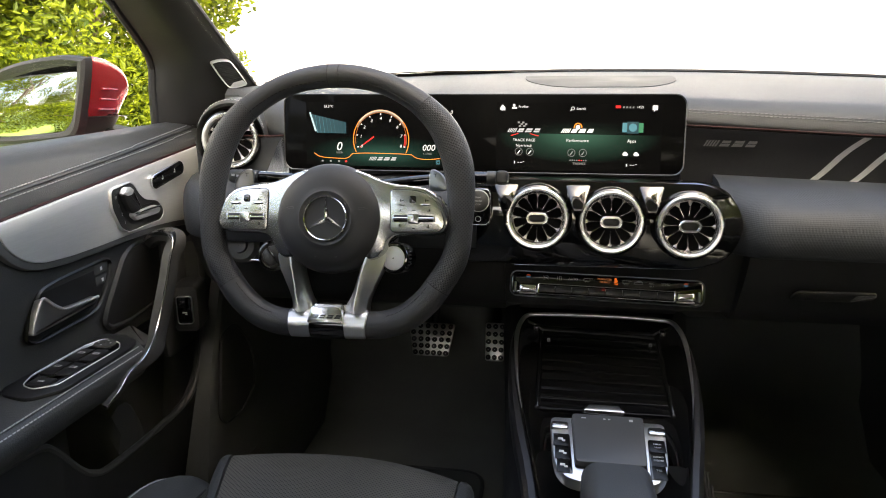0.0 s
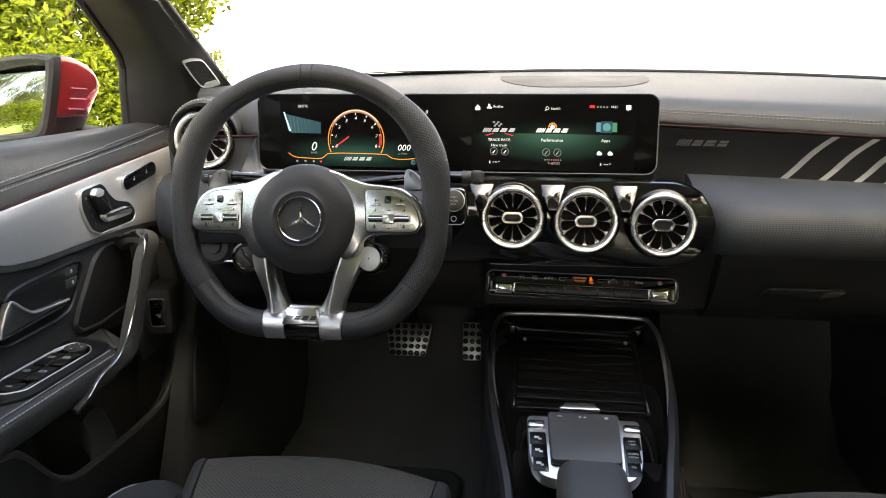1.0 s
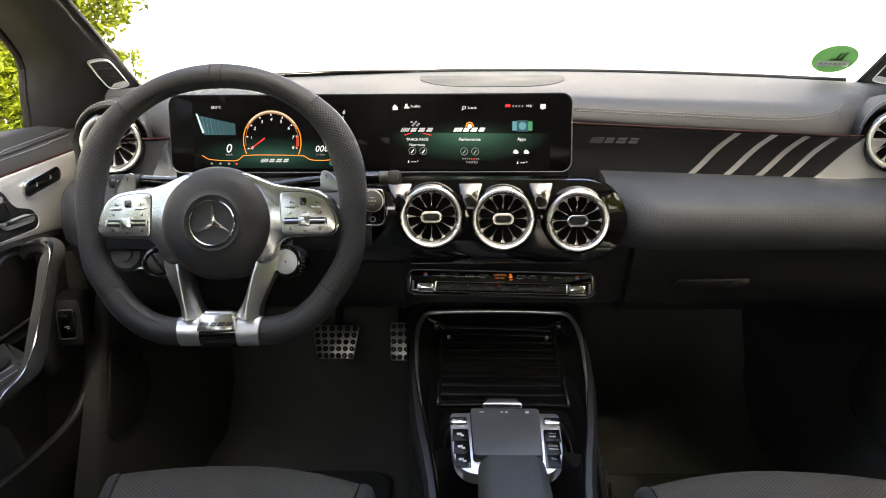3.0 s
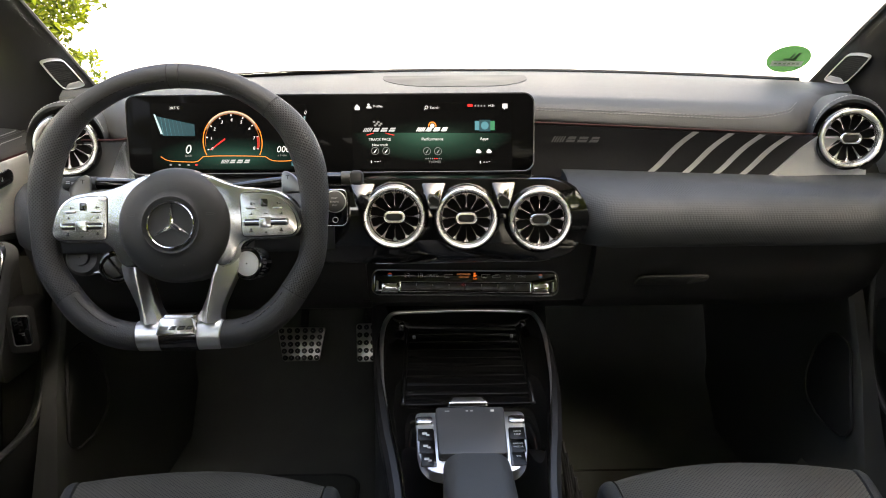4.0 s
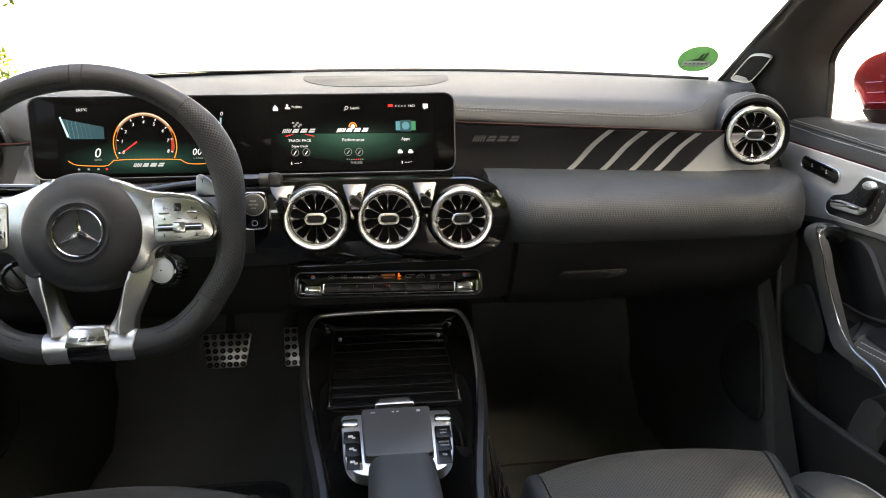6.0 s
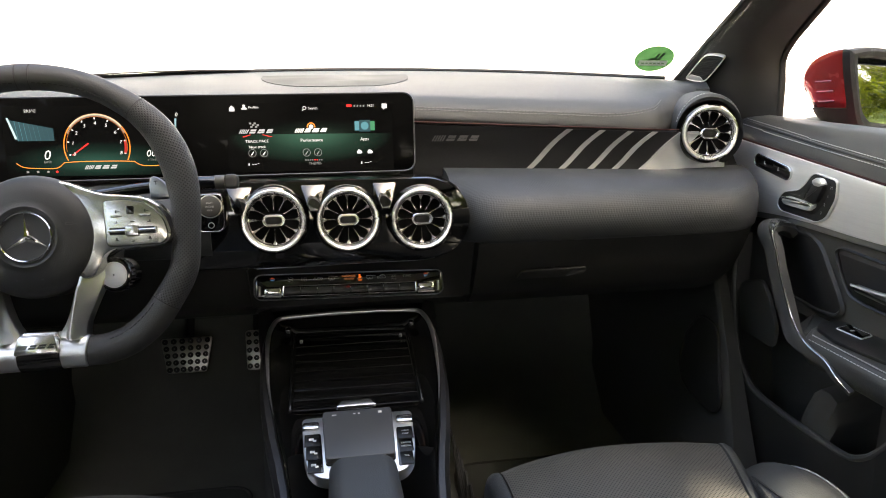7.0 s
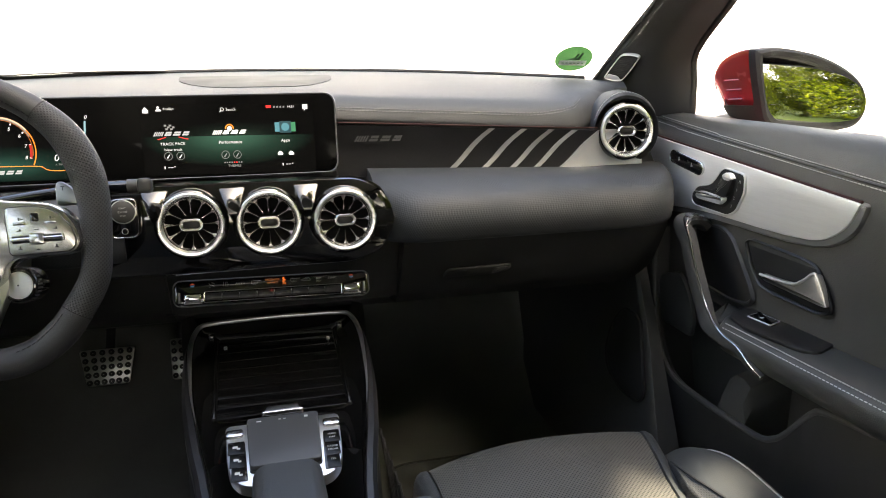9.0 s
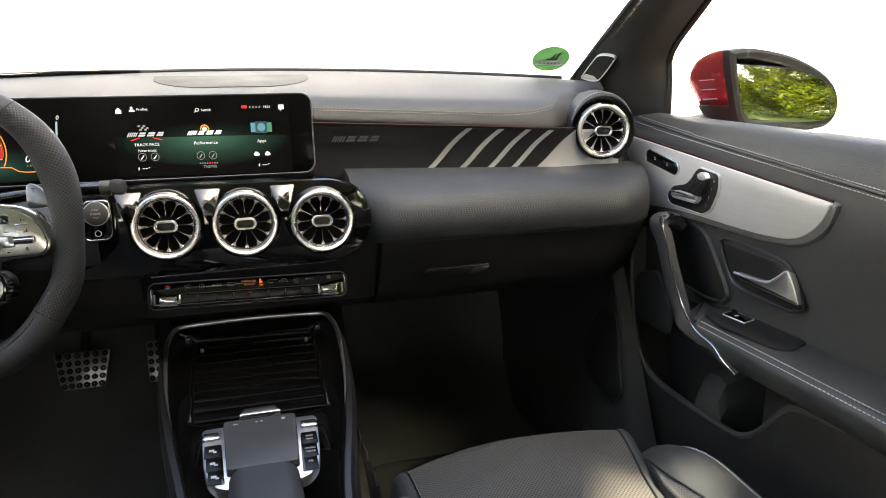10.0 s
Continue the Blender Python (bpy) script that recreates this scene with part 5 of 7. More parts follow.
part("plate_foot", skin([[MW @ Vector((u - 0.0015, -0.1362 + math.cos(k) * (0.0190 + g), math.sin(k) * (0.0170 + g))) for k in (radians(70 + 125 * i / 12) for i in range(13))] + [MW @ Vector((u - 0.0015, -0.1362 + math.cos(k) * 0.0165, math.sin(k) * 0.0145)) for k in (radians(195 - 125 * i / 12) for i in range(13))] for u, g in ((-0.0235, 0.0), (-0.0225, 0.0008), (0.0225, 0.0008), (0.0235, 0.0))]), GLOSS, sw, "gloss black foot below the badge plate")
emblem(bp @ Matrix.Translation((0.001, -0.0030, 0.0216)), 0.043, DARKPRINT, sw, "plate_emblem")
part("hub_back", lathe([(0.050, -0.075), (0.058, -0.050), (0.056, -0.020), (0.001, -0.016)], MW @ Matrix.Translation((0, -0.014, 0)), 32), PLASTIC, sw, "dark cover behind the hub")

# column and stalks
STALKM = mat("stalk_grey", (0.035, 0.035, 0.034), 0.5)
col = thing("steering_column", "dark plastic steering column cover with stalks", "steering column")
part("shroud", lathe([(0.030, -0.02), (0.056, -0.05), (0.064, -0.09), (0.066, -0.19), (0.001, -0.20)], MW @ Matrix.Translation((0, -0.004, 0)), 32), PLASTIC, col)
for s in (-1, 1):
    far = 0.2050 if s > 0 else 0.1400
    st = [MW @ Vector((s * a, b, c)) for a, b, c in ((0.03, 0.050, -0.075), (0.5 * far, 0.058, -0.070), (0.8 * far, 0.0610, -0.066), (far, 0.0615, -0.064))]
    part("stalk", tube(spline(st, 12), lambda f: 0.0072 + 0.0010 * f, 12), GLOSS, col, "gloss black control stalk beside the column")
    part("stalk_sleeve", tube([st[-1] - Vector((s * 0.010, 0, 0)), st[-1] + Vector((s * 0.002, 0, 0))], 0.0092, 14), PLASTIC, col)
    long = 0.0180 if s > 0 else 0.0340
    me_ = MW @ Matrix.Translation((s * (far + long / 2 + 0.001), 0.0618, -0.072))
    part("stalk_end", box(me_, long, 0.0185, 0.016, 0.004), STALKM, col, "dark end key of the stalk")
    if s < 0:
        part("stalk_mark", bars([(-0.008, 0, 0.005, 0.0008), (-0.008, 0.002, 0.005, 0.0008), (-0.001, 0, 0.004, 0.003)], me_ @ Matrix.Translation((0, 0, 0.016)), 0.0003), PRINT, col, smooth=False)
# light switch cluster left of the column
part("light_switch", lathe([(0.026, -0.01), (0.027, 0.008), (0.022, 0.014), (0.012, 0.015), (0.011, 0.020), (0.001, 0.021)], plane_at((-0.560, 0.835, 0.838), (1, 0, 0), (0, 0.3, 1)), 32), PLASTIC, col, "round light switch")
part("switch_bank", box(plane_at((-0.505, 0.845, 0.838), (1, 0, 0), (0, 0.3, 1)), 0.060, 0.036, 0.012, 0.004), GLOSS, col)
part("switch_edge", box(plane_at((-0.515, 0.832, 0.816), (1, 0, 0), (0, 0.3, 1)), 0.085, 0.003, 0.012, 0.001), SATIN, col)

# ---- centre console ----
SLATM = mat("slat_black", (0.004, 0.004, 0.004), 0.13, vary=0.05, spec=0.45)
KEYM = mat("key_black", (0.006, 0.006, 0.006), 0.25, vary=0.05, spec=0.25)
RAILM = mat("rail_satin_black", (0.012, 0.012, 0.013), 0.36, vary=0.05)
con = thing("centre_console", "piano black centre console with satin edge trim and roller cover", "console")
CY_ = [(0.9505, 0.118, 0.700), (0.938, 0.124, 0.6974), (0.916, 0.129, 0.693), (0.887, 0.1305, 0.6875), (0.8475, 0.129, 0.680), (0.789, 0.1245, 0.668), (0.749, 0.1195, 0.661), (0.710, 0.113, 0.653), (0.666, 0.106, 0.6445), (0.622, 0.097, 0.636), (0.573, 0.0885, 0.626), (0.50, 0.080, 0.612), (0.40, 0.075, 0.60), (0.20, 0.075, 0.60)]


def con_at(y):
    for (a, wa, za), (b, wb, zb) in zip(CY_, CY_[1:]):
        if b <= y <= a:
            f = (a - y) / (a - b)
            return wa + (wb - wa) * f, za + (zb - za) * f
    return CY_[-1][1:]


rings = []
for y, w, z in CY_:
    rings.append([Vector((x, y, zz)) for x, zz in ((-w, z - 0.002), (-w + 0.006, z - 0.008), (-w * 0.72, z - 0.016), (0, z - 0.017), (w * 0.72, z - 0.016), (w - 0.006, z - 0.008), (w, z - 0.002), (w, z - 0.05), (-w, z - 0.05))])
part("gloss_tray", skin(rings), GLOSS, con, "piano black tray surface")
rings = []
for y, w, z in [(1.06, 0.150, 0.73)] + CY_:
    o = max(w, 0.088) + 0.008
    rings.append([Vector((x, y, zz)) for x, zz in ((-w - 0.002, z - 0.006), (-o, z - 0.020), (-o - 0.006, z - 0.10), (-0.145, 0.30), (0.145, 0.30), (o + 0.006, z - 0.10), (o, z - 0.020), (w + 0.002, z - 0.006), (w - 0.01, z - 0.05), (-w + 0.01, z - 0.05))])
part("side_body", skin(rings), GLOVE, con, "dark plastic console sides")
left = [Vector((-w - 0.0005, y, z + 0.001)) for y, w, z in CY_[:8]]
right = [Vector((w + 0.0005, y, z + 0.001)) for y, w, z in CY_[:8]]
loop = list(reversed(left)) + [Vector((-0.106, 0.9570, 0.7015)), Vector((-0.06, 0.9600, 0.7025)), Vector((0, 0.9610, 0.703)), Vector((0.06, 0.9600, 0.7025)), Vector((0.106, 0.9570, 0.7015))] + right
part("edge_trim", tube(spline(loop, 100), lambda f: 0.0004 + 0.0034 * min(1.0, 5 * min(f, 1 - f)), 12, squash=1.0), mat("edge_satin", (0.72, 0.72, 0.73), 0.36, 1.0, vary=0.04), con, "bright metal edge trim")
for s in (1, -1):
    rings = []
    for k, (y, w, z) in enumerate(CY_[:12]):
        o = 0.0035 + 0.0105 * min(1.0, k / 7)
        rings.append([Vector((s * x, y, zz)) for x, zz in ((w, z - 0.012), (w + 0.0015, z - 0.0040), (w + 0.0030, z - 0.0030), (w + 0.002 + o * 0.6, z - 0.0036), (w + 0.002 + o, z - 0.009), (w + 0.002 + o, z - 0.030), (w, z - 0.030))])
    part("side_rail", skin(rings), RAILM, con, "satin black rail that carries the edge trim on")
part("upper_shroud", skin([[Vector((x, y, z)) for y, z in ((0.975, 0.715), (0.955, 0.735), (0.90, 0.765), (0.90, 0.80), (1.02, 0.80), (1.02, 0.715))] for x in (-0.155, -0.13, 0.13, 0.155)]), GLOVE, con)
# roller cover of narrow slats
for k in range(9):
    y = 0.9235 - 0.0226 * k
    w, z = con_at(y)
    mm = Matrix.Translation((0.0, y, z - 0.0155)) @ Matrix.Rotation(radians(10.5), 4, "X")
    part("slat", box(mm, 0.178, 0.0220, 0.0030, 0.0005), SLATM, con)
for s in (1, -1):
    part("rail", box(Matrix.Translation((s * 0.0925, 0.83, con_at(0.83)[1] - 0.0155)) @ Matrix.Rotation(radians(10.5), 4, "X"), 0.006, 0.20, 0.005, 0.002), SLATM, con)
    part("cup_clip", box(Matrix.Translation((s * 0.101, 0.925, con_at(0.92)[1] - 0.01)), 0.010, 0.016, 0.012, 0.003), GLOSS, con)
    part("cup_clip", box(Matrix.Translation((s * 0.080, 0.90, con_at(0.90)[1] - 0.012)), 0.005, 0.006, 0.004, 0.001), DARKSILVER, con)
ml = Matrix.Translation((-0.001, 0.7350, 0.6440)) @ Matrix.Rotation(radians(11), 4, "X")
cl = part("cover_latch", plate(rounded([(-0.0285, -0.0080), (0.0285, -0.0080), (0.0265, 0.0010), (0.0215, 0.0075), (-0.0215, 0.0075), (-0.0265, 0.0010)], 0.003), ml, 0.0070, 0.002), CHROME, con, "bright latch of the roller cover")
part("latch_face", plate(rounded([(-0.0250, -0.0065), (0.0250, -0.0065), (0.0200, 0.0045), (-0.0200, 0.0045)], 0.003), ml, 0.0074, 0.0004), DARKSILVER, cl)

# touchpad block
tp = thing("touchpad_unit", "silver-framed touchpad with shortcut keys on the console", "touchpad")
MT = Matrix.Translation((-0.002, 0.600, 0.650)) @ Matrix.Rotation(radians(9.5), 4, "X")
surr = rounded([(-0.0720, 0.0715), (-0.0685, 0.000), (-0.0640, -0.024), (-0.0520, -0.041), (-0.030, -0.047), (0.030, -0.047), (0.0520, -0.041), (0.0640, -0.024), (0.0685, 0.000), (0.0720, 0.0715)], 0.009)
part("surround", plate(surr, MT @ Matrix.Translation((0, 0, -0.012)), 0.0155, 0.0022), LEGM, tp, "satin silver surround")
part("pad_base", plate(rounded([(-0.0455, 0.070), (-0.0420, -0.024), (0.0420, -0.024), (0.0455, 0.070)], 0.005), MT, 0.006, 0.001), DARKPRINT, tp, "dark joint under the pad")
part("pad", plate(rounded([(-0.0450, 0.0695), (-0.0415, -0.0225), (0.0415, -0.0225), (0.0450, 0.0695)], 0.006), MT @ Matrix.Translation((0, 0, 0.004)), 0.0090, 0.0022), TOUCH, tp, "matt dark touch surface")
mk = MT @ Matrix.Translation((0, 0, 0.0131))
for b_ in ((-0.030, 0.060, 0.006, 0.0016), (-0.004, 0.060, 0.003, 0.002), (0.002, 0.060, 0.003, 0.002), (0.029, 0.060, 0.0045, 0.004)):
    part("pad_mark", bars([b_], mk), PRINT, tp, smooth=False)
for s in (1, -1):
    part("rocker", box(MT @ Matrix.Translation((s * 0.0600, 0.051, 0.002)), 0.022, 0.014, 0.006, 0.003), SATIN, tp, "bright volume roller")
    q = rounded([(s * 0.0465, 0.0375), (s * 0.0690, 0.0375), (s * 0.0655, 0.000), (s * 0.0610, -0.021), (s * 0.0520, -0.035), (s * 0.0430, -0.036)], 0.005)
    part("key_strip", plate(inset(ccw(q), 0.0012), MT, 0.0046, 0.0006), GLOSS, tp, "black strip of keys")
    for k in range(3):
        y = 0.0245 - 0.0235 * k
        part("key", box(MT @ Matrix.Translation((s * (0.0582 - 0.0014 * k), y, 0.0040)), 0.0192 - 0.0018 * k, 0.0226, 0.0010, 0.0003), KEYM, tp)
        mt = MT @ Matrix.Translation((s * (0.0582 - 0.0014 * k), y, 0.0051))
        if s > 0:
            for j, t in enumerate((("NAVI", "MAP"), ("RADIO", "MEDIA"), ("TEL",))[k]):
                part("lettering", lettering(t, 0.0042, mt @ Matrix.Translation((0, 0.003 - 0.006 * j, 0))), PRINT, tp, smooth=False)
        else:
            part("key_mark", bars([(-0.001, 0.001, 0.006, 0.004), (0.003, -0.002, 0.004, 0.003)], mt), PRINT, tp, smooth=False)
palm = thing("palm_rest", "padded leather palm rest on the console", "armrest")
rings = []
for f in range(13):
    u = f / 12
    y = 0.546 - 0.35 * u
    e = min(1.0, math.sqrt(max(0.0, 1 - (1 - min(1, u / 0.13)) ** 2)) * 0.75 + 0.25)
    w = 0.0375 * (0.86 + 0.14 * e) + 0.004 * u
    z0, z1 = 0.610, 0.640 + 0.058 * e
    rings.append([Vector((-0.002 + p.x, y, z0 + (z1 - z0) / 2 + p.y)) for p in rrect(2 * w, z1 - z0, min(0.020, (z1 - z0) * 0.45), 6)])
part("cushion", skin(rings), PALM, palm)

# ---- pedals ----


def pedal(c, w, h, taper, label, cols, rows_):
    p = thing("pedal", label, "pedal", "foot pedals")
    m = plane_at(c, (1, 0, 0), (0, 0.42, 1))
    part("plate", plate(rounded([(-w / 2, h / 2), (-w / 2 + taper, -h / 2), (w / 2 - taper, -h / 2), (w / 2, h / 2)], 0.007), m, 0.006, 0.002), STEEL, p)
    for i in range(cols):
        for j in range(rows_):
            y = -h / 2 + h * (j + 0.5) / rows_
            ww = w - 2 * taper * (0.5 - y / h)
            x = -ww / 2 + ww * (i + 0.5) / cols
            part("stud", lathe([(0.0062, 0.004), (0.0060, 0.0085), (0.0046, 0.0095), (0.001, 0.0096)], m @ Matrix.Translation((x, y, 0)), 12), RUBBER, p)
    part("arm", tube([Vector(c) + Vector((0, 0.02, 0.0)), Vector(c) + Vector((0.0, 0.12, 0.12)), Vector(c) + Vector((0, 0.16, 0.26))], 0.010, 8), RUBBER, p)


pedal((-0.3553, 1.3594, 0.4815), 0.112, 0.078, 0.014, "brushed steel brake pedal with black rubber studs", 6, 5)
pedal((-0.205, 1.372, 0.478), 0.048, 0.090, 0.002, "brushed steel accelerator pedal with black rubber studs", 3, 5)

# ---- seats ----


def seat(s):
    st = thing("car_seat", "black leather sports seat cushion with perforated centre", "car seat", "front seats", at=(s * 0.345, 0.2, 0.29))
    T = Matrix.Translation((-s * 0.345, -0.2, -0.29))

    def put(name, bm, material, label=""):
        ob = part(name, bm, material, st, label)
        ob.matrix_basis = T
        return ob

    cx = 0.321 if s > 0 else -0.334

    def half(y, outer):
        """Half width of the perforated centre, which narrows to the rear beside the outer bolster."""
        return 0.150 - (0.27 * min(0.16, max(0.0, 0.606 - y)) if outer else 0.0)

    # perforated centre
    bm = bmesh.new()
    uvl = bm.loops.layers.uv.new("UVMap")
    ny, nx = 22, 16
    prof = spline([(0.585, 0.50, 0), (0.612, 0.560, 0), (0.610, 0.608, 0), (0.575, 0.631, 0), (0.45, 0.630, 0), (0.25, 0.608, 0), (0.0, 0.575, 0), (-0.1, 0.57, 0)], ny)
    arc = 0.0
    vs, av = [], []
    for j, p in enumerate(prof):
        if j:
            arc += (p - prof[j - 1]).length
        av.append(arc)
        row = []
        for i in range(nx + 1):
            u = -1 + 2 * i / nx
            k = 0.3 if u * s > 0 else 0.55
            row.append(bm.verts.new((cx + u * half(p.x, u * s > 0), p.x - 0.030 * k * u * u, p.y + 0.003 - 0.024 * k * u * u)))
        vs.append(row)
    edges = {k: [vs[j][nx if k > 0 else 0].co.copy() for j in range(ny + 1)] for k in (1, -1)}
    for j in range(ny):
        for i in range(nx):
            f = bm.faces.new((vs[j][i], vs[j][i + 1], vs[j + 1][i + 1], vs[j + 1][i]))
            for l, (jj, ii) in zip(f.loops, ((j, i), (j, i + 1), (j + 1, i + 1), (j + 1, i))):
                l[uvl].uv = (vs[jj][ii].co.x, av[jj])
    bmesh.ops.recalc_face_normals(bm, faces=bm.faces)
    if sum((f.normal.z for f in bm.faces)) < 0:
        bmesh.ops.reverse_faces(bm, faces=bm.faces)
    ext = bmesh.ops.extrude_face_region(bm, geom=list(bm.faces))
    bmesh.ops.translate(bm, vec=(0, -0.01, -0.05), verts=[v for v in ext["geom"] if isinstance(v, bmesh.types.BMVert)])
    bmesh.ops.recalc_face_normals(bm, faces=bm.faces)
    put("seat_centre", bm, SEATPERF, "perforated grey-black leather centre")
    for k in (1, -1):
        # smooth border strip, then the side bolster
        rings = []
        for j, e in enumerate(edges[k]):
            t = (prof[min(j + 1, ny)] - prof[max(j - 1, 0)]).normalized()
            rings.append([e + Vector((k * a_, t.y * b_, -t.x * b_)) for a_, b_ in ((0.0005, -0.030), (0.0005, -0.003), (0.003, 0.0006), (0.010, 0.0), (0.016, -0.004), (0.0195, -0.011), (0.0195, -0.030))])
        put("border_strip", skin(rings), BOLSTER, "smooth leather border strip")
        rings = []
        outer = k == s
        rise = 0.052 if outer else -0.030
        for f in range(33):
            u = (f / 32) ** 2
            y = (0.598 if outer else 0.570) - 0.72 * u
            base = half(y, outer) + 0.013
            w = 0.216 - base if outer else 0.016
            e = math.sqrt(max(0.0, 1 - (1 - min(1, u / 0.22)) ** 2))
            zc = 0.500 + (0.095 + rise) * e - 0.03 * u
            prf = [(0.006, 0.40), (0.004, zc - 0.026), (0.012, zc - 0.006), (min(0.034, w * 0.5), zc + 0.006), (max(w - 0.012, w * 0.6), zc), (w + 0.010, zc - 0.028), (w + 0.014, 0.46), (w, 0.36)]
            rings.append([Vector((cx + k * (base + p.x), y, p.y)) for p in spline([Vector((a, b, 0)) for a, b in prf], 20)])
        put("bolster", skin(rings), BOLSTER, "smooth leather side bolster")
        if outer:
            bm = bmesh.new()
            uvl = bm.loops.layers.uv.new("UVMap")
            grid = []
            for f in range(11, 33):
                top = 3.0 + 5.2 * min(1.0, ((f - 11) / 7) ** 0.6)
                row = []
                for i in range(7):
                    q = 3.0 + (top - 3.0) * i / 6
                    a_, b_ = rings[f][int(q)], rings[f][int(q) + 1]
                    row.append(bm.verts.new(a_.lerp(b_, q - int(q)) + Vector((-k * 0.0016, 0, 0.0012))))
                grid.append(row)
            for r0, r1 in zip(grid, grid[1:]):
                for i in range(6):
                    fc = bm.faces.new((r0[i], r0[i + 1], r1[i + 1], r1[i]))
                    for l in fc.loops:
                        l[uvl].uv = (l.vert.co.z + abs(l.vert.co.x), l.vert.co.y)
            put("insert_seam", tube([r[6].co + Vector((0, 0, 0.0004)) for r in grid], 0.0016, 6), RUBBER)
            put("bolster_insert", bm, BOLSTERPERF, "perforated insert on the inner side of the bolster")
            put("seam_thread", stitches([Vector((r[12].x, r[12].y, r[12].z + 0.0010)) for r in rings], 0.006, 0.0045, 0.0012), STITCH)
    # backrest and headrest, behind the eye
    rings = []
    for f in range(11):
        u = f / 10
        z, y = 0.56 + 0.44 * u, -0.10 - 0.58 * u
        w = 0.20 + 0.045 * math.sin(math.pi * min(1, u * 1.15)) - 0.06 * u * u
        rings.append([Vector((cx + p.x + s * 0.02, y + p.y + 0.03 * (abs(p.x) / w) ** 2, z)) for p in rrect(2 * w, 0.11, 0.045, 6)])
    put("backrest", skin(rings), LEATHER, "black leather backrest")
    put("headrest", skin([[Vector((cx + s * 0.02 + p.x, -0.72 - 0.10 * u + p.y, 1.00 + 0.14 * u)) for p in rrect(0.26 * k, 0.09 * k, 0.04 * k)] for u, k in ((0, 0.8), (0.2, 1.0), (0.7, 1.0), (1.0, 0.75))]), LEATHER, "black leather headrest")
    put("base", skin([[Vector((cx + a * 0.225, y, z)) for a, z in ((-1, 0.30), (-1, 0.50), (1, 0.50), (1, 0.30))] for y in (0.545, -0.2)]), PLASTIC, "dark plastic seat base")
    return st


seat(1)
seat(-1)
buckle = thing("belt_buckle", "black rounded seat belt buckle between seat and console", "belt buckle")
part("shell", skin([[Vector((0.140 + p.x, 0.478 + p.y, z)) for p in rrect(0.046 * k, 0.040 * k, 0.018 * k)] for z, k in ((0.50, 0.85), (0.58, 1.0), (0.615, 1.0), (0.634, 0.88), (0.643, 0.60))]), LEATHER, buckle)
part("edge_seam", tube([Vector((0.140, 0.478 + 0.0205 * math.cos(radians(a)), 0.618 + 0.0262 * math.sin(radians(a)))) for a in range(0, 181, 15)], 0.0009, 6), STITCH, buckle, "pale moulded edge")
buckle = copy_thing(buckle, Matrix.Translation((-0.280, 0, 0)))
bag = thing("gear_tunnel_net", "black woven side net on the console flank", "net")
bm = bmesh.new()
for i in range(12):
    for k in (0, 1):
        a = Vector((0.158, 0.42 + 0.032 * i, 0.36))
        b = Vector((0.145, 0.42 + 0.032 * (i + (3 if k else -3)), 0.56))
        a.y = min(max(a.y, 0.42), 0.80)
        b.y = min(max(b.y, 0.42), 0.80)
        tube([a, (a + b) / 2 + Vector((0.006, 0, 0)), b], 0.0022, 5, bm=bm)
part("mesh_net", bm, RUBBER, bag)

# ---- doors ----


# paler than the leather, so that its edge seems to catch light
DARKBORDER = mat("border_lit_grey", (0.19, 0.19, 0.19), 0.40, 0.3, vary=0.05)
LEVERM = mat("lever_satin_silver", (0.56, 0.56, 0.55), 0.36, 1.0, vary=0.04)
# paler than the pocket wall: the lip's highlight is in the colour
LIPM = mat("lip_highlight", (0.085, 0.085, 0.082), 0.45, bump=0.2, bump_size=900)
POCKET = mat("pocket_plastic", (0.028, 0.028, 0.027), 0.5, bump=0.2, bump_size=900)
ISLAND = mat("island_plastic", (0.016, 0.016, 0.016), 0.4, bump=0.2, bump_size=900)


def on_door(x, y, z):
    """Frame on the door's inner face: x towards the rear, y up, z into the cabin."""
    return plane_at((x, y, z), (0, -1, 0), (0, 0, 1))


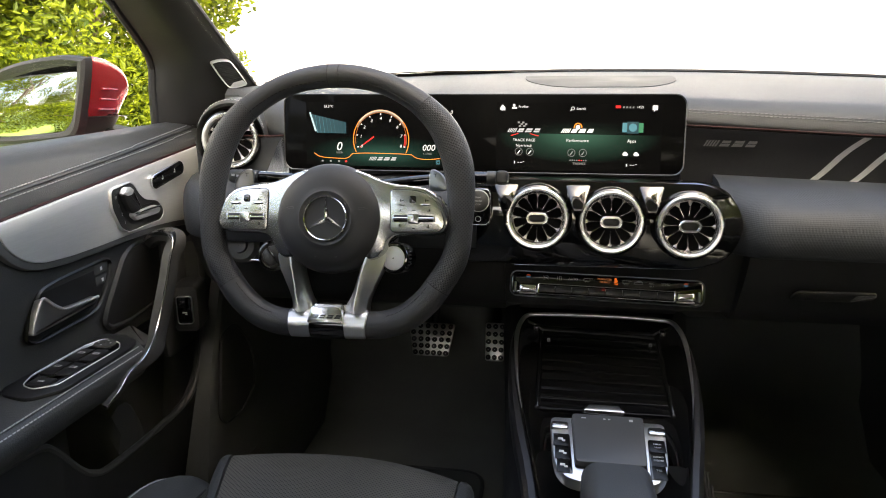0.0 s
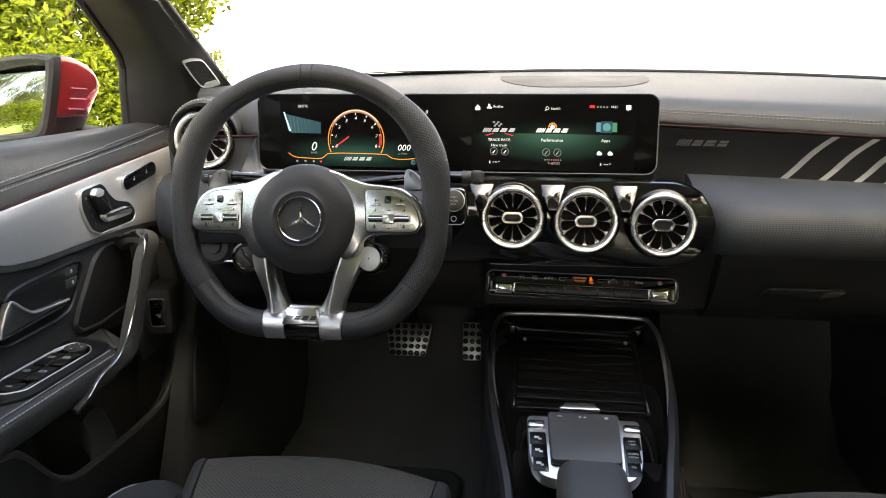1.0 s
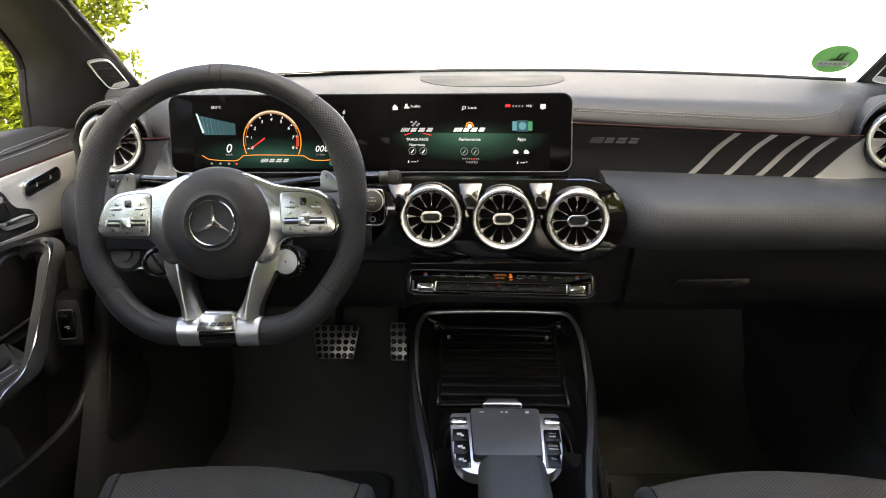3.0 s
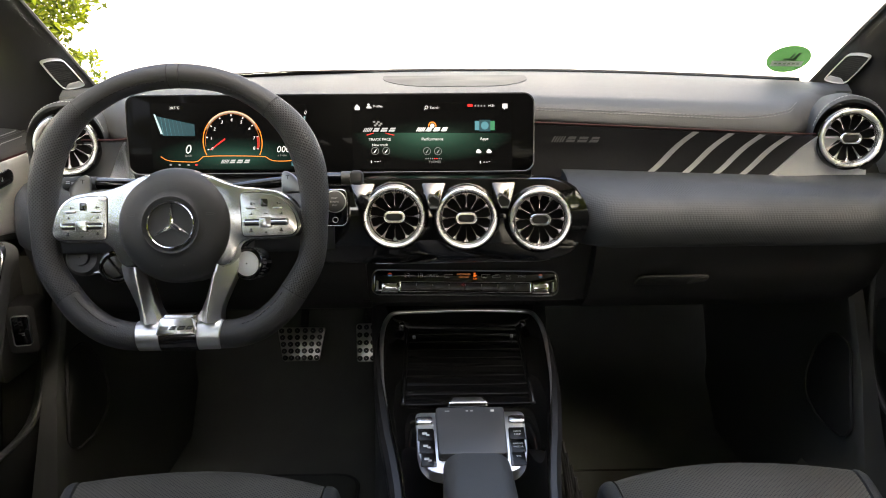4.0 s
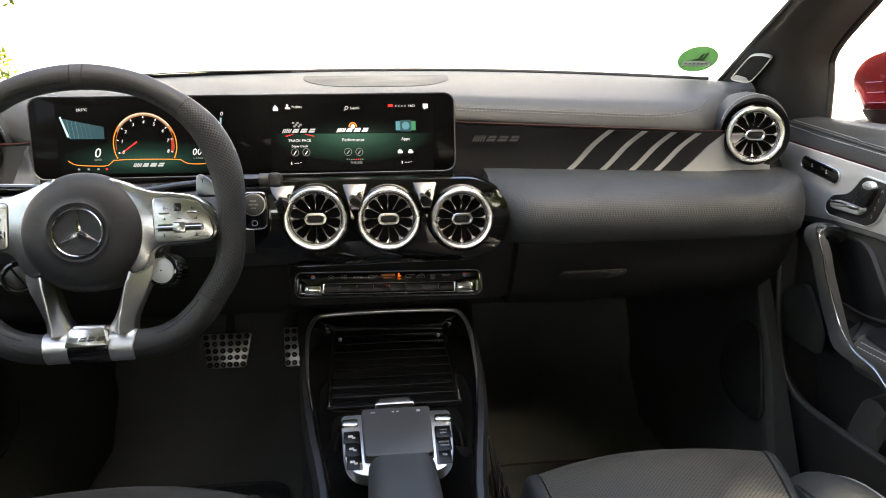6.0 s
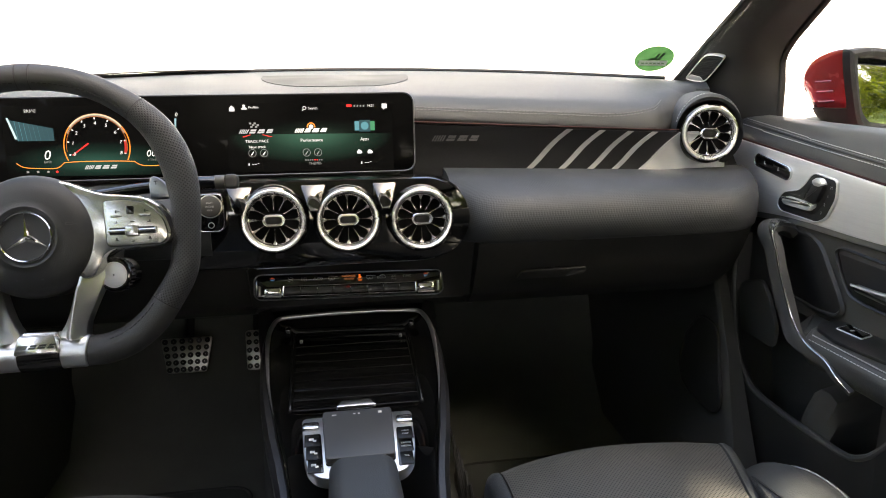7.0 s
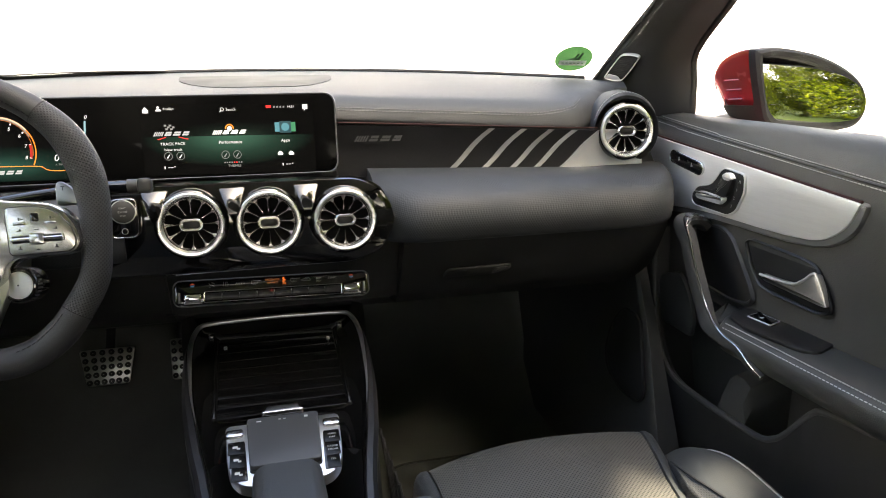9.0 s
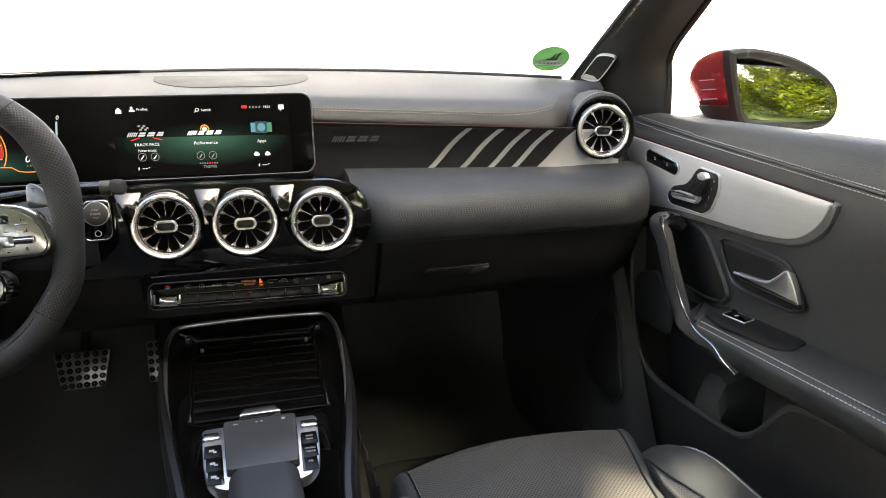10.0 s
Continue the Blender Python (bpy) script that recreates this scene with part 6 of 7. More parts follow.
def door(s):
    FLIP[0] = s < 0
    d = thing("door_1" if s > 0 else "door_2", "black leather car door with brushed trim and " + ("one window switch" if s > 0 else "four window switches"), "car door", "front doors", "structure")
    ys = [1.13, 1.04, 0.98, 0.9, 0.8, 0.7, 0.6, 0.5, 0.4, 0.25, 0.0, -0.30]

    def top(y):
        return 0.977 + (y - 1.016) * 0.0785 - 0.001

    rings = []
    for y in ys:
        t = top(y)
        f = max(0, (y - 0.85) / 0.2)
        rings.append([Vector((x, y, z)) for x, z in ((0.800, 1.000), (0.792, 1.012), (0.775, 1.016), (0.752, 1.010), (0.736, 0.992), (0.727, t + 0.012), (0.724, t), (0.7235, t - 0.03), (0.7235, min(0.90, t - 0.04)), (0.725, 0.86), (0.731, 0.82), (0.733, 0.78), (0.732, 0.71), (0.775, 0.67), (0.788, 0.60), (0.788, 0.42), (0.83, 0.40), (0.83, 0.99))])
    part("panel", skin(rings), LEATHER, d, "black leather door panel")
    # twin seams on the shoulder
    def shoulder(y, up):
        """A place on the rounded shoulder, so far above the trim."""
        t = top(y) + 0.012
        z = top(y) + up
        if z < 0.992:
            return Vector((0.727 + 0.009 * (z - t) / (0.992 - t) - 0.0026, y, z))
        return Vector((0.736 + (z - 0.992) * 0.89 - 0.0030, y, z + 0.0014))

    for up in (0.0205, 0.0300):
        part("seam_thread", stitches([shoulder(y, up) for y in [1.03 - 1.3 * k / 160 for k in range(161)]], 0.0065, 0.0044, 0.0008), STITCH, d, "pale seam thread", smooth=False)
    part("seam_fold", tube([shoulder(y, 0.0253) + Vector((0.0012, 0, 0)) for y in ys], 0.0020, 6), LEATHER, d)
    part("light_line", tube([Vector((0.7190, y, top(y) + 0.0010)) for y in [1.03 - 0.51 * k / 20 for k in range(21)]], 0.0022, 6), COPPER, d, "thin copper-red accent line")
    # brushed trim
    m = on_door(0.7205, 0, 0)
    tr = [(-1.035, top(1.035)), (-0.9, top(0.9)), (-0.7, top(0.7)), (-0.517, top(0.515)), (-0.522, 0.925), (-0.530, 0.908), (-0.545, 0.892), (-0.565, 0.8795), (-0.590, 0.8725), (-0.64, 0.8680), (-0.70, 0.8665), (-0.78, 0.8660), (-0.84, 0.8640), (-0.90, 0.8590), (-0.96, 0.852), (-1.035, 0.85)]
    tr = [(p.x, p.y) for p in rounded(tr, 0.010, 3)]
    fil = [(-1.035, top(1.035) - 0.02), (-0.7, top(0.7) - 0.004), (-0.509, top(0.509) + 0.001), (-0.513, 0.922), (-0.520, 0.902), (-0.537, 0.884), (-0.560, 0.870), (-0.590, 0.8620), (-0.64, 0.8570), (-0.70, 0.8555), (-0.78, 0.8550), (-0.84, 0.8530), (-0.90, 0.8480), (-0.96, 0.841), (-1.035, 0.84)]
    fil = [(p.x, p.y) for p in rounded(fil, 0.010, 3)]
    part("trim_border", plate(fil, on_door(0.7235, 0, 0), 0.0075, 0.0072), DARKBORDER, d, "soft border under the trim plate, caught light put in as grey")
    part("trim_plate", plate(tr, m, 0.007, 0.002), BRUSHED, d, "brushed aluminium trim plate")
    # memory keys and seat switch
    mp = on_door(0.7132, 0, 0)
    a, b = Vector((-0.937, 0.9475)), Vector((-0.842, 0.9335))
    ax = (b - a).normalized()
    cap = []
    for k in range(9):
        w = math.pi / 2 + math.pi * k / 8
        cap.append(a + ax * 0.009 + Vector((ax.x * math.cos(w) - ax.y * math.sin(w), ax.y * math.cos(w) + ax.x * math.sin(w))) * 0.0105)
    for k in range(9):
        w = -math.pi / 2 + math.pi * k / 8
        cap.append(b - ax * 0.009 + Vector((ax.x * math.cos(w) - ax.y * math.sin(w), ax.y * math.cos(w) + ax.x * math.sin(w))) * 0.0105)
    hp = part("heater_keys", plate(cap, mp, 0.004, 0.001), GLOSS, d, "black oval pad with two seat heater keys")
    part("pad_edge", frame_plate(inset(ccw(cap), -0.0012), inset(ccw(cap), 0.0004), mp, 0.0046), SATIN, hp)
    for f in (0.3, 0.7):
        p = a * (1 - f) + b * f
        part("key_mark", bars([(p.x, p.y - 0.001, 0.004, 0.0016), (p.x - 0.001, p.y + 0.002, 0.0014, 0.004)], mp @ Matrix.Translation((0, 0, 0.0041))), PRINT, hp, smooth=False)
    L = [(-0.863, 0.890), (-0.850, 0.905), (-0.816, 0.913), (-0.803, 0.923), (-0.791, 0.939), (-0.782, 0.945), (-0.733, 0.941), (-0.731, 0.915), (-0.747, 0.882), (-0.766, 0.872), (-0.780, 0.8725), (-0.852, 0.873), (-0.862, 0.880)]
    L = [(p.x, p.y) for p in rounded(L, 0.008, 4)]
    pod = part("seat_switch", plate(L, mp, 0.004, 0.0015), ISLAND, d, "black seat adjuster pad with chrome levers")
    part("pad_edge", frame_plate(inset(ccw(L), -0.0014), inset(ccw(L), 0.0006), mp, 0.0046), BRIGHT, pod)
    well = rounded([(-0.856, 0.894), (-0.842, 0.905), (-0.806, 0.9055), (-0.784, 0.941), (-0.762, 0.944), (-0.742, 0.933), (-0.757, 0.896), (-0.774, 0.8815), (-0.845, 0.8815)], 0.006, 4)
    part("lever_well", plate(well, mp, 0.0048, 0.0006), TOGGLE, pod, "gloss black well of the levers")
    up = rounded([(-0.778, 0.934), (-0.768, 0.940), (-0.757, 0.9395), (-0.749, 0.931), (-0.763, 0.903), (-0.772, 0.899), (-0.792, 0.9015)], 0.005)
    part("backrest_lever", plate(up, mp, 0.0125, 0.004), ISLAND, pod, "black upright lever with a bright tip")
    part("lever_tip", plate(rounded([(-0.777, 0.9355), (-0.768, 0.9410), (-0.757, 0.9405), (-0.7495, 0.9325), (-0.758, 0.9275), (-0.772, 0.9280)], 0.004), mp, 0.0135, 0.003), BRIGHT, pod)
    part("lever_edge", tube(spline([(0.7008, 0.788, 0.905), (0.7005, 0.781, 0.918), (0.7008, 0.7755, 0.930)], 8), 0.0012, 8), CHROME, pod)
    lo = rounded([(-0.8460, 0.8925), (-0.8400, 0.8990), (-0.8280, 0.9010), (-0.7900, 0.9000), (-0.7680, 0.9000), (-0.7680, 0.8950), (-0.7790, 0.8865), (-0.8390, 0.8860)], 0.004)
    part("cushion_lever", plate(lo, mp, 0.0125, 0.005), BRIGHT, pod, "satin silver cushion lever")
    part("lever_edge", tube(spline([(0.7008, 0.842, 0.8975), (0.7002, 0.815, 0.8990), (0.7004, 0.773, 0.8985)], 8), 0.0016, 8), CHROME, pod)
    for k, t in enumerate(("M", "1", "2", "3")):
        part("lettering", lettering(t, 0.0065, mp @ Matrix.Translation((-0.742 - 0.005 * k, 0.929 - 0.0135 * k, 0.004))), PRINT, pod, smooth=False)
    # armrest
    rings = []
    for y in (0.715, 0.705, 0.68, 0.62, 0.5, 0.35, 0.1, -0.28):
        z = 0.724 + (0.68 - y) * 0.026
        f = min(1.0, max(0.0, (0.735 - y) / 0.04))
        i = 0.735 - 0.087 * f
        rings.append([Vector((p.x, y, p.y)) for p in spline([(0.738, z + 0.004, 0), (0.70, z + 0.004, 0), (i + 0.014, z + 0.002, 0), (i + 0.003, z - 0.006, 0), (i, z - 0.016, 0), (i + 0.004, z - 0.032, 0), (i + 0.025, z - 0.050, 0), (0.738, z - 0.062, 0)], 18)])
    part("armrest", skin(rings), LEATHER, d, "padded leather armrest with twin seams")
    for o in (0.0, 0.0075):
        part("seam_thread", stitches([Vector((0.6545 - 0.6 * o + 0.003, y, 0.7215 + (0.68 - y) * 0.026 - o * 0.9 + 0.0052)) for y in [0.675 - 0.95 * k / 90 for k in range(91)]], 0.0064, 0.0046, 0.0010), STITCH, d, "pale seam thread", smooth=False)
    # switch island on the armrest
    isl = Matrix.Translation((0, 0.68, 0.7275)) @ Matrix.Rotation(radians(-1.49), 4, "X") @ Matrix.Translation((0, -0.68, 0))
    if s > 0:
        q = rounded([(0.679, 0.690), (0.704, 0.711), (0.731, 0.705), (0.735, 0.64), (0.736, 0.552), (0.694, 0.533), (0.680, 0.545), (0.668, 0.637)], 0.010)
        io = part("switch_island", plate(inset(ccw(q), -0.0045), isl, 0.0045, 0.002), ISLAND, d, "dark switch island")
        w = [(0.697, 0.679), (0.724, 0.687), (0.727, 0.641), (0.701, 0.632)]
        part("switch_frame", frame_plate(rounded(w, 0.003), inset(ccw(rounded(w, 0.003)), 0.0018), isl, 0.0065), BRIGHT, io)
        part("window_switch", plate(inset(ccw(rounded(w, 0.003)), 0.0020), isl, 0.0075, 0.002), GLOSS, io, "black window switch")
        part("switch_mark", bars([(0.709, 0.660, 0.006, 0.004)], isl @ Matrix.Translation((0, 0, 0.0076))), PRINT, io, smooth=False)
    else:
        q = rounded([(0.672, 0.690), (0.728, 0.702), (0.735, 0.66), (0.735, 0.53), (0.725, 0.500), (0.684, 0.490), (0.662, 0.52), (0.662, 0.66)], 0.012)
        io = part("switch_island", plate(inset(ccw(q), -0.0045), isl, 0.0045, 0.002), ISLAND, d, "dark switch island")
        w = rounded([(0.684, 0.674), (0.716, 0.684), (0.726, 0.655), (0.726, 0.550), (0.716, 0.520), (0.694, 0.510), (0.672, 0.525), (0.670, 0.652)], 0.008)
        part("switch_frame", frame_plate(w, inset(ccw(w), 0.0016), isl, 0.0060), BRIGHT, io, "thin chrome switch frame")
        part("switch_bed", plate(inset(ccw(w), 0.0014), isl, 0.0052, 0.001), GLOSS, io)
        for y in (0.620, 0.573):
            for x in (0.687, 0.709):
                part("window_switch", box(isl @ Matrix.Translation((x, y, 0.004)), 0.0195, 0.040, 0.0030, 0.001), ISLAND, io, "black window switch")
                part("switch_mark", bars([(x, y + 0.006, 0.008, 0.0016), (x, y + 0.002, 0.009, 0.0016), (x - 0.004, y + 0.004, 0.0014, 0.005), (x + 0.004, y + 0.004, 0.0014, 0.005)], isl @ Matrix.Translation((0, 0, 0.0071))), PRINT, io, smooth=False)
        part("child_lock", box(isl @ Matrix.Translation((0.697, 0.530, 0.004)), 0.028, 0.024, 0.0030, 0.001), ISLAND, io)
        part("switch_mark", bars([(0.697, 0.530, 0.008, 0.003)], isl @ Matrix.Translation((0, 0, 0.0071))), PRINT, io, smooth=False)
        part("mirror_pad", lathe([(0.0150, 0.005), (0.0145, 0.0075), (0.001, 0.008)], isl @ Matrix.Translation((0.700, 0.662, 0)), 24), PLASTIC, io)
        part("mirror_mark", bars([(0.700, 0.671, 0.002, 0.002), (0.700, 0.653, 0.002, 0.002), (0.691, 0.662, 0.002, 0.002), (0.709, 0.662, 0.002, 0.002)], isl @ Matrix.Translation((0, 0, 0.0078))), PRINT, io, smooth=False)
    # pull handle and its cup
    pull = spline([(0.728, 0.824, 0.842), (0.712, 0.817, 0.856), (0.690, 0.809, 0.8635), (0.668, 0.800, 0.8625), (0.656, 0.791, 0.851), (0.655, 0.775, 0.826), (0.655, 0.763, 0.801), (0.655, 0.743, 0.769), (0.652, 0.717, 0.740), (0.645, 0.684, 0.723), (0.643, 0.659, 0.7145), (0.643, 0.627, 0.709), (0.644, 0.601, 0.694), (0.649, 0.580, 0.682)], 56)
    body, edge = [], []
    for i, p in enumerate(pull):
        f = i / 56
        t = (pull[min(i + 1, 56)] - pull[max(i - 1, 0)]).normalized()
        v = Vector((0, 1, 0)) - t * t.y
        v.normalize()
        o = -t.cross(v)
        w = 0.034 - 0.022 * min(1.0, max(0.0, (f - 0.55) / 0.3))
        th = 0.018 - 0.010 * min(1.0, max(0.0, (f - 0.6) / 0.3))
        body.append([p + v * (w * a_) + o * (-th * b_) for a_, b_ in ((0, 0.12), (0.08, 0.02), (0.3, 0), (0.7, 0.02), (0.92, 0.12), (1, 0.4), (0.95, 0.85), (0.75, 1), (0.2, 1), (0.02, 0.8))])
        q = min(1.0, max(0.0, (f - 0.17) / 0.15))
        ws = (0.022 * min(1.0, 0.3 + f / 0.14)) * (1 - q) + 0.0030 * q - 0.0018 * min(1.0, max(0.0, (f - 0.62) / 0.12))
        g = min(1.0, ws / 0.008)
        edge.append([p + v * (ws * a_) + o * b_ for a_, b_ in ((-0.0004 / ws, -ws * 0.30), (-0.0006 / ws, -0.0005), (0.05, 0.0016 * g), (0.5, 0.0022 * g), (0.93, 0.0012 * g), (1.0, -0.003 * g))])
    ph = part("pull_handle", skin(body), PLASTIC, d, "broad dark curved pull handle")
    part("handle_edge", skin(edge), SATIN, ph, "satin silver edge, broad at the bend and thin below")
    cup = rounded([(-0.870, 0.842), (-0.795, 0.846), (-0.768, 0.832), (-0.742, 0.800), (-0.716, 0.768), (-0.704, 0.748), (-0.716, 0.734), (-0.76, 0.728), (-0.87, 0.735)], 0.014)
    part("grip_rim", frame_plate(inset(ccw(cup), -0.003), inset(ccw(cup), 0.008), on_door(0.729, 0, 0), 0.0045, 0.0043), POCKET, d, "rolled dark rim of the grip recess")
    # no hollow is cut: the shade inside the grip is this plate's dark colour
    part("grip_shade", plate(cup, on_door(0.731, 0, 0), 0.0045, 0.001), ISLAND, d, "flat dark plate holding the shade of the grip recess")
    part("grip_floor", plate(rounded([(0.660, 0.722), (0.733, 0.775), (0.735, 0.702), (0.660, 0.694)], 0.010), Matrix.Translation((0, 0, 0.708)), 0.014, 0.006), LEATHER, d, "ledge at the foot of the grip recess")
    part("pocket_panel", plate(rounded([(-0.958, 0.700), (-0.945, 0.723), (-0.89, 0.742), (-0.862, 0.715), (-0.836, 0.670), (-0.84, 0.632), (-0.944, 0.632)], 0.014), on_door(0.722, 0, 0), 0.008, 0.004), LEATHER, d, "lighter padded inner wall of the map pocket")
    # inner release handle
    m = on_door(0.7325, 0, 0)
    rec = rounded([(-0.736, 0.834), (-0.722, 0.8400), (-0.621, 0.838), (-0.588, 0.834), (-0.560, 0.799), (-0.552, 0.780), (-0.572, 0.7715), (-0.672, 0.7720), (-0.698, 0.777), (-0.718, 0.800)], 0.010)
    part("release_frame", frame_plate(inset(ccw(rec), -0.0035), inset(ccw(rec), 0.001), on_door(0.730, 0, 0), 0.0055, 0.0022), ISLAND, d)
    # flat too, with the shade behind the lever put into its colour
    part("release_shade", plate(inset(ccw(rec), 0.001), m, 0.003, 0.001), ISLAND, d, "flat dark plate holding the shade of the release recess")
    lev = rounded([(-0.684, 0.7975), (-0.650, 0.7985), (-0.614, 0.8020), (-0.598, 0.8120), (-0.584, 0.8265), (-0.576, 0.8265), (-0.562, 0.8060), (-0.5535, 0.7880), (-0.560, 0.7845), (-0.592, 0.7850), (-0.676, 0.7870), (-0.686, 0.7920)], 0.005)
    part("release_lever", plate(lev, on_door(0.727, 0, 0), 0.010, 0.005), LEVERM, d, "satin silver door release lever")
    part("lever_edge", tube(spline([(0.7170, 0.685, 0.7965), (0.7165, 0.650, 0.7985), (0.7160, 0.616, 0.8020), (0.7165, 0.598, 0.8125), (0.7170, 0.583, 0.8262), (0.7172, 0.575, 0.8255), (0.7175, 0.5605, 0.8040), (0.7180, 0.5535, 0.7885)], 30), lambda f: 0.0022 - 0.0010 * max(0.0, (f - 0.5) * 2), 8), BRIGHT, d, "bright upper edge of the release lever")
    if s < 0:
        for z in (0.829, 0.812):
            part("lock_key", box(m @ Matrix.Translation((-0.715, z, 0.0)), 0.030, 0.014, 0.004, 0.001), PLASTIC, d)
            part("key_mark", bars([(-0.715, z, 0.004, 0.005)], m @ Matrix.Translation((0, 0, 0.0041))), PRINT, d, smooth=False)
    # map pocket
    lip = spline([(0.702, 0.958, 0.80), (0.701, 0.953, 0.723), (0.700, 0.940, 0.659), (0.699, 0.918, 0.600), (0.699, 0.893, 0.565), (0.698, 0.852, 0.547), (0.697, 0.773, 0.545), (0.697, 0.68, 0.549), (0.697, 0.626, 0.554), (0.698, 0.596, 0.568), (0.698, 0.575, 0.588), (0.699, 0.538, 0.636), (0.700, 0.514, 0.652), (0.701, 0.448, 0.660), (0.702, 0.376, 0.667), (0.703, 0.0, 0.672), (0.704, -0.29, 0.672)], 90)
    rings = []
    for p in lip:
        rings.append([p + Vector((0.018, 0, -0.004)), p + Vector((0.010, 0, 0.003)), p + Vector((0.003, 0, 0.002)), p + Vector((0.0, 0, -0.006)), Vector((p.x + 0.004, p.y, 0.5 * p.z + 0.21)), Vector((0.71, p.y, 0.405)), Vector((0.785, p.y, 0.405)), Vector((0.785, p.y, 0.43)), Vector((p.x + 0.022, p.y, 0.44))])
    part("map_pocket", skin(rings), POCKET, d, "dark plastic map pocket wall")
    part("pocket_lip", tube([p + Vector((0.003, 0, 0.001)) for p in lip], 0.0052, 8), LIPM, d, "rounded lip of the map pocket, highlight put into its lighter colour")
    part("front_panel", skin([[Vector((0.7015, y, z)) for y, z in ((1.03, 0.84), (0.955, 0.81), (0.945, 0.60), (0.90, 0.42), (1.03, 0.42))], [Vector((0.79, y, z)) for y, z in ((1.03, 0.84), (0.955, 0.81), (0.945, 0.60), (0.90, 0.42), (1.03, 0.42))]]), PLASTIC, d)
    part("bottle_holder", skin([[Vector((x, y, z)) for x, z in ((0.789, 0.50), (0.704, 0.50), (0.706, 0.585 + h_), (0.718, 0.612 + h_), (0.789, 0.63 + h_))] for y, h_ in ((0.735, -0.03), (0.728, -0.008), (0.715, 0.004), (0.695, 0.006), (0.678, -0.002), (0.668, -0.03))]), PLASTIC, d, "moulded bottle rest in the pocket")
    # boot release key ahead of the driver's door
    FLIP[0] = False
    return d


door(1)
door(-1)
bk = thing("side_switch", "small framed black switch on the side panel", "switch")
m = plane_at((-0.682, 0.851, 0.7195), (1, 0.22, 0), (0, 0, 1))
part("base", plate(rrect(0.044, 0.080, 0.010), m @ Matrix.Translation((0, 0, -0.055)), 0.056, 0.006), GLOVE, bk, "moulded base under the switch")
part("frame", frame_plate(rrect(0.026, 0.049, 0.005), rrect(0.0235, 0.0465, 0.004), m, 0.006), DARKSILVER, bk)
part("key", plate(rrect(0.0235, 0.0465, 0.004), m, 0.004, 0.001), GLOSS, bk)
part("key_mark", bars([(0, -0.004, 0.008, 0.002), (0.002, -0.007, 0.004, 0.002)], m @ Matrix.Translation((0, 0, 0.0041))), PRINT, bk, smooth=False)

# ---- door mirrors ----


def door_mirror(s):
    FLIP[0] = s < 0
    d = thing("door_mirror", "red car door mirror with grey surround", "car mirror", "door mirrors")
    c = Vector((1.045, 0.985, 1.055))
    m = plane_at(c, (1, 0.16, 0), (0, 0.05, 1))
    gl = [Vector((p.x, p.y)) for p in spline([(-0.146, 0.0590, 0), (-0.130, 0.0625, 0), (-0.089, 0.0615, 0), (0.004, 0.0455, 0), (0.089, 0.0165, 0), (0.121, -0.009, 0), (0.1285, -0.033, 0), (0.115, -0.0545, 0), (0.082, -0.0635, 0), (0.017, -0.0640, 0), (-0.078, -0.0585, 0), (-0.109, -0.0485, 0), (-0.130, -0.018, 0)], 78, True)]
    big = [Vector((p.x, p.y)) for p in spline([(-0.164, 0.0640, 0), (-0.152, 0.0735, 0), (-0.100, 0.0765, 0), (-0.008, 0.0650, 0), (0.075, 0.0385, 0), (0.126, 0.008, 0), (0.1465, -0.027, 0), (0.138, -0.059, 0), (0.106, -0.0770, 0), (0.041, -0.0795, 0), (-0.086, -0.0690, 0), (-0.126, -0.0580, 0), (-0.144, -0.018, 0)], 78, True)]
    gl, big = ccw(gl), ccw(big)
    big2 = inset(big, -0.003)
    rings = [[m @ Vector((p.x, p.y, -0.004)) for p in inset(gl, 0.003)], [m @ Vector((p.x, p.y, 0.004)) for p in gl], [m @ Vector((p.x, p.y, 0.007)) for p in inset(big, 0.006)], [m @ Vector((p.x, p.y, 0.003)) for p in big], [m @ Vector((p.x, p.y, -0.012)) for p in big2]]
    part("surround", skin(rings, caps=False), GREYPLASTIC, d, "grey plastic mirror surround")
    tilt = m @ Matrix.Rotation(radians(-8.0), 4, "Y") @ Matrix.Rotation(radians(-3.5), 4, "X")
    part("mirror_glass", plate(gl, tilt @ Matrix.Translation((0, 0, -0.006)), 0.003, 0.0006), MIRROR, d, "silvered mirror glass")
    red, grey = [], []
    for k in range(15):
        th = radians(88.0 * k / 14)
        z, sy, sx = -0.010 - 0.100 * math.sin(th), math.cos(th) ** 0.85, 1 - 0.16 * (1 - math.cos(th)) ** 2
        red.append([m @ Vector((p.x * sx, max(p.y * sy, -0.026), z)) for p in big2])
        grey.append([m @ Vector((p.x * sx * 0.99, min(-0.026, p.y * (0.4 + 0.6 * sy)), z)) for p in big2])
    part("shell", skin(red, caps=False), RED, d, "glossy red mirror shell")
    part("lower_shell", skin(grey, caps=False), GREYPLASTIC, d, "grey lower shell")
    for k in range(3):
        part("shell_rib", tube([m @ Vector((-0.1600 + 0.0055 * k, 0.022 - 0.018 * k, -0.034)), m @ Vector((-0.1580 + 0.0055 * k, 0.021 - 0.018 * k, -0.072))], 0.0018, 6), RED, d, "fine rib on the shell")
    part("foot", skin([[Vector((x, y, z)) for y, z in ((1.00, 0.970), (1.10, 0.970), (1.09, 0.994 + h_), (1.03, 0.996 + h_))] for x, h_ in ((0.80, -0.004), (0.87, 0.0), (0.92, 0.010), (0.99, 0.014))]), GREYPLASTIC, d)
    FLIP[0] = False


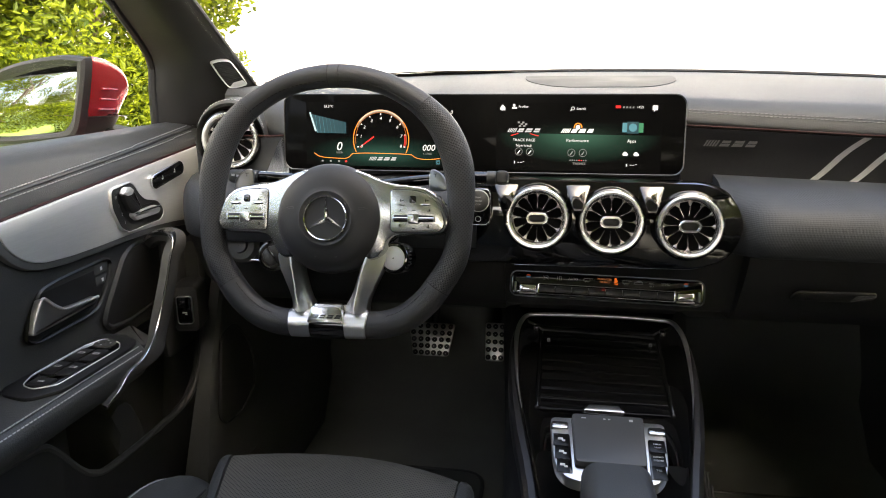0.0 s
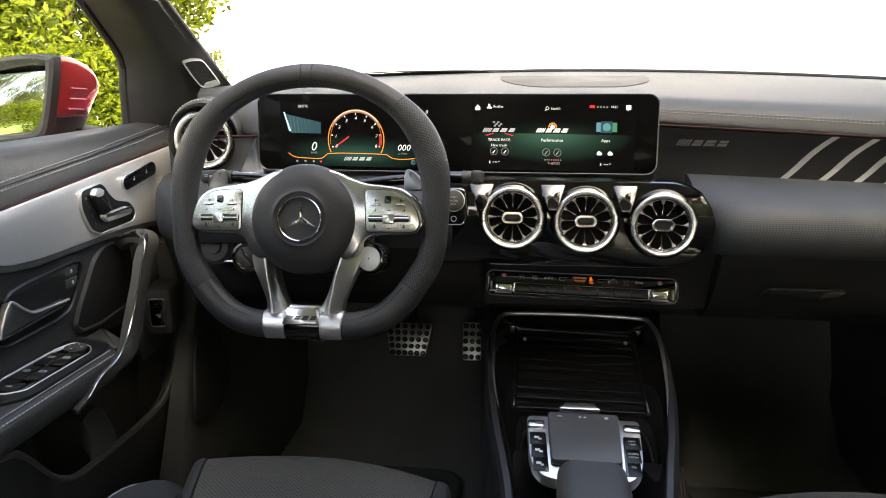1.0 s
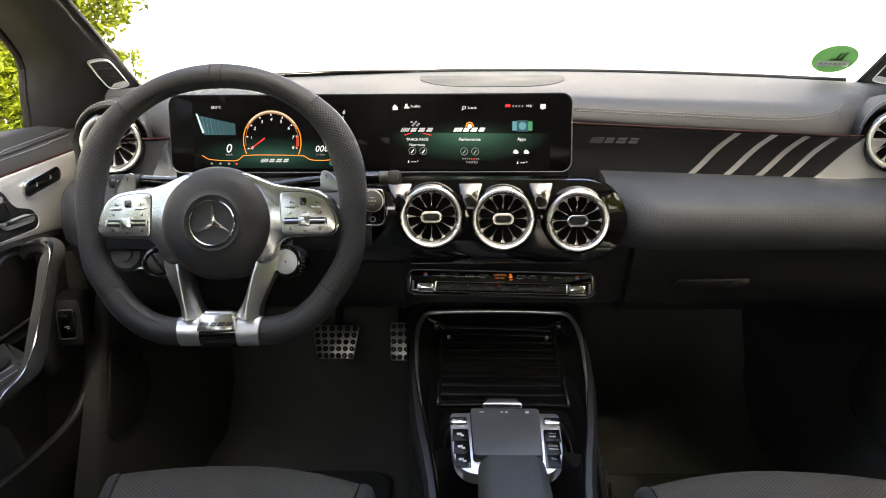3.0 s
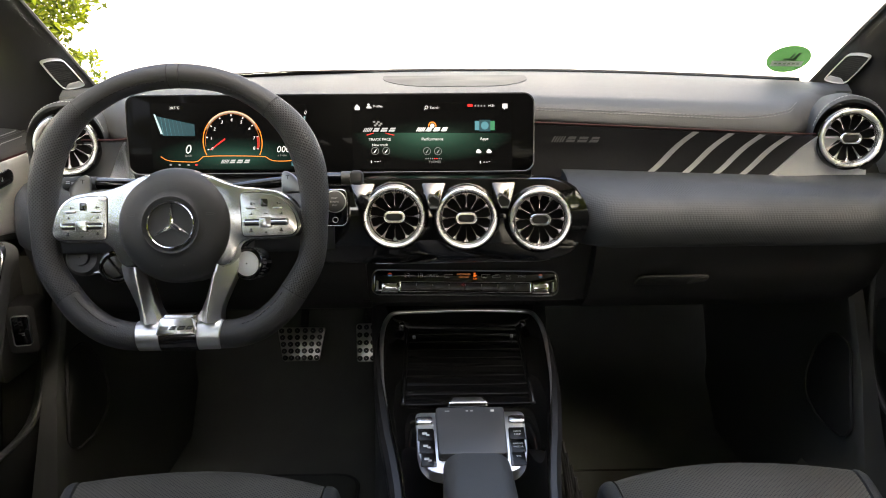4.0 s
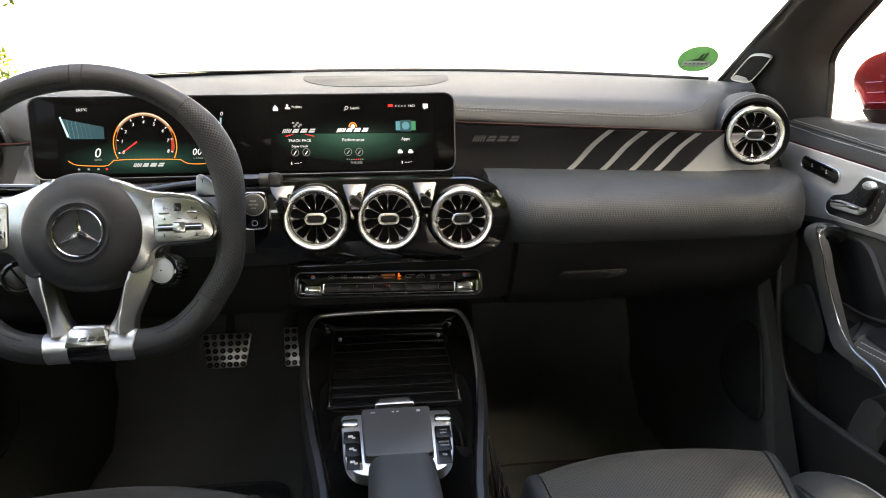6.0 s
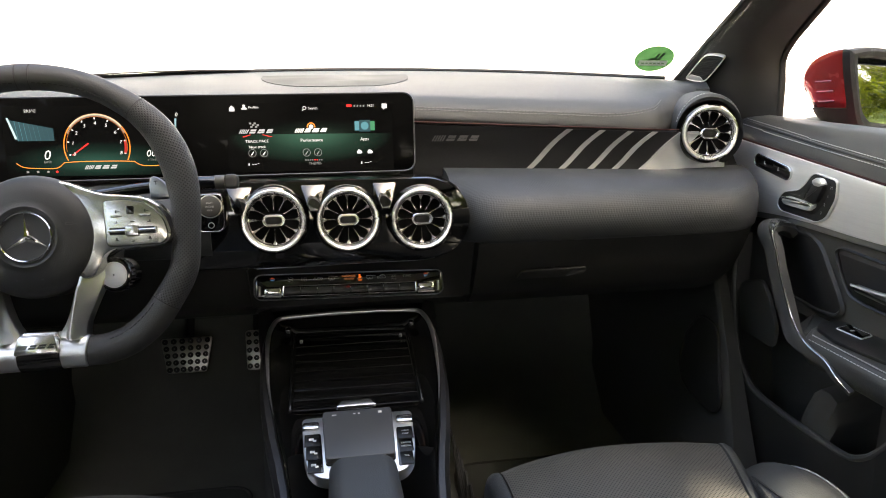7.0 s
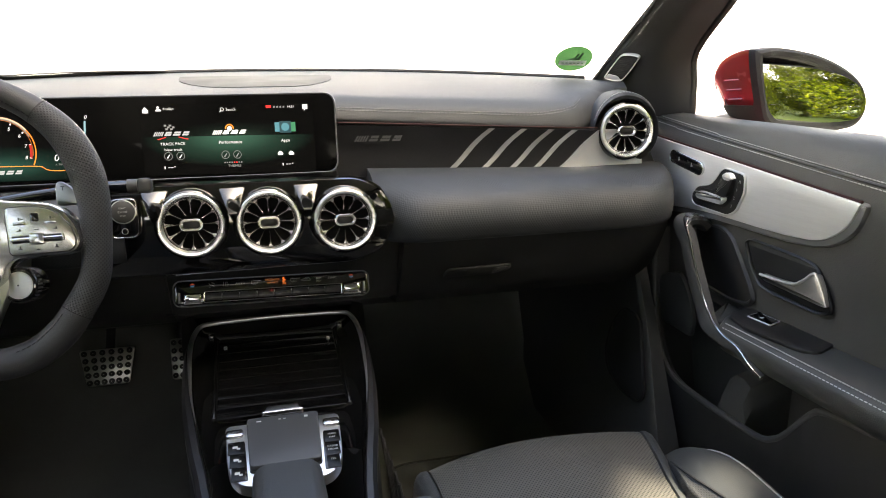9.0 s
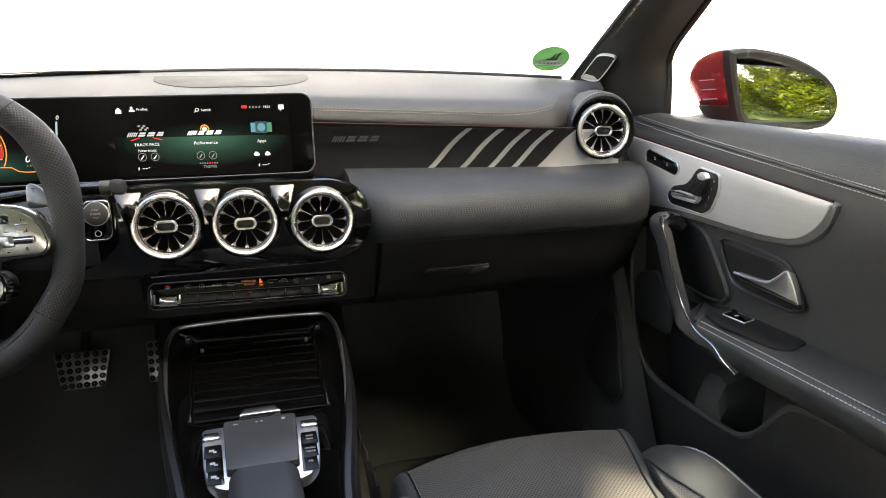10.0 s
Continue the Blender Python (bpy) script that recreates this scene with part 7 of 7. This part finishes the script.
door_mirror(1)
door_mirror(-1)
tagged(part("door_skin", skin([[Vector((x, y, z)) for x, z in ((0.80, 1.0), (0.82, 1.002), (0.90, 0.95), (0.93, 0.7), (0.90, 0.3), (0.84, 0.3))] for y in (1.3, 0.5, -1.8)]), RED), "glossy red outer door skin", "car body", kind="structure")
tagged(part("door_skin", skin([[Vector((-x, y, z)) for x, z in ((0.80, 1.0), (0.82, 1.002), (0.90, 0.95), (0.93, 0.7), (0.90, 0.3), (0.84, 0.3))] for y in (1.3, 0.5, -1.8)]), RED), "glossy red outer door skin", "car body", kind="structure")

# ---- badge on the windscreen ----


def paper(name, base, through_):
    """Paper that lets part of the daylight through."""
    m = mat(name, base, 0.7)
    nt = m.node_tree
    tl = nt.nodes.new("ShaderNodeBsdfTranslucent")
    tl.inputs[0].default_value = (*through_, 1)
    mx = nt.nodes.new("ShaderNodeMixShader")
    mx.inputs[0].default_value = 0.6
    nt.links.new(nt.nodes["Principled BSDF"].outputs[0], mx.inputs[1])
    nt.links.new(tl.outputs[0], mx.inputs[2])
    nt.links.new(mx.outputs[0], nt.nodes["Material Output"].inputs[0])
    return m


GREENPAPER = paper("green_paper", (0.10, 0.24, 0.09), (0.05, 0.14, 0.04))
stk = thing("windscreen_sticker", "round green paper badge on the windscreen", "sticker")
ms = plane_at((0.628, 1.185, 1.1165), (1, -0.18, -0.02), (0, -0.70, 0.55))
part("disc", lathe([(0.0385, 0.0), (0.0385, 0.0008), (0.0005, 0.0009)], ms, 40), GREENPAPER, stk)
part("field", bars([(0, -0.012, 0.056, 0.015)], ms @ Matrix.Translation((0, 0, 0.0009)), 0.0005), mat("pale_paper", (0.82, 0.83, 0.80), 0.7), stk, smooth=False)
part("field_bars", bars([(-0.02 + 0.008 * k, -0.012, 0.005, 0.0022) for k in range(6)], ms @ Matrix.Translation((0, 0, 0.0015)), 0.0003), mat("green_ink", (0.10, 0.25, 0.09), 0.7), stk, smooth=False)
part("figure", bars([(0.012, 0.008, 0.005, 0.022), (0.002, 0.000, 0.022, 0.005), (0.004, 0.008, 0.004, 0.018)], ms @ Matrix.Translation((0, 0, 0.0009)), 0.0005, slant=0.3), mat("dark_ink", (0.02, 0.05, 0.02), 0.7), stk, smooth=False)

# ---- outdoors ----
GROUND = mat("pale_paving", (0.40, 0.385, 0.36), 0.9, grain=0.6, grain_size=40, vary=0.25, vary_size=0.6)
g = bmesh.new()
bmesh.ops.create_grid(g, x_segments=40, y_segments=40, size=400)
tagged(part("ground", g, GROUND), "pale paved yard round the car", "ground", kind="structure")
WALL = mat("white_render", (0.82, 0.80, 0.80), 0.9, vary=0.04, vary_size=1.2, bump=0.4, bump_size=60)
tagged(part("wall_house", skin([[Vector((x, y, z)) for x, y in ((-14.0, 13.0), (21, 13.0), (21, 13.4), (-14.0, 13.4))] for z in (0.0, 7.0)]), WALL, smooth=False), "white rendered house wall in full sun", "wall", kind="structure")
LAWN = mat("mown_grass", (0.10, 0.16, 0.015), 0.9, grain=0.8, grain_size=60, vary=0.35, vary_size=1.5, bump=0.8, bump_size=90)
for x0, x1, y0, y1 in ((-40.0, -2.0, -47.0, 9.0), (2.6, 40.0, -47.0, 0.5)):
    tagged(part("ground_lawn", box(Matrix.Translation(((x0 + x1) / 2, (y0 + y1) / 2, 0.012)), x1 - x0, y1 - y0, 0.016, 0.004), LAWN, smooth=False), "sunlit mown lawn beside the paved yard", "lawn", kind="structure")
# no such wall is known: added to throw sunlight onto the right door
tagged(part("wall_bounce", skin([[Vector((x, y, z)) for x, y in ((-9.0, -1.5), (-9.0, 6.0), (-9.4, 6.0), (-9.4, -1.5))] for z in (0.0, 7.0)]), WALL, smooth=False), "added white wall that bounces sun onto the right door", "wall", kind="structure")
LEAF = bpy.data.materials.new("leaf_green")
LEAF.use_nodes = True
nt = LEAF.node_tree
b = nt.nodes["Principled BSDF"]
gi = nt.nodes.new("ShaderNodeNewGeometry")
cr = nt.nodes.new("ShaderNodeValToRGB")
cr.color_ramp.elements[0].color, cr.color_ramp.elements[1].color = (0.018, 0.034, 0.0025, 1), (0.155, 0.185, 0.007, 1)
nt.links.new(gi.outputs["Random Per Island"], cr.inputs[0])
nt.links.new(cr.outputs[0], b.inputs["Base Color"])
b.inputs["Roughness"].default_value = 0.6
b.inputs["Specular IOR Level"].default_value = 0.15
tl = nt.nodes.new("ShaderNodeBsdfTranslucent")
nt.links.new(cr.outputs[0], tl.inputs[0])
ms_ = nt.nodes.new("ShaderNodeMixShader")
ms_.inputs[0].default_value = 0.5
nt.links.new(b.outputs[0], ms_.inputs[1])
nt.links.new(tl.outputs[0], ms_.inputs[2])
nt.links.new(ms_.outputs[0], nt.nodes["Material Output"].inputs[0])
BARK = mat("bark", (0.10, 0.075, 0.05), 0.9, vary=0.3, bump=0.8, bump_size=30)


def leaves(n, place, size, rng):
    """n folded leaves, each at place() with a random turn, as plain arrays."""
    verts, faces = [], []
    for i in range(n):
        p = place(rng)
        q = Euler((rng.uniform(0, 6.28), rng.uniform(0, 6.28), rng.uniform(0, 6.28))).to_matrix()
        w = size * rng.uniform(0.6, 1.3)
        k = len(verts)
        for a, b_, c in ((0, -1, 0), (0.42, 0, 0.16), (0, 1, 0), (-0.42, 0, 0.16)):
            verts.append(Vector(p) + q @ Vector((a * w, b_ * w, c * w)))
        faces += [(k, k + 1, k + 2), (k, k + 2, k + 3)]
    me = bpy.data.meshes.new("leaves")
    me.from_pydata(verts, [], faces)
    bm = bmesh.new()
    bm.from_mesh(me)
    bpy.data.meshes.remove(me)
    return bm


def tree(x, y, h, r, n, seed, label="leafy green broadleaf tree in sunlight", size=0.052):
    rng = random.Random(seed)
    t = thing("tree", label, "tree", "garden trees", at=(x, y, 0))
    trunk = [Vector((0, 0, 0)), Vector((0.05 * h * rng.uniform(-1, 1), 0, h * 0.25)), Vector((0.05 * h * rng.uniform(-1, 1), 0.03 * h, h * 0.6)), Vector((0, 0, h * 0.9))]
    bm = tube(spline(trunk, 10), lambda f: 0.035 * h * (1 - 0.8 * f), 9)
    clumps = []
    for k in range(26):
        a, z = rng.uniform(0, 6.28), rng.uniform(0.12, 1.0)
        rr = r * rng.uniform(0.35, 1.0) * math.sqrt(max(0.1, 1 - (2 * z - 0.95) ** 2))
        c = Vector((rr * math.cos(a), rr * math.sin(a), h * z))
        clumps.append((c, r * rng.uniform(0.22, 0.42)))
        if k % 3 == 0:
            tube([Vector((0, 0, h * z * 0.6)), c * 0.5 + Vector((0, 0, h * z * 0.35)), c], lambda f: 0.010 * h * (1 - 0.8 * f), 6, bm=bm)
    part("trunk", bm, BARK, t)

    def place(g_):
        c, q = g_.choice(clumps)
        d = Vector((g_.gauss(0, 1), g_.gauss(0, 1), g_.gauss(0, 0.8)))
        return c + d.normalized() * q * g_.uniform(0.4, 1.0) ** 0.5

    tagged(part("crown", leaves(n, place, size, rng), LEAF, t, smooth=False), kind="stuff")
    return t


def hedge(x0, y0, x1, y1, h, w, n, seed):
    rng = random.Random(seed)

    def place(g_):
        f = g_.random()
        side = g_.choice((0, 0, 1, 2))
        u, z = g_.uniform(-w / 2, w / 2), g_.uniform(0.02, h)
        if side == 0:
            u = w / 2 * g_.choice((-1, 1)) + g_.gauss(0, 0.04)
        elif side == 1:
            z = h + g_.gauss(0, 0.04)
        dx, dy = (y1 - y0), -(x1 - x0)
        ln = math.hypot(dx, dy)
        return Vector((x0 + (x1 - x0) * f + dx / ln * u, y0 + (y1 - y0) * f + dy / ln * u, z))

    return tagged(part("hedge", leaves(n, place, 0.042, rng), LEAF, None, smooth=False), "clipped green garden hedge", "hedge", kind="stuff")


tree(-6.2, 9.0, 6.0, 2.0, 36000, 1, size=0.060)
tree(-6.6, 6.0, 5.5, 2.0, 34000, 2, size=0.056)
tree(-9.0, 11.2, 7.5, 2.6, 22000, 4)
tree(-4.5, -9.0, 6.0, 2.4, 19800, 5)
tree(-8.0, -12.0, 7.0, 2.8, 19800, 6)
tree(3.5, -11.0, 6.0, 2.6, 19800, 7)
tree(7.0, -9.0, 6.5, 2.6, 19800, 8)
tree(7.5, -4.5, 5.5, 2.2, 19800, 10)
tree(10.5, -6.5, 6.0, 2.6, 19800, 13)
tree(12.0, -2.5, 6.0, 2.6, 17600, 14)
tree(-7.0, -11.0, 5.5, 2.2, 16000, 15)
tree(-12.5, -6.0, 7.5, 3.2, 26000, 22)
tree(-7.2, -4.8, 5.5, 2.2, 24000, 31)
# next four: added beside the car, out of direct view, to dim the left door
tree(4.6, -0.4, 6.5, 2.0, 26000, 33, size=0.06)
tree(6.0, 0.5, 6.0, 2.1, 20000, 23)
tree(6.4, -1.6, 6.5, 2.4, 22000, 20)
tree(7.0, -4.6, 6.5, 2.4, 16000, 21)
# added between sun and car as a shade; seed picked for its sun flecks
tree(2.6, -4.2, 8.5, 2.4, 24000, 28, size=0.085)
hedge(5.5, -1.0, 9.0, -12.0, 2.7, 0.9, 40000, 18)
hedge(3.9, -3.2, 5.2, -14.0, 1.7, 0.9, 24000, 24)
hedge(-2.9, -2.4, -4.4, -13.0, 1.15, 0.8, 22000, 19)
tree(10.0, -14.0, 8.0, 3.2, 19800, 9)
hedge(-5.0, 10.0, -5.2, -8.0, 1.25, 0.9, 34000, 11)
hedge(-8.0, -8.0, 12.0, -8.0, 1.3, 0.9, 28000, 12)
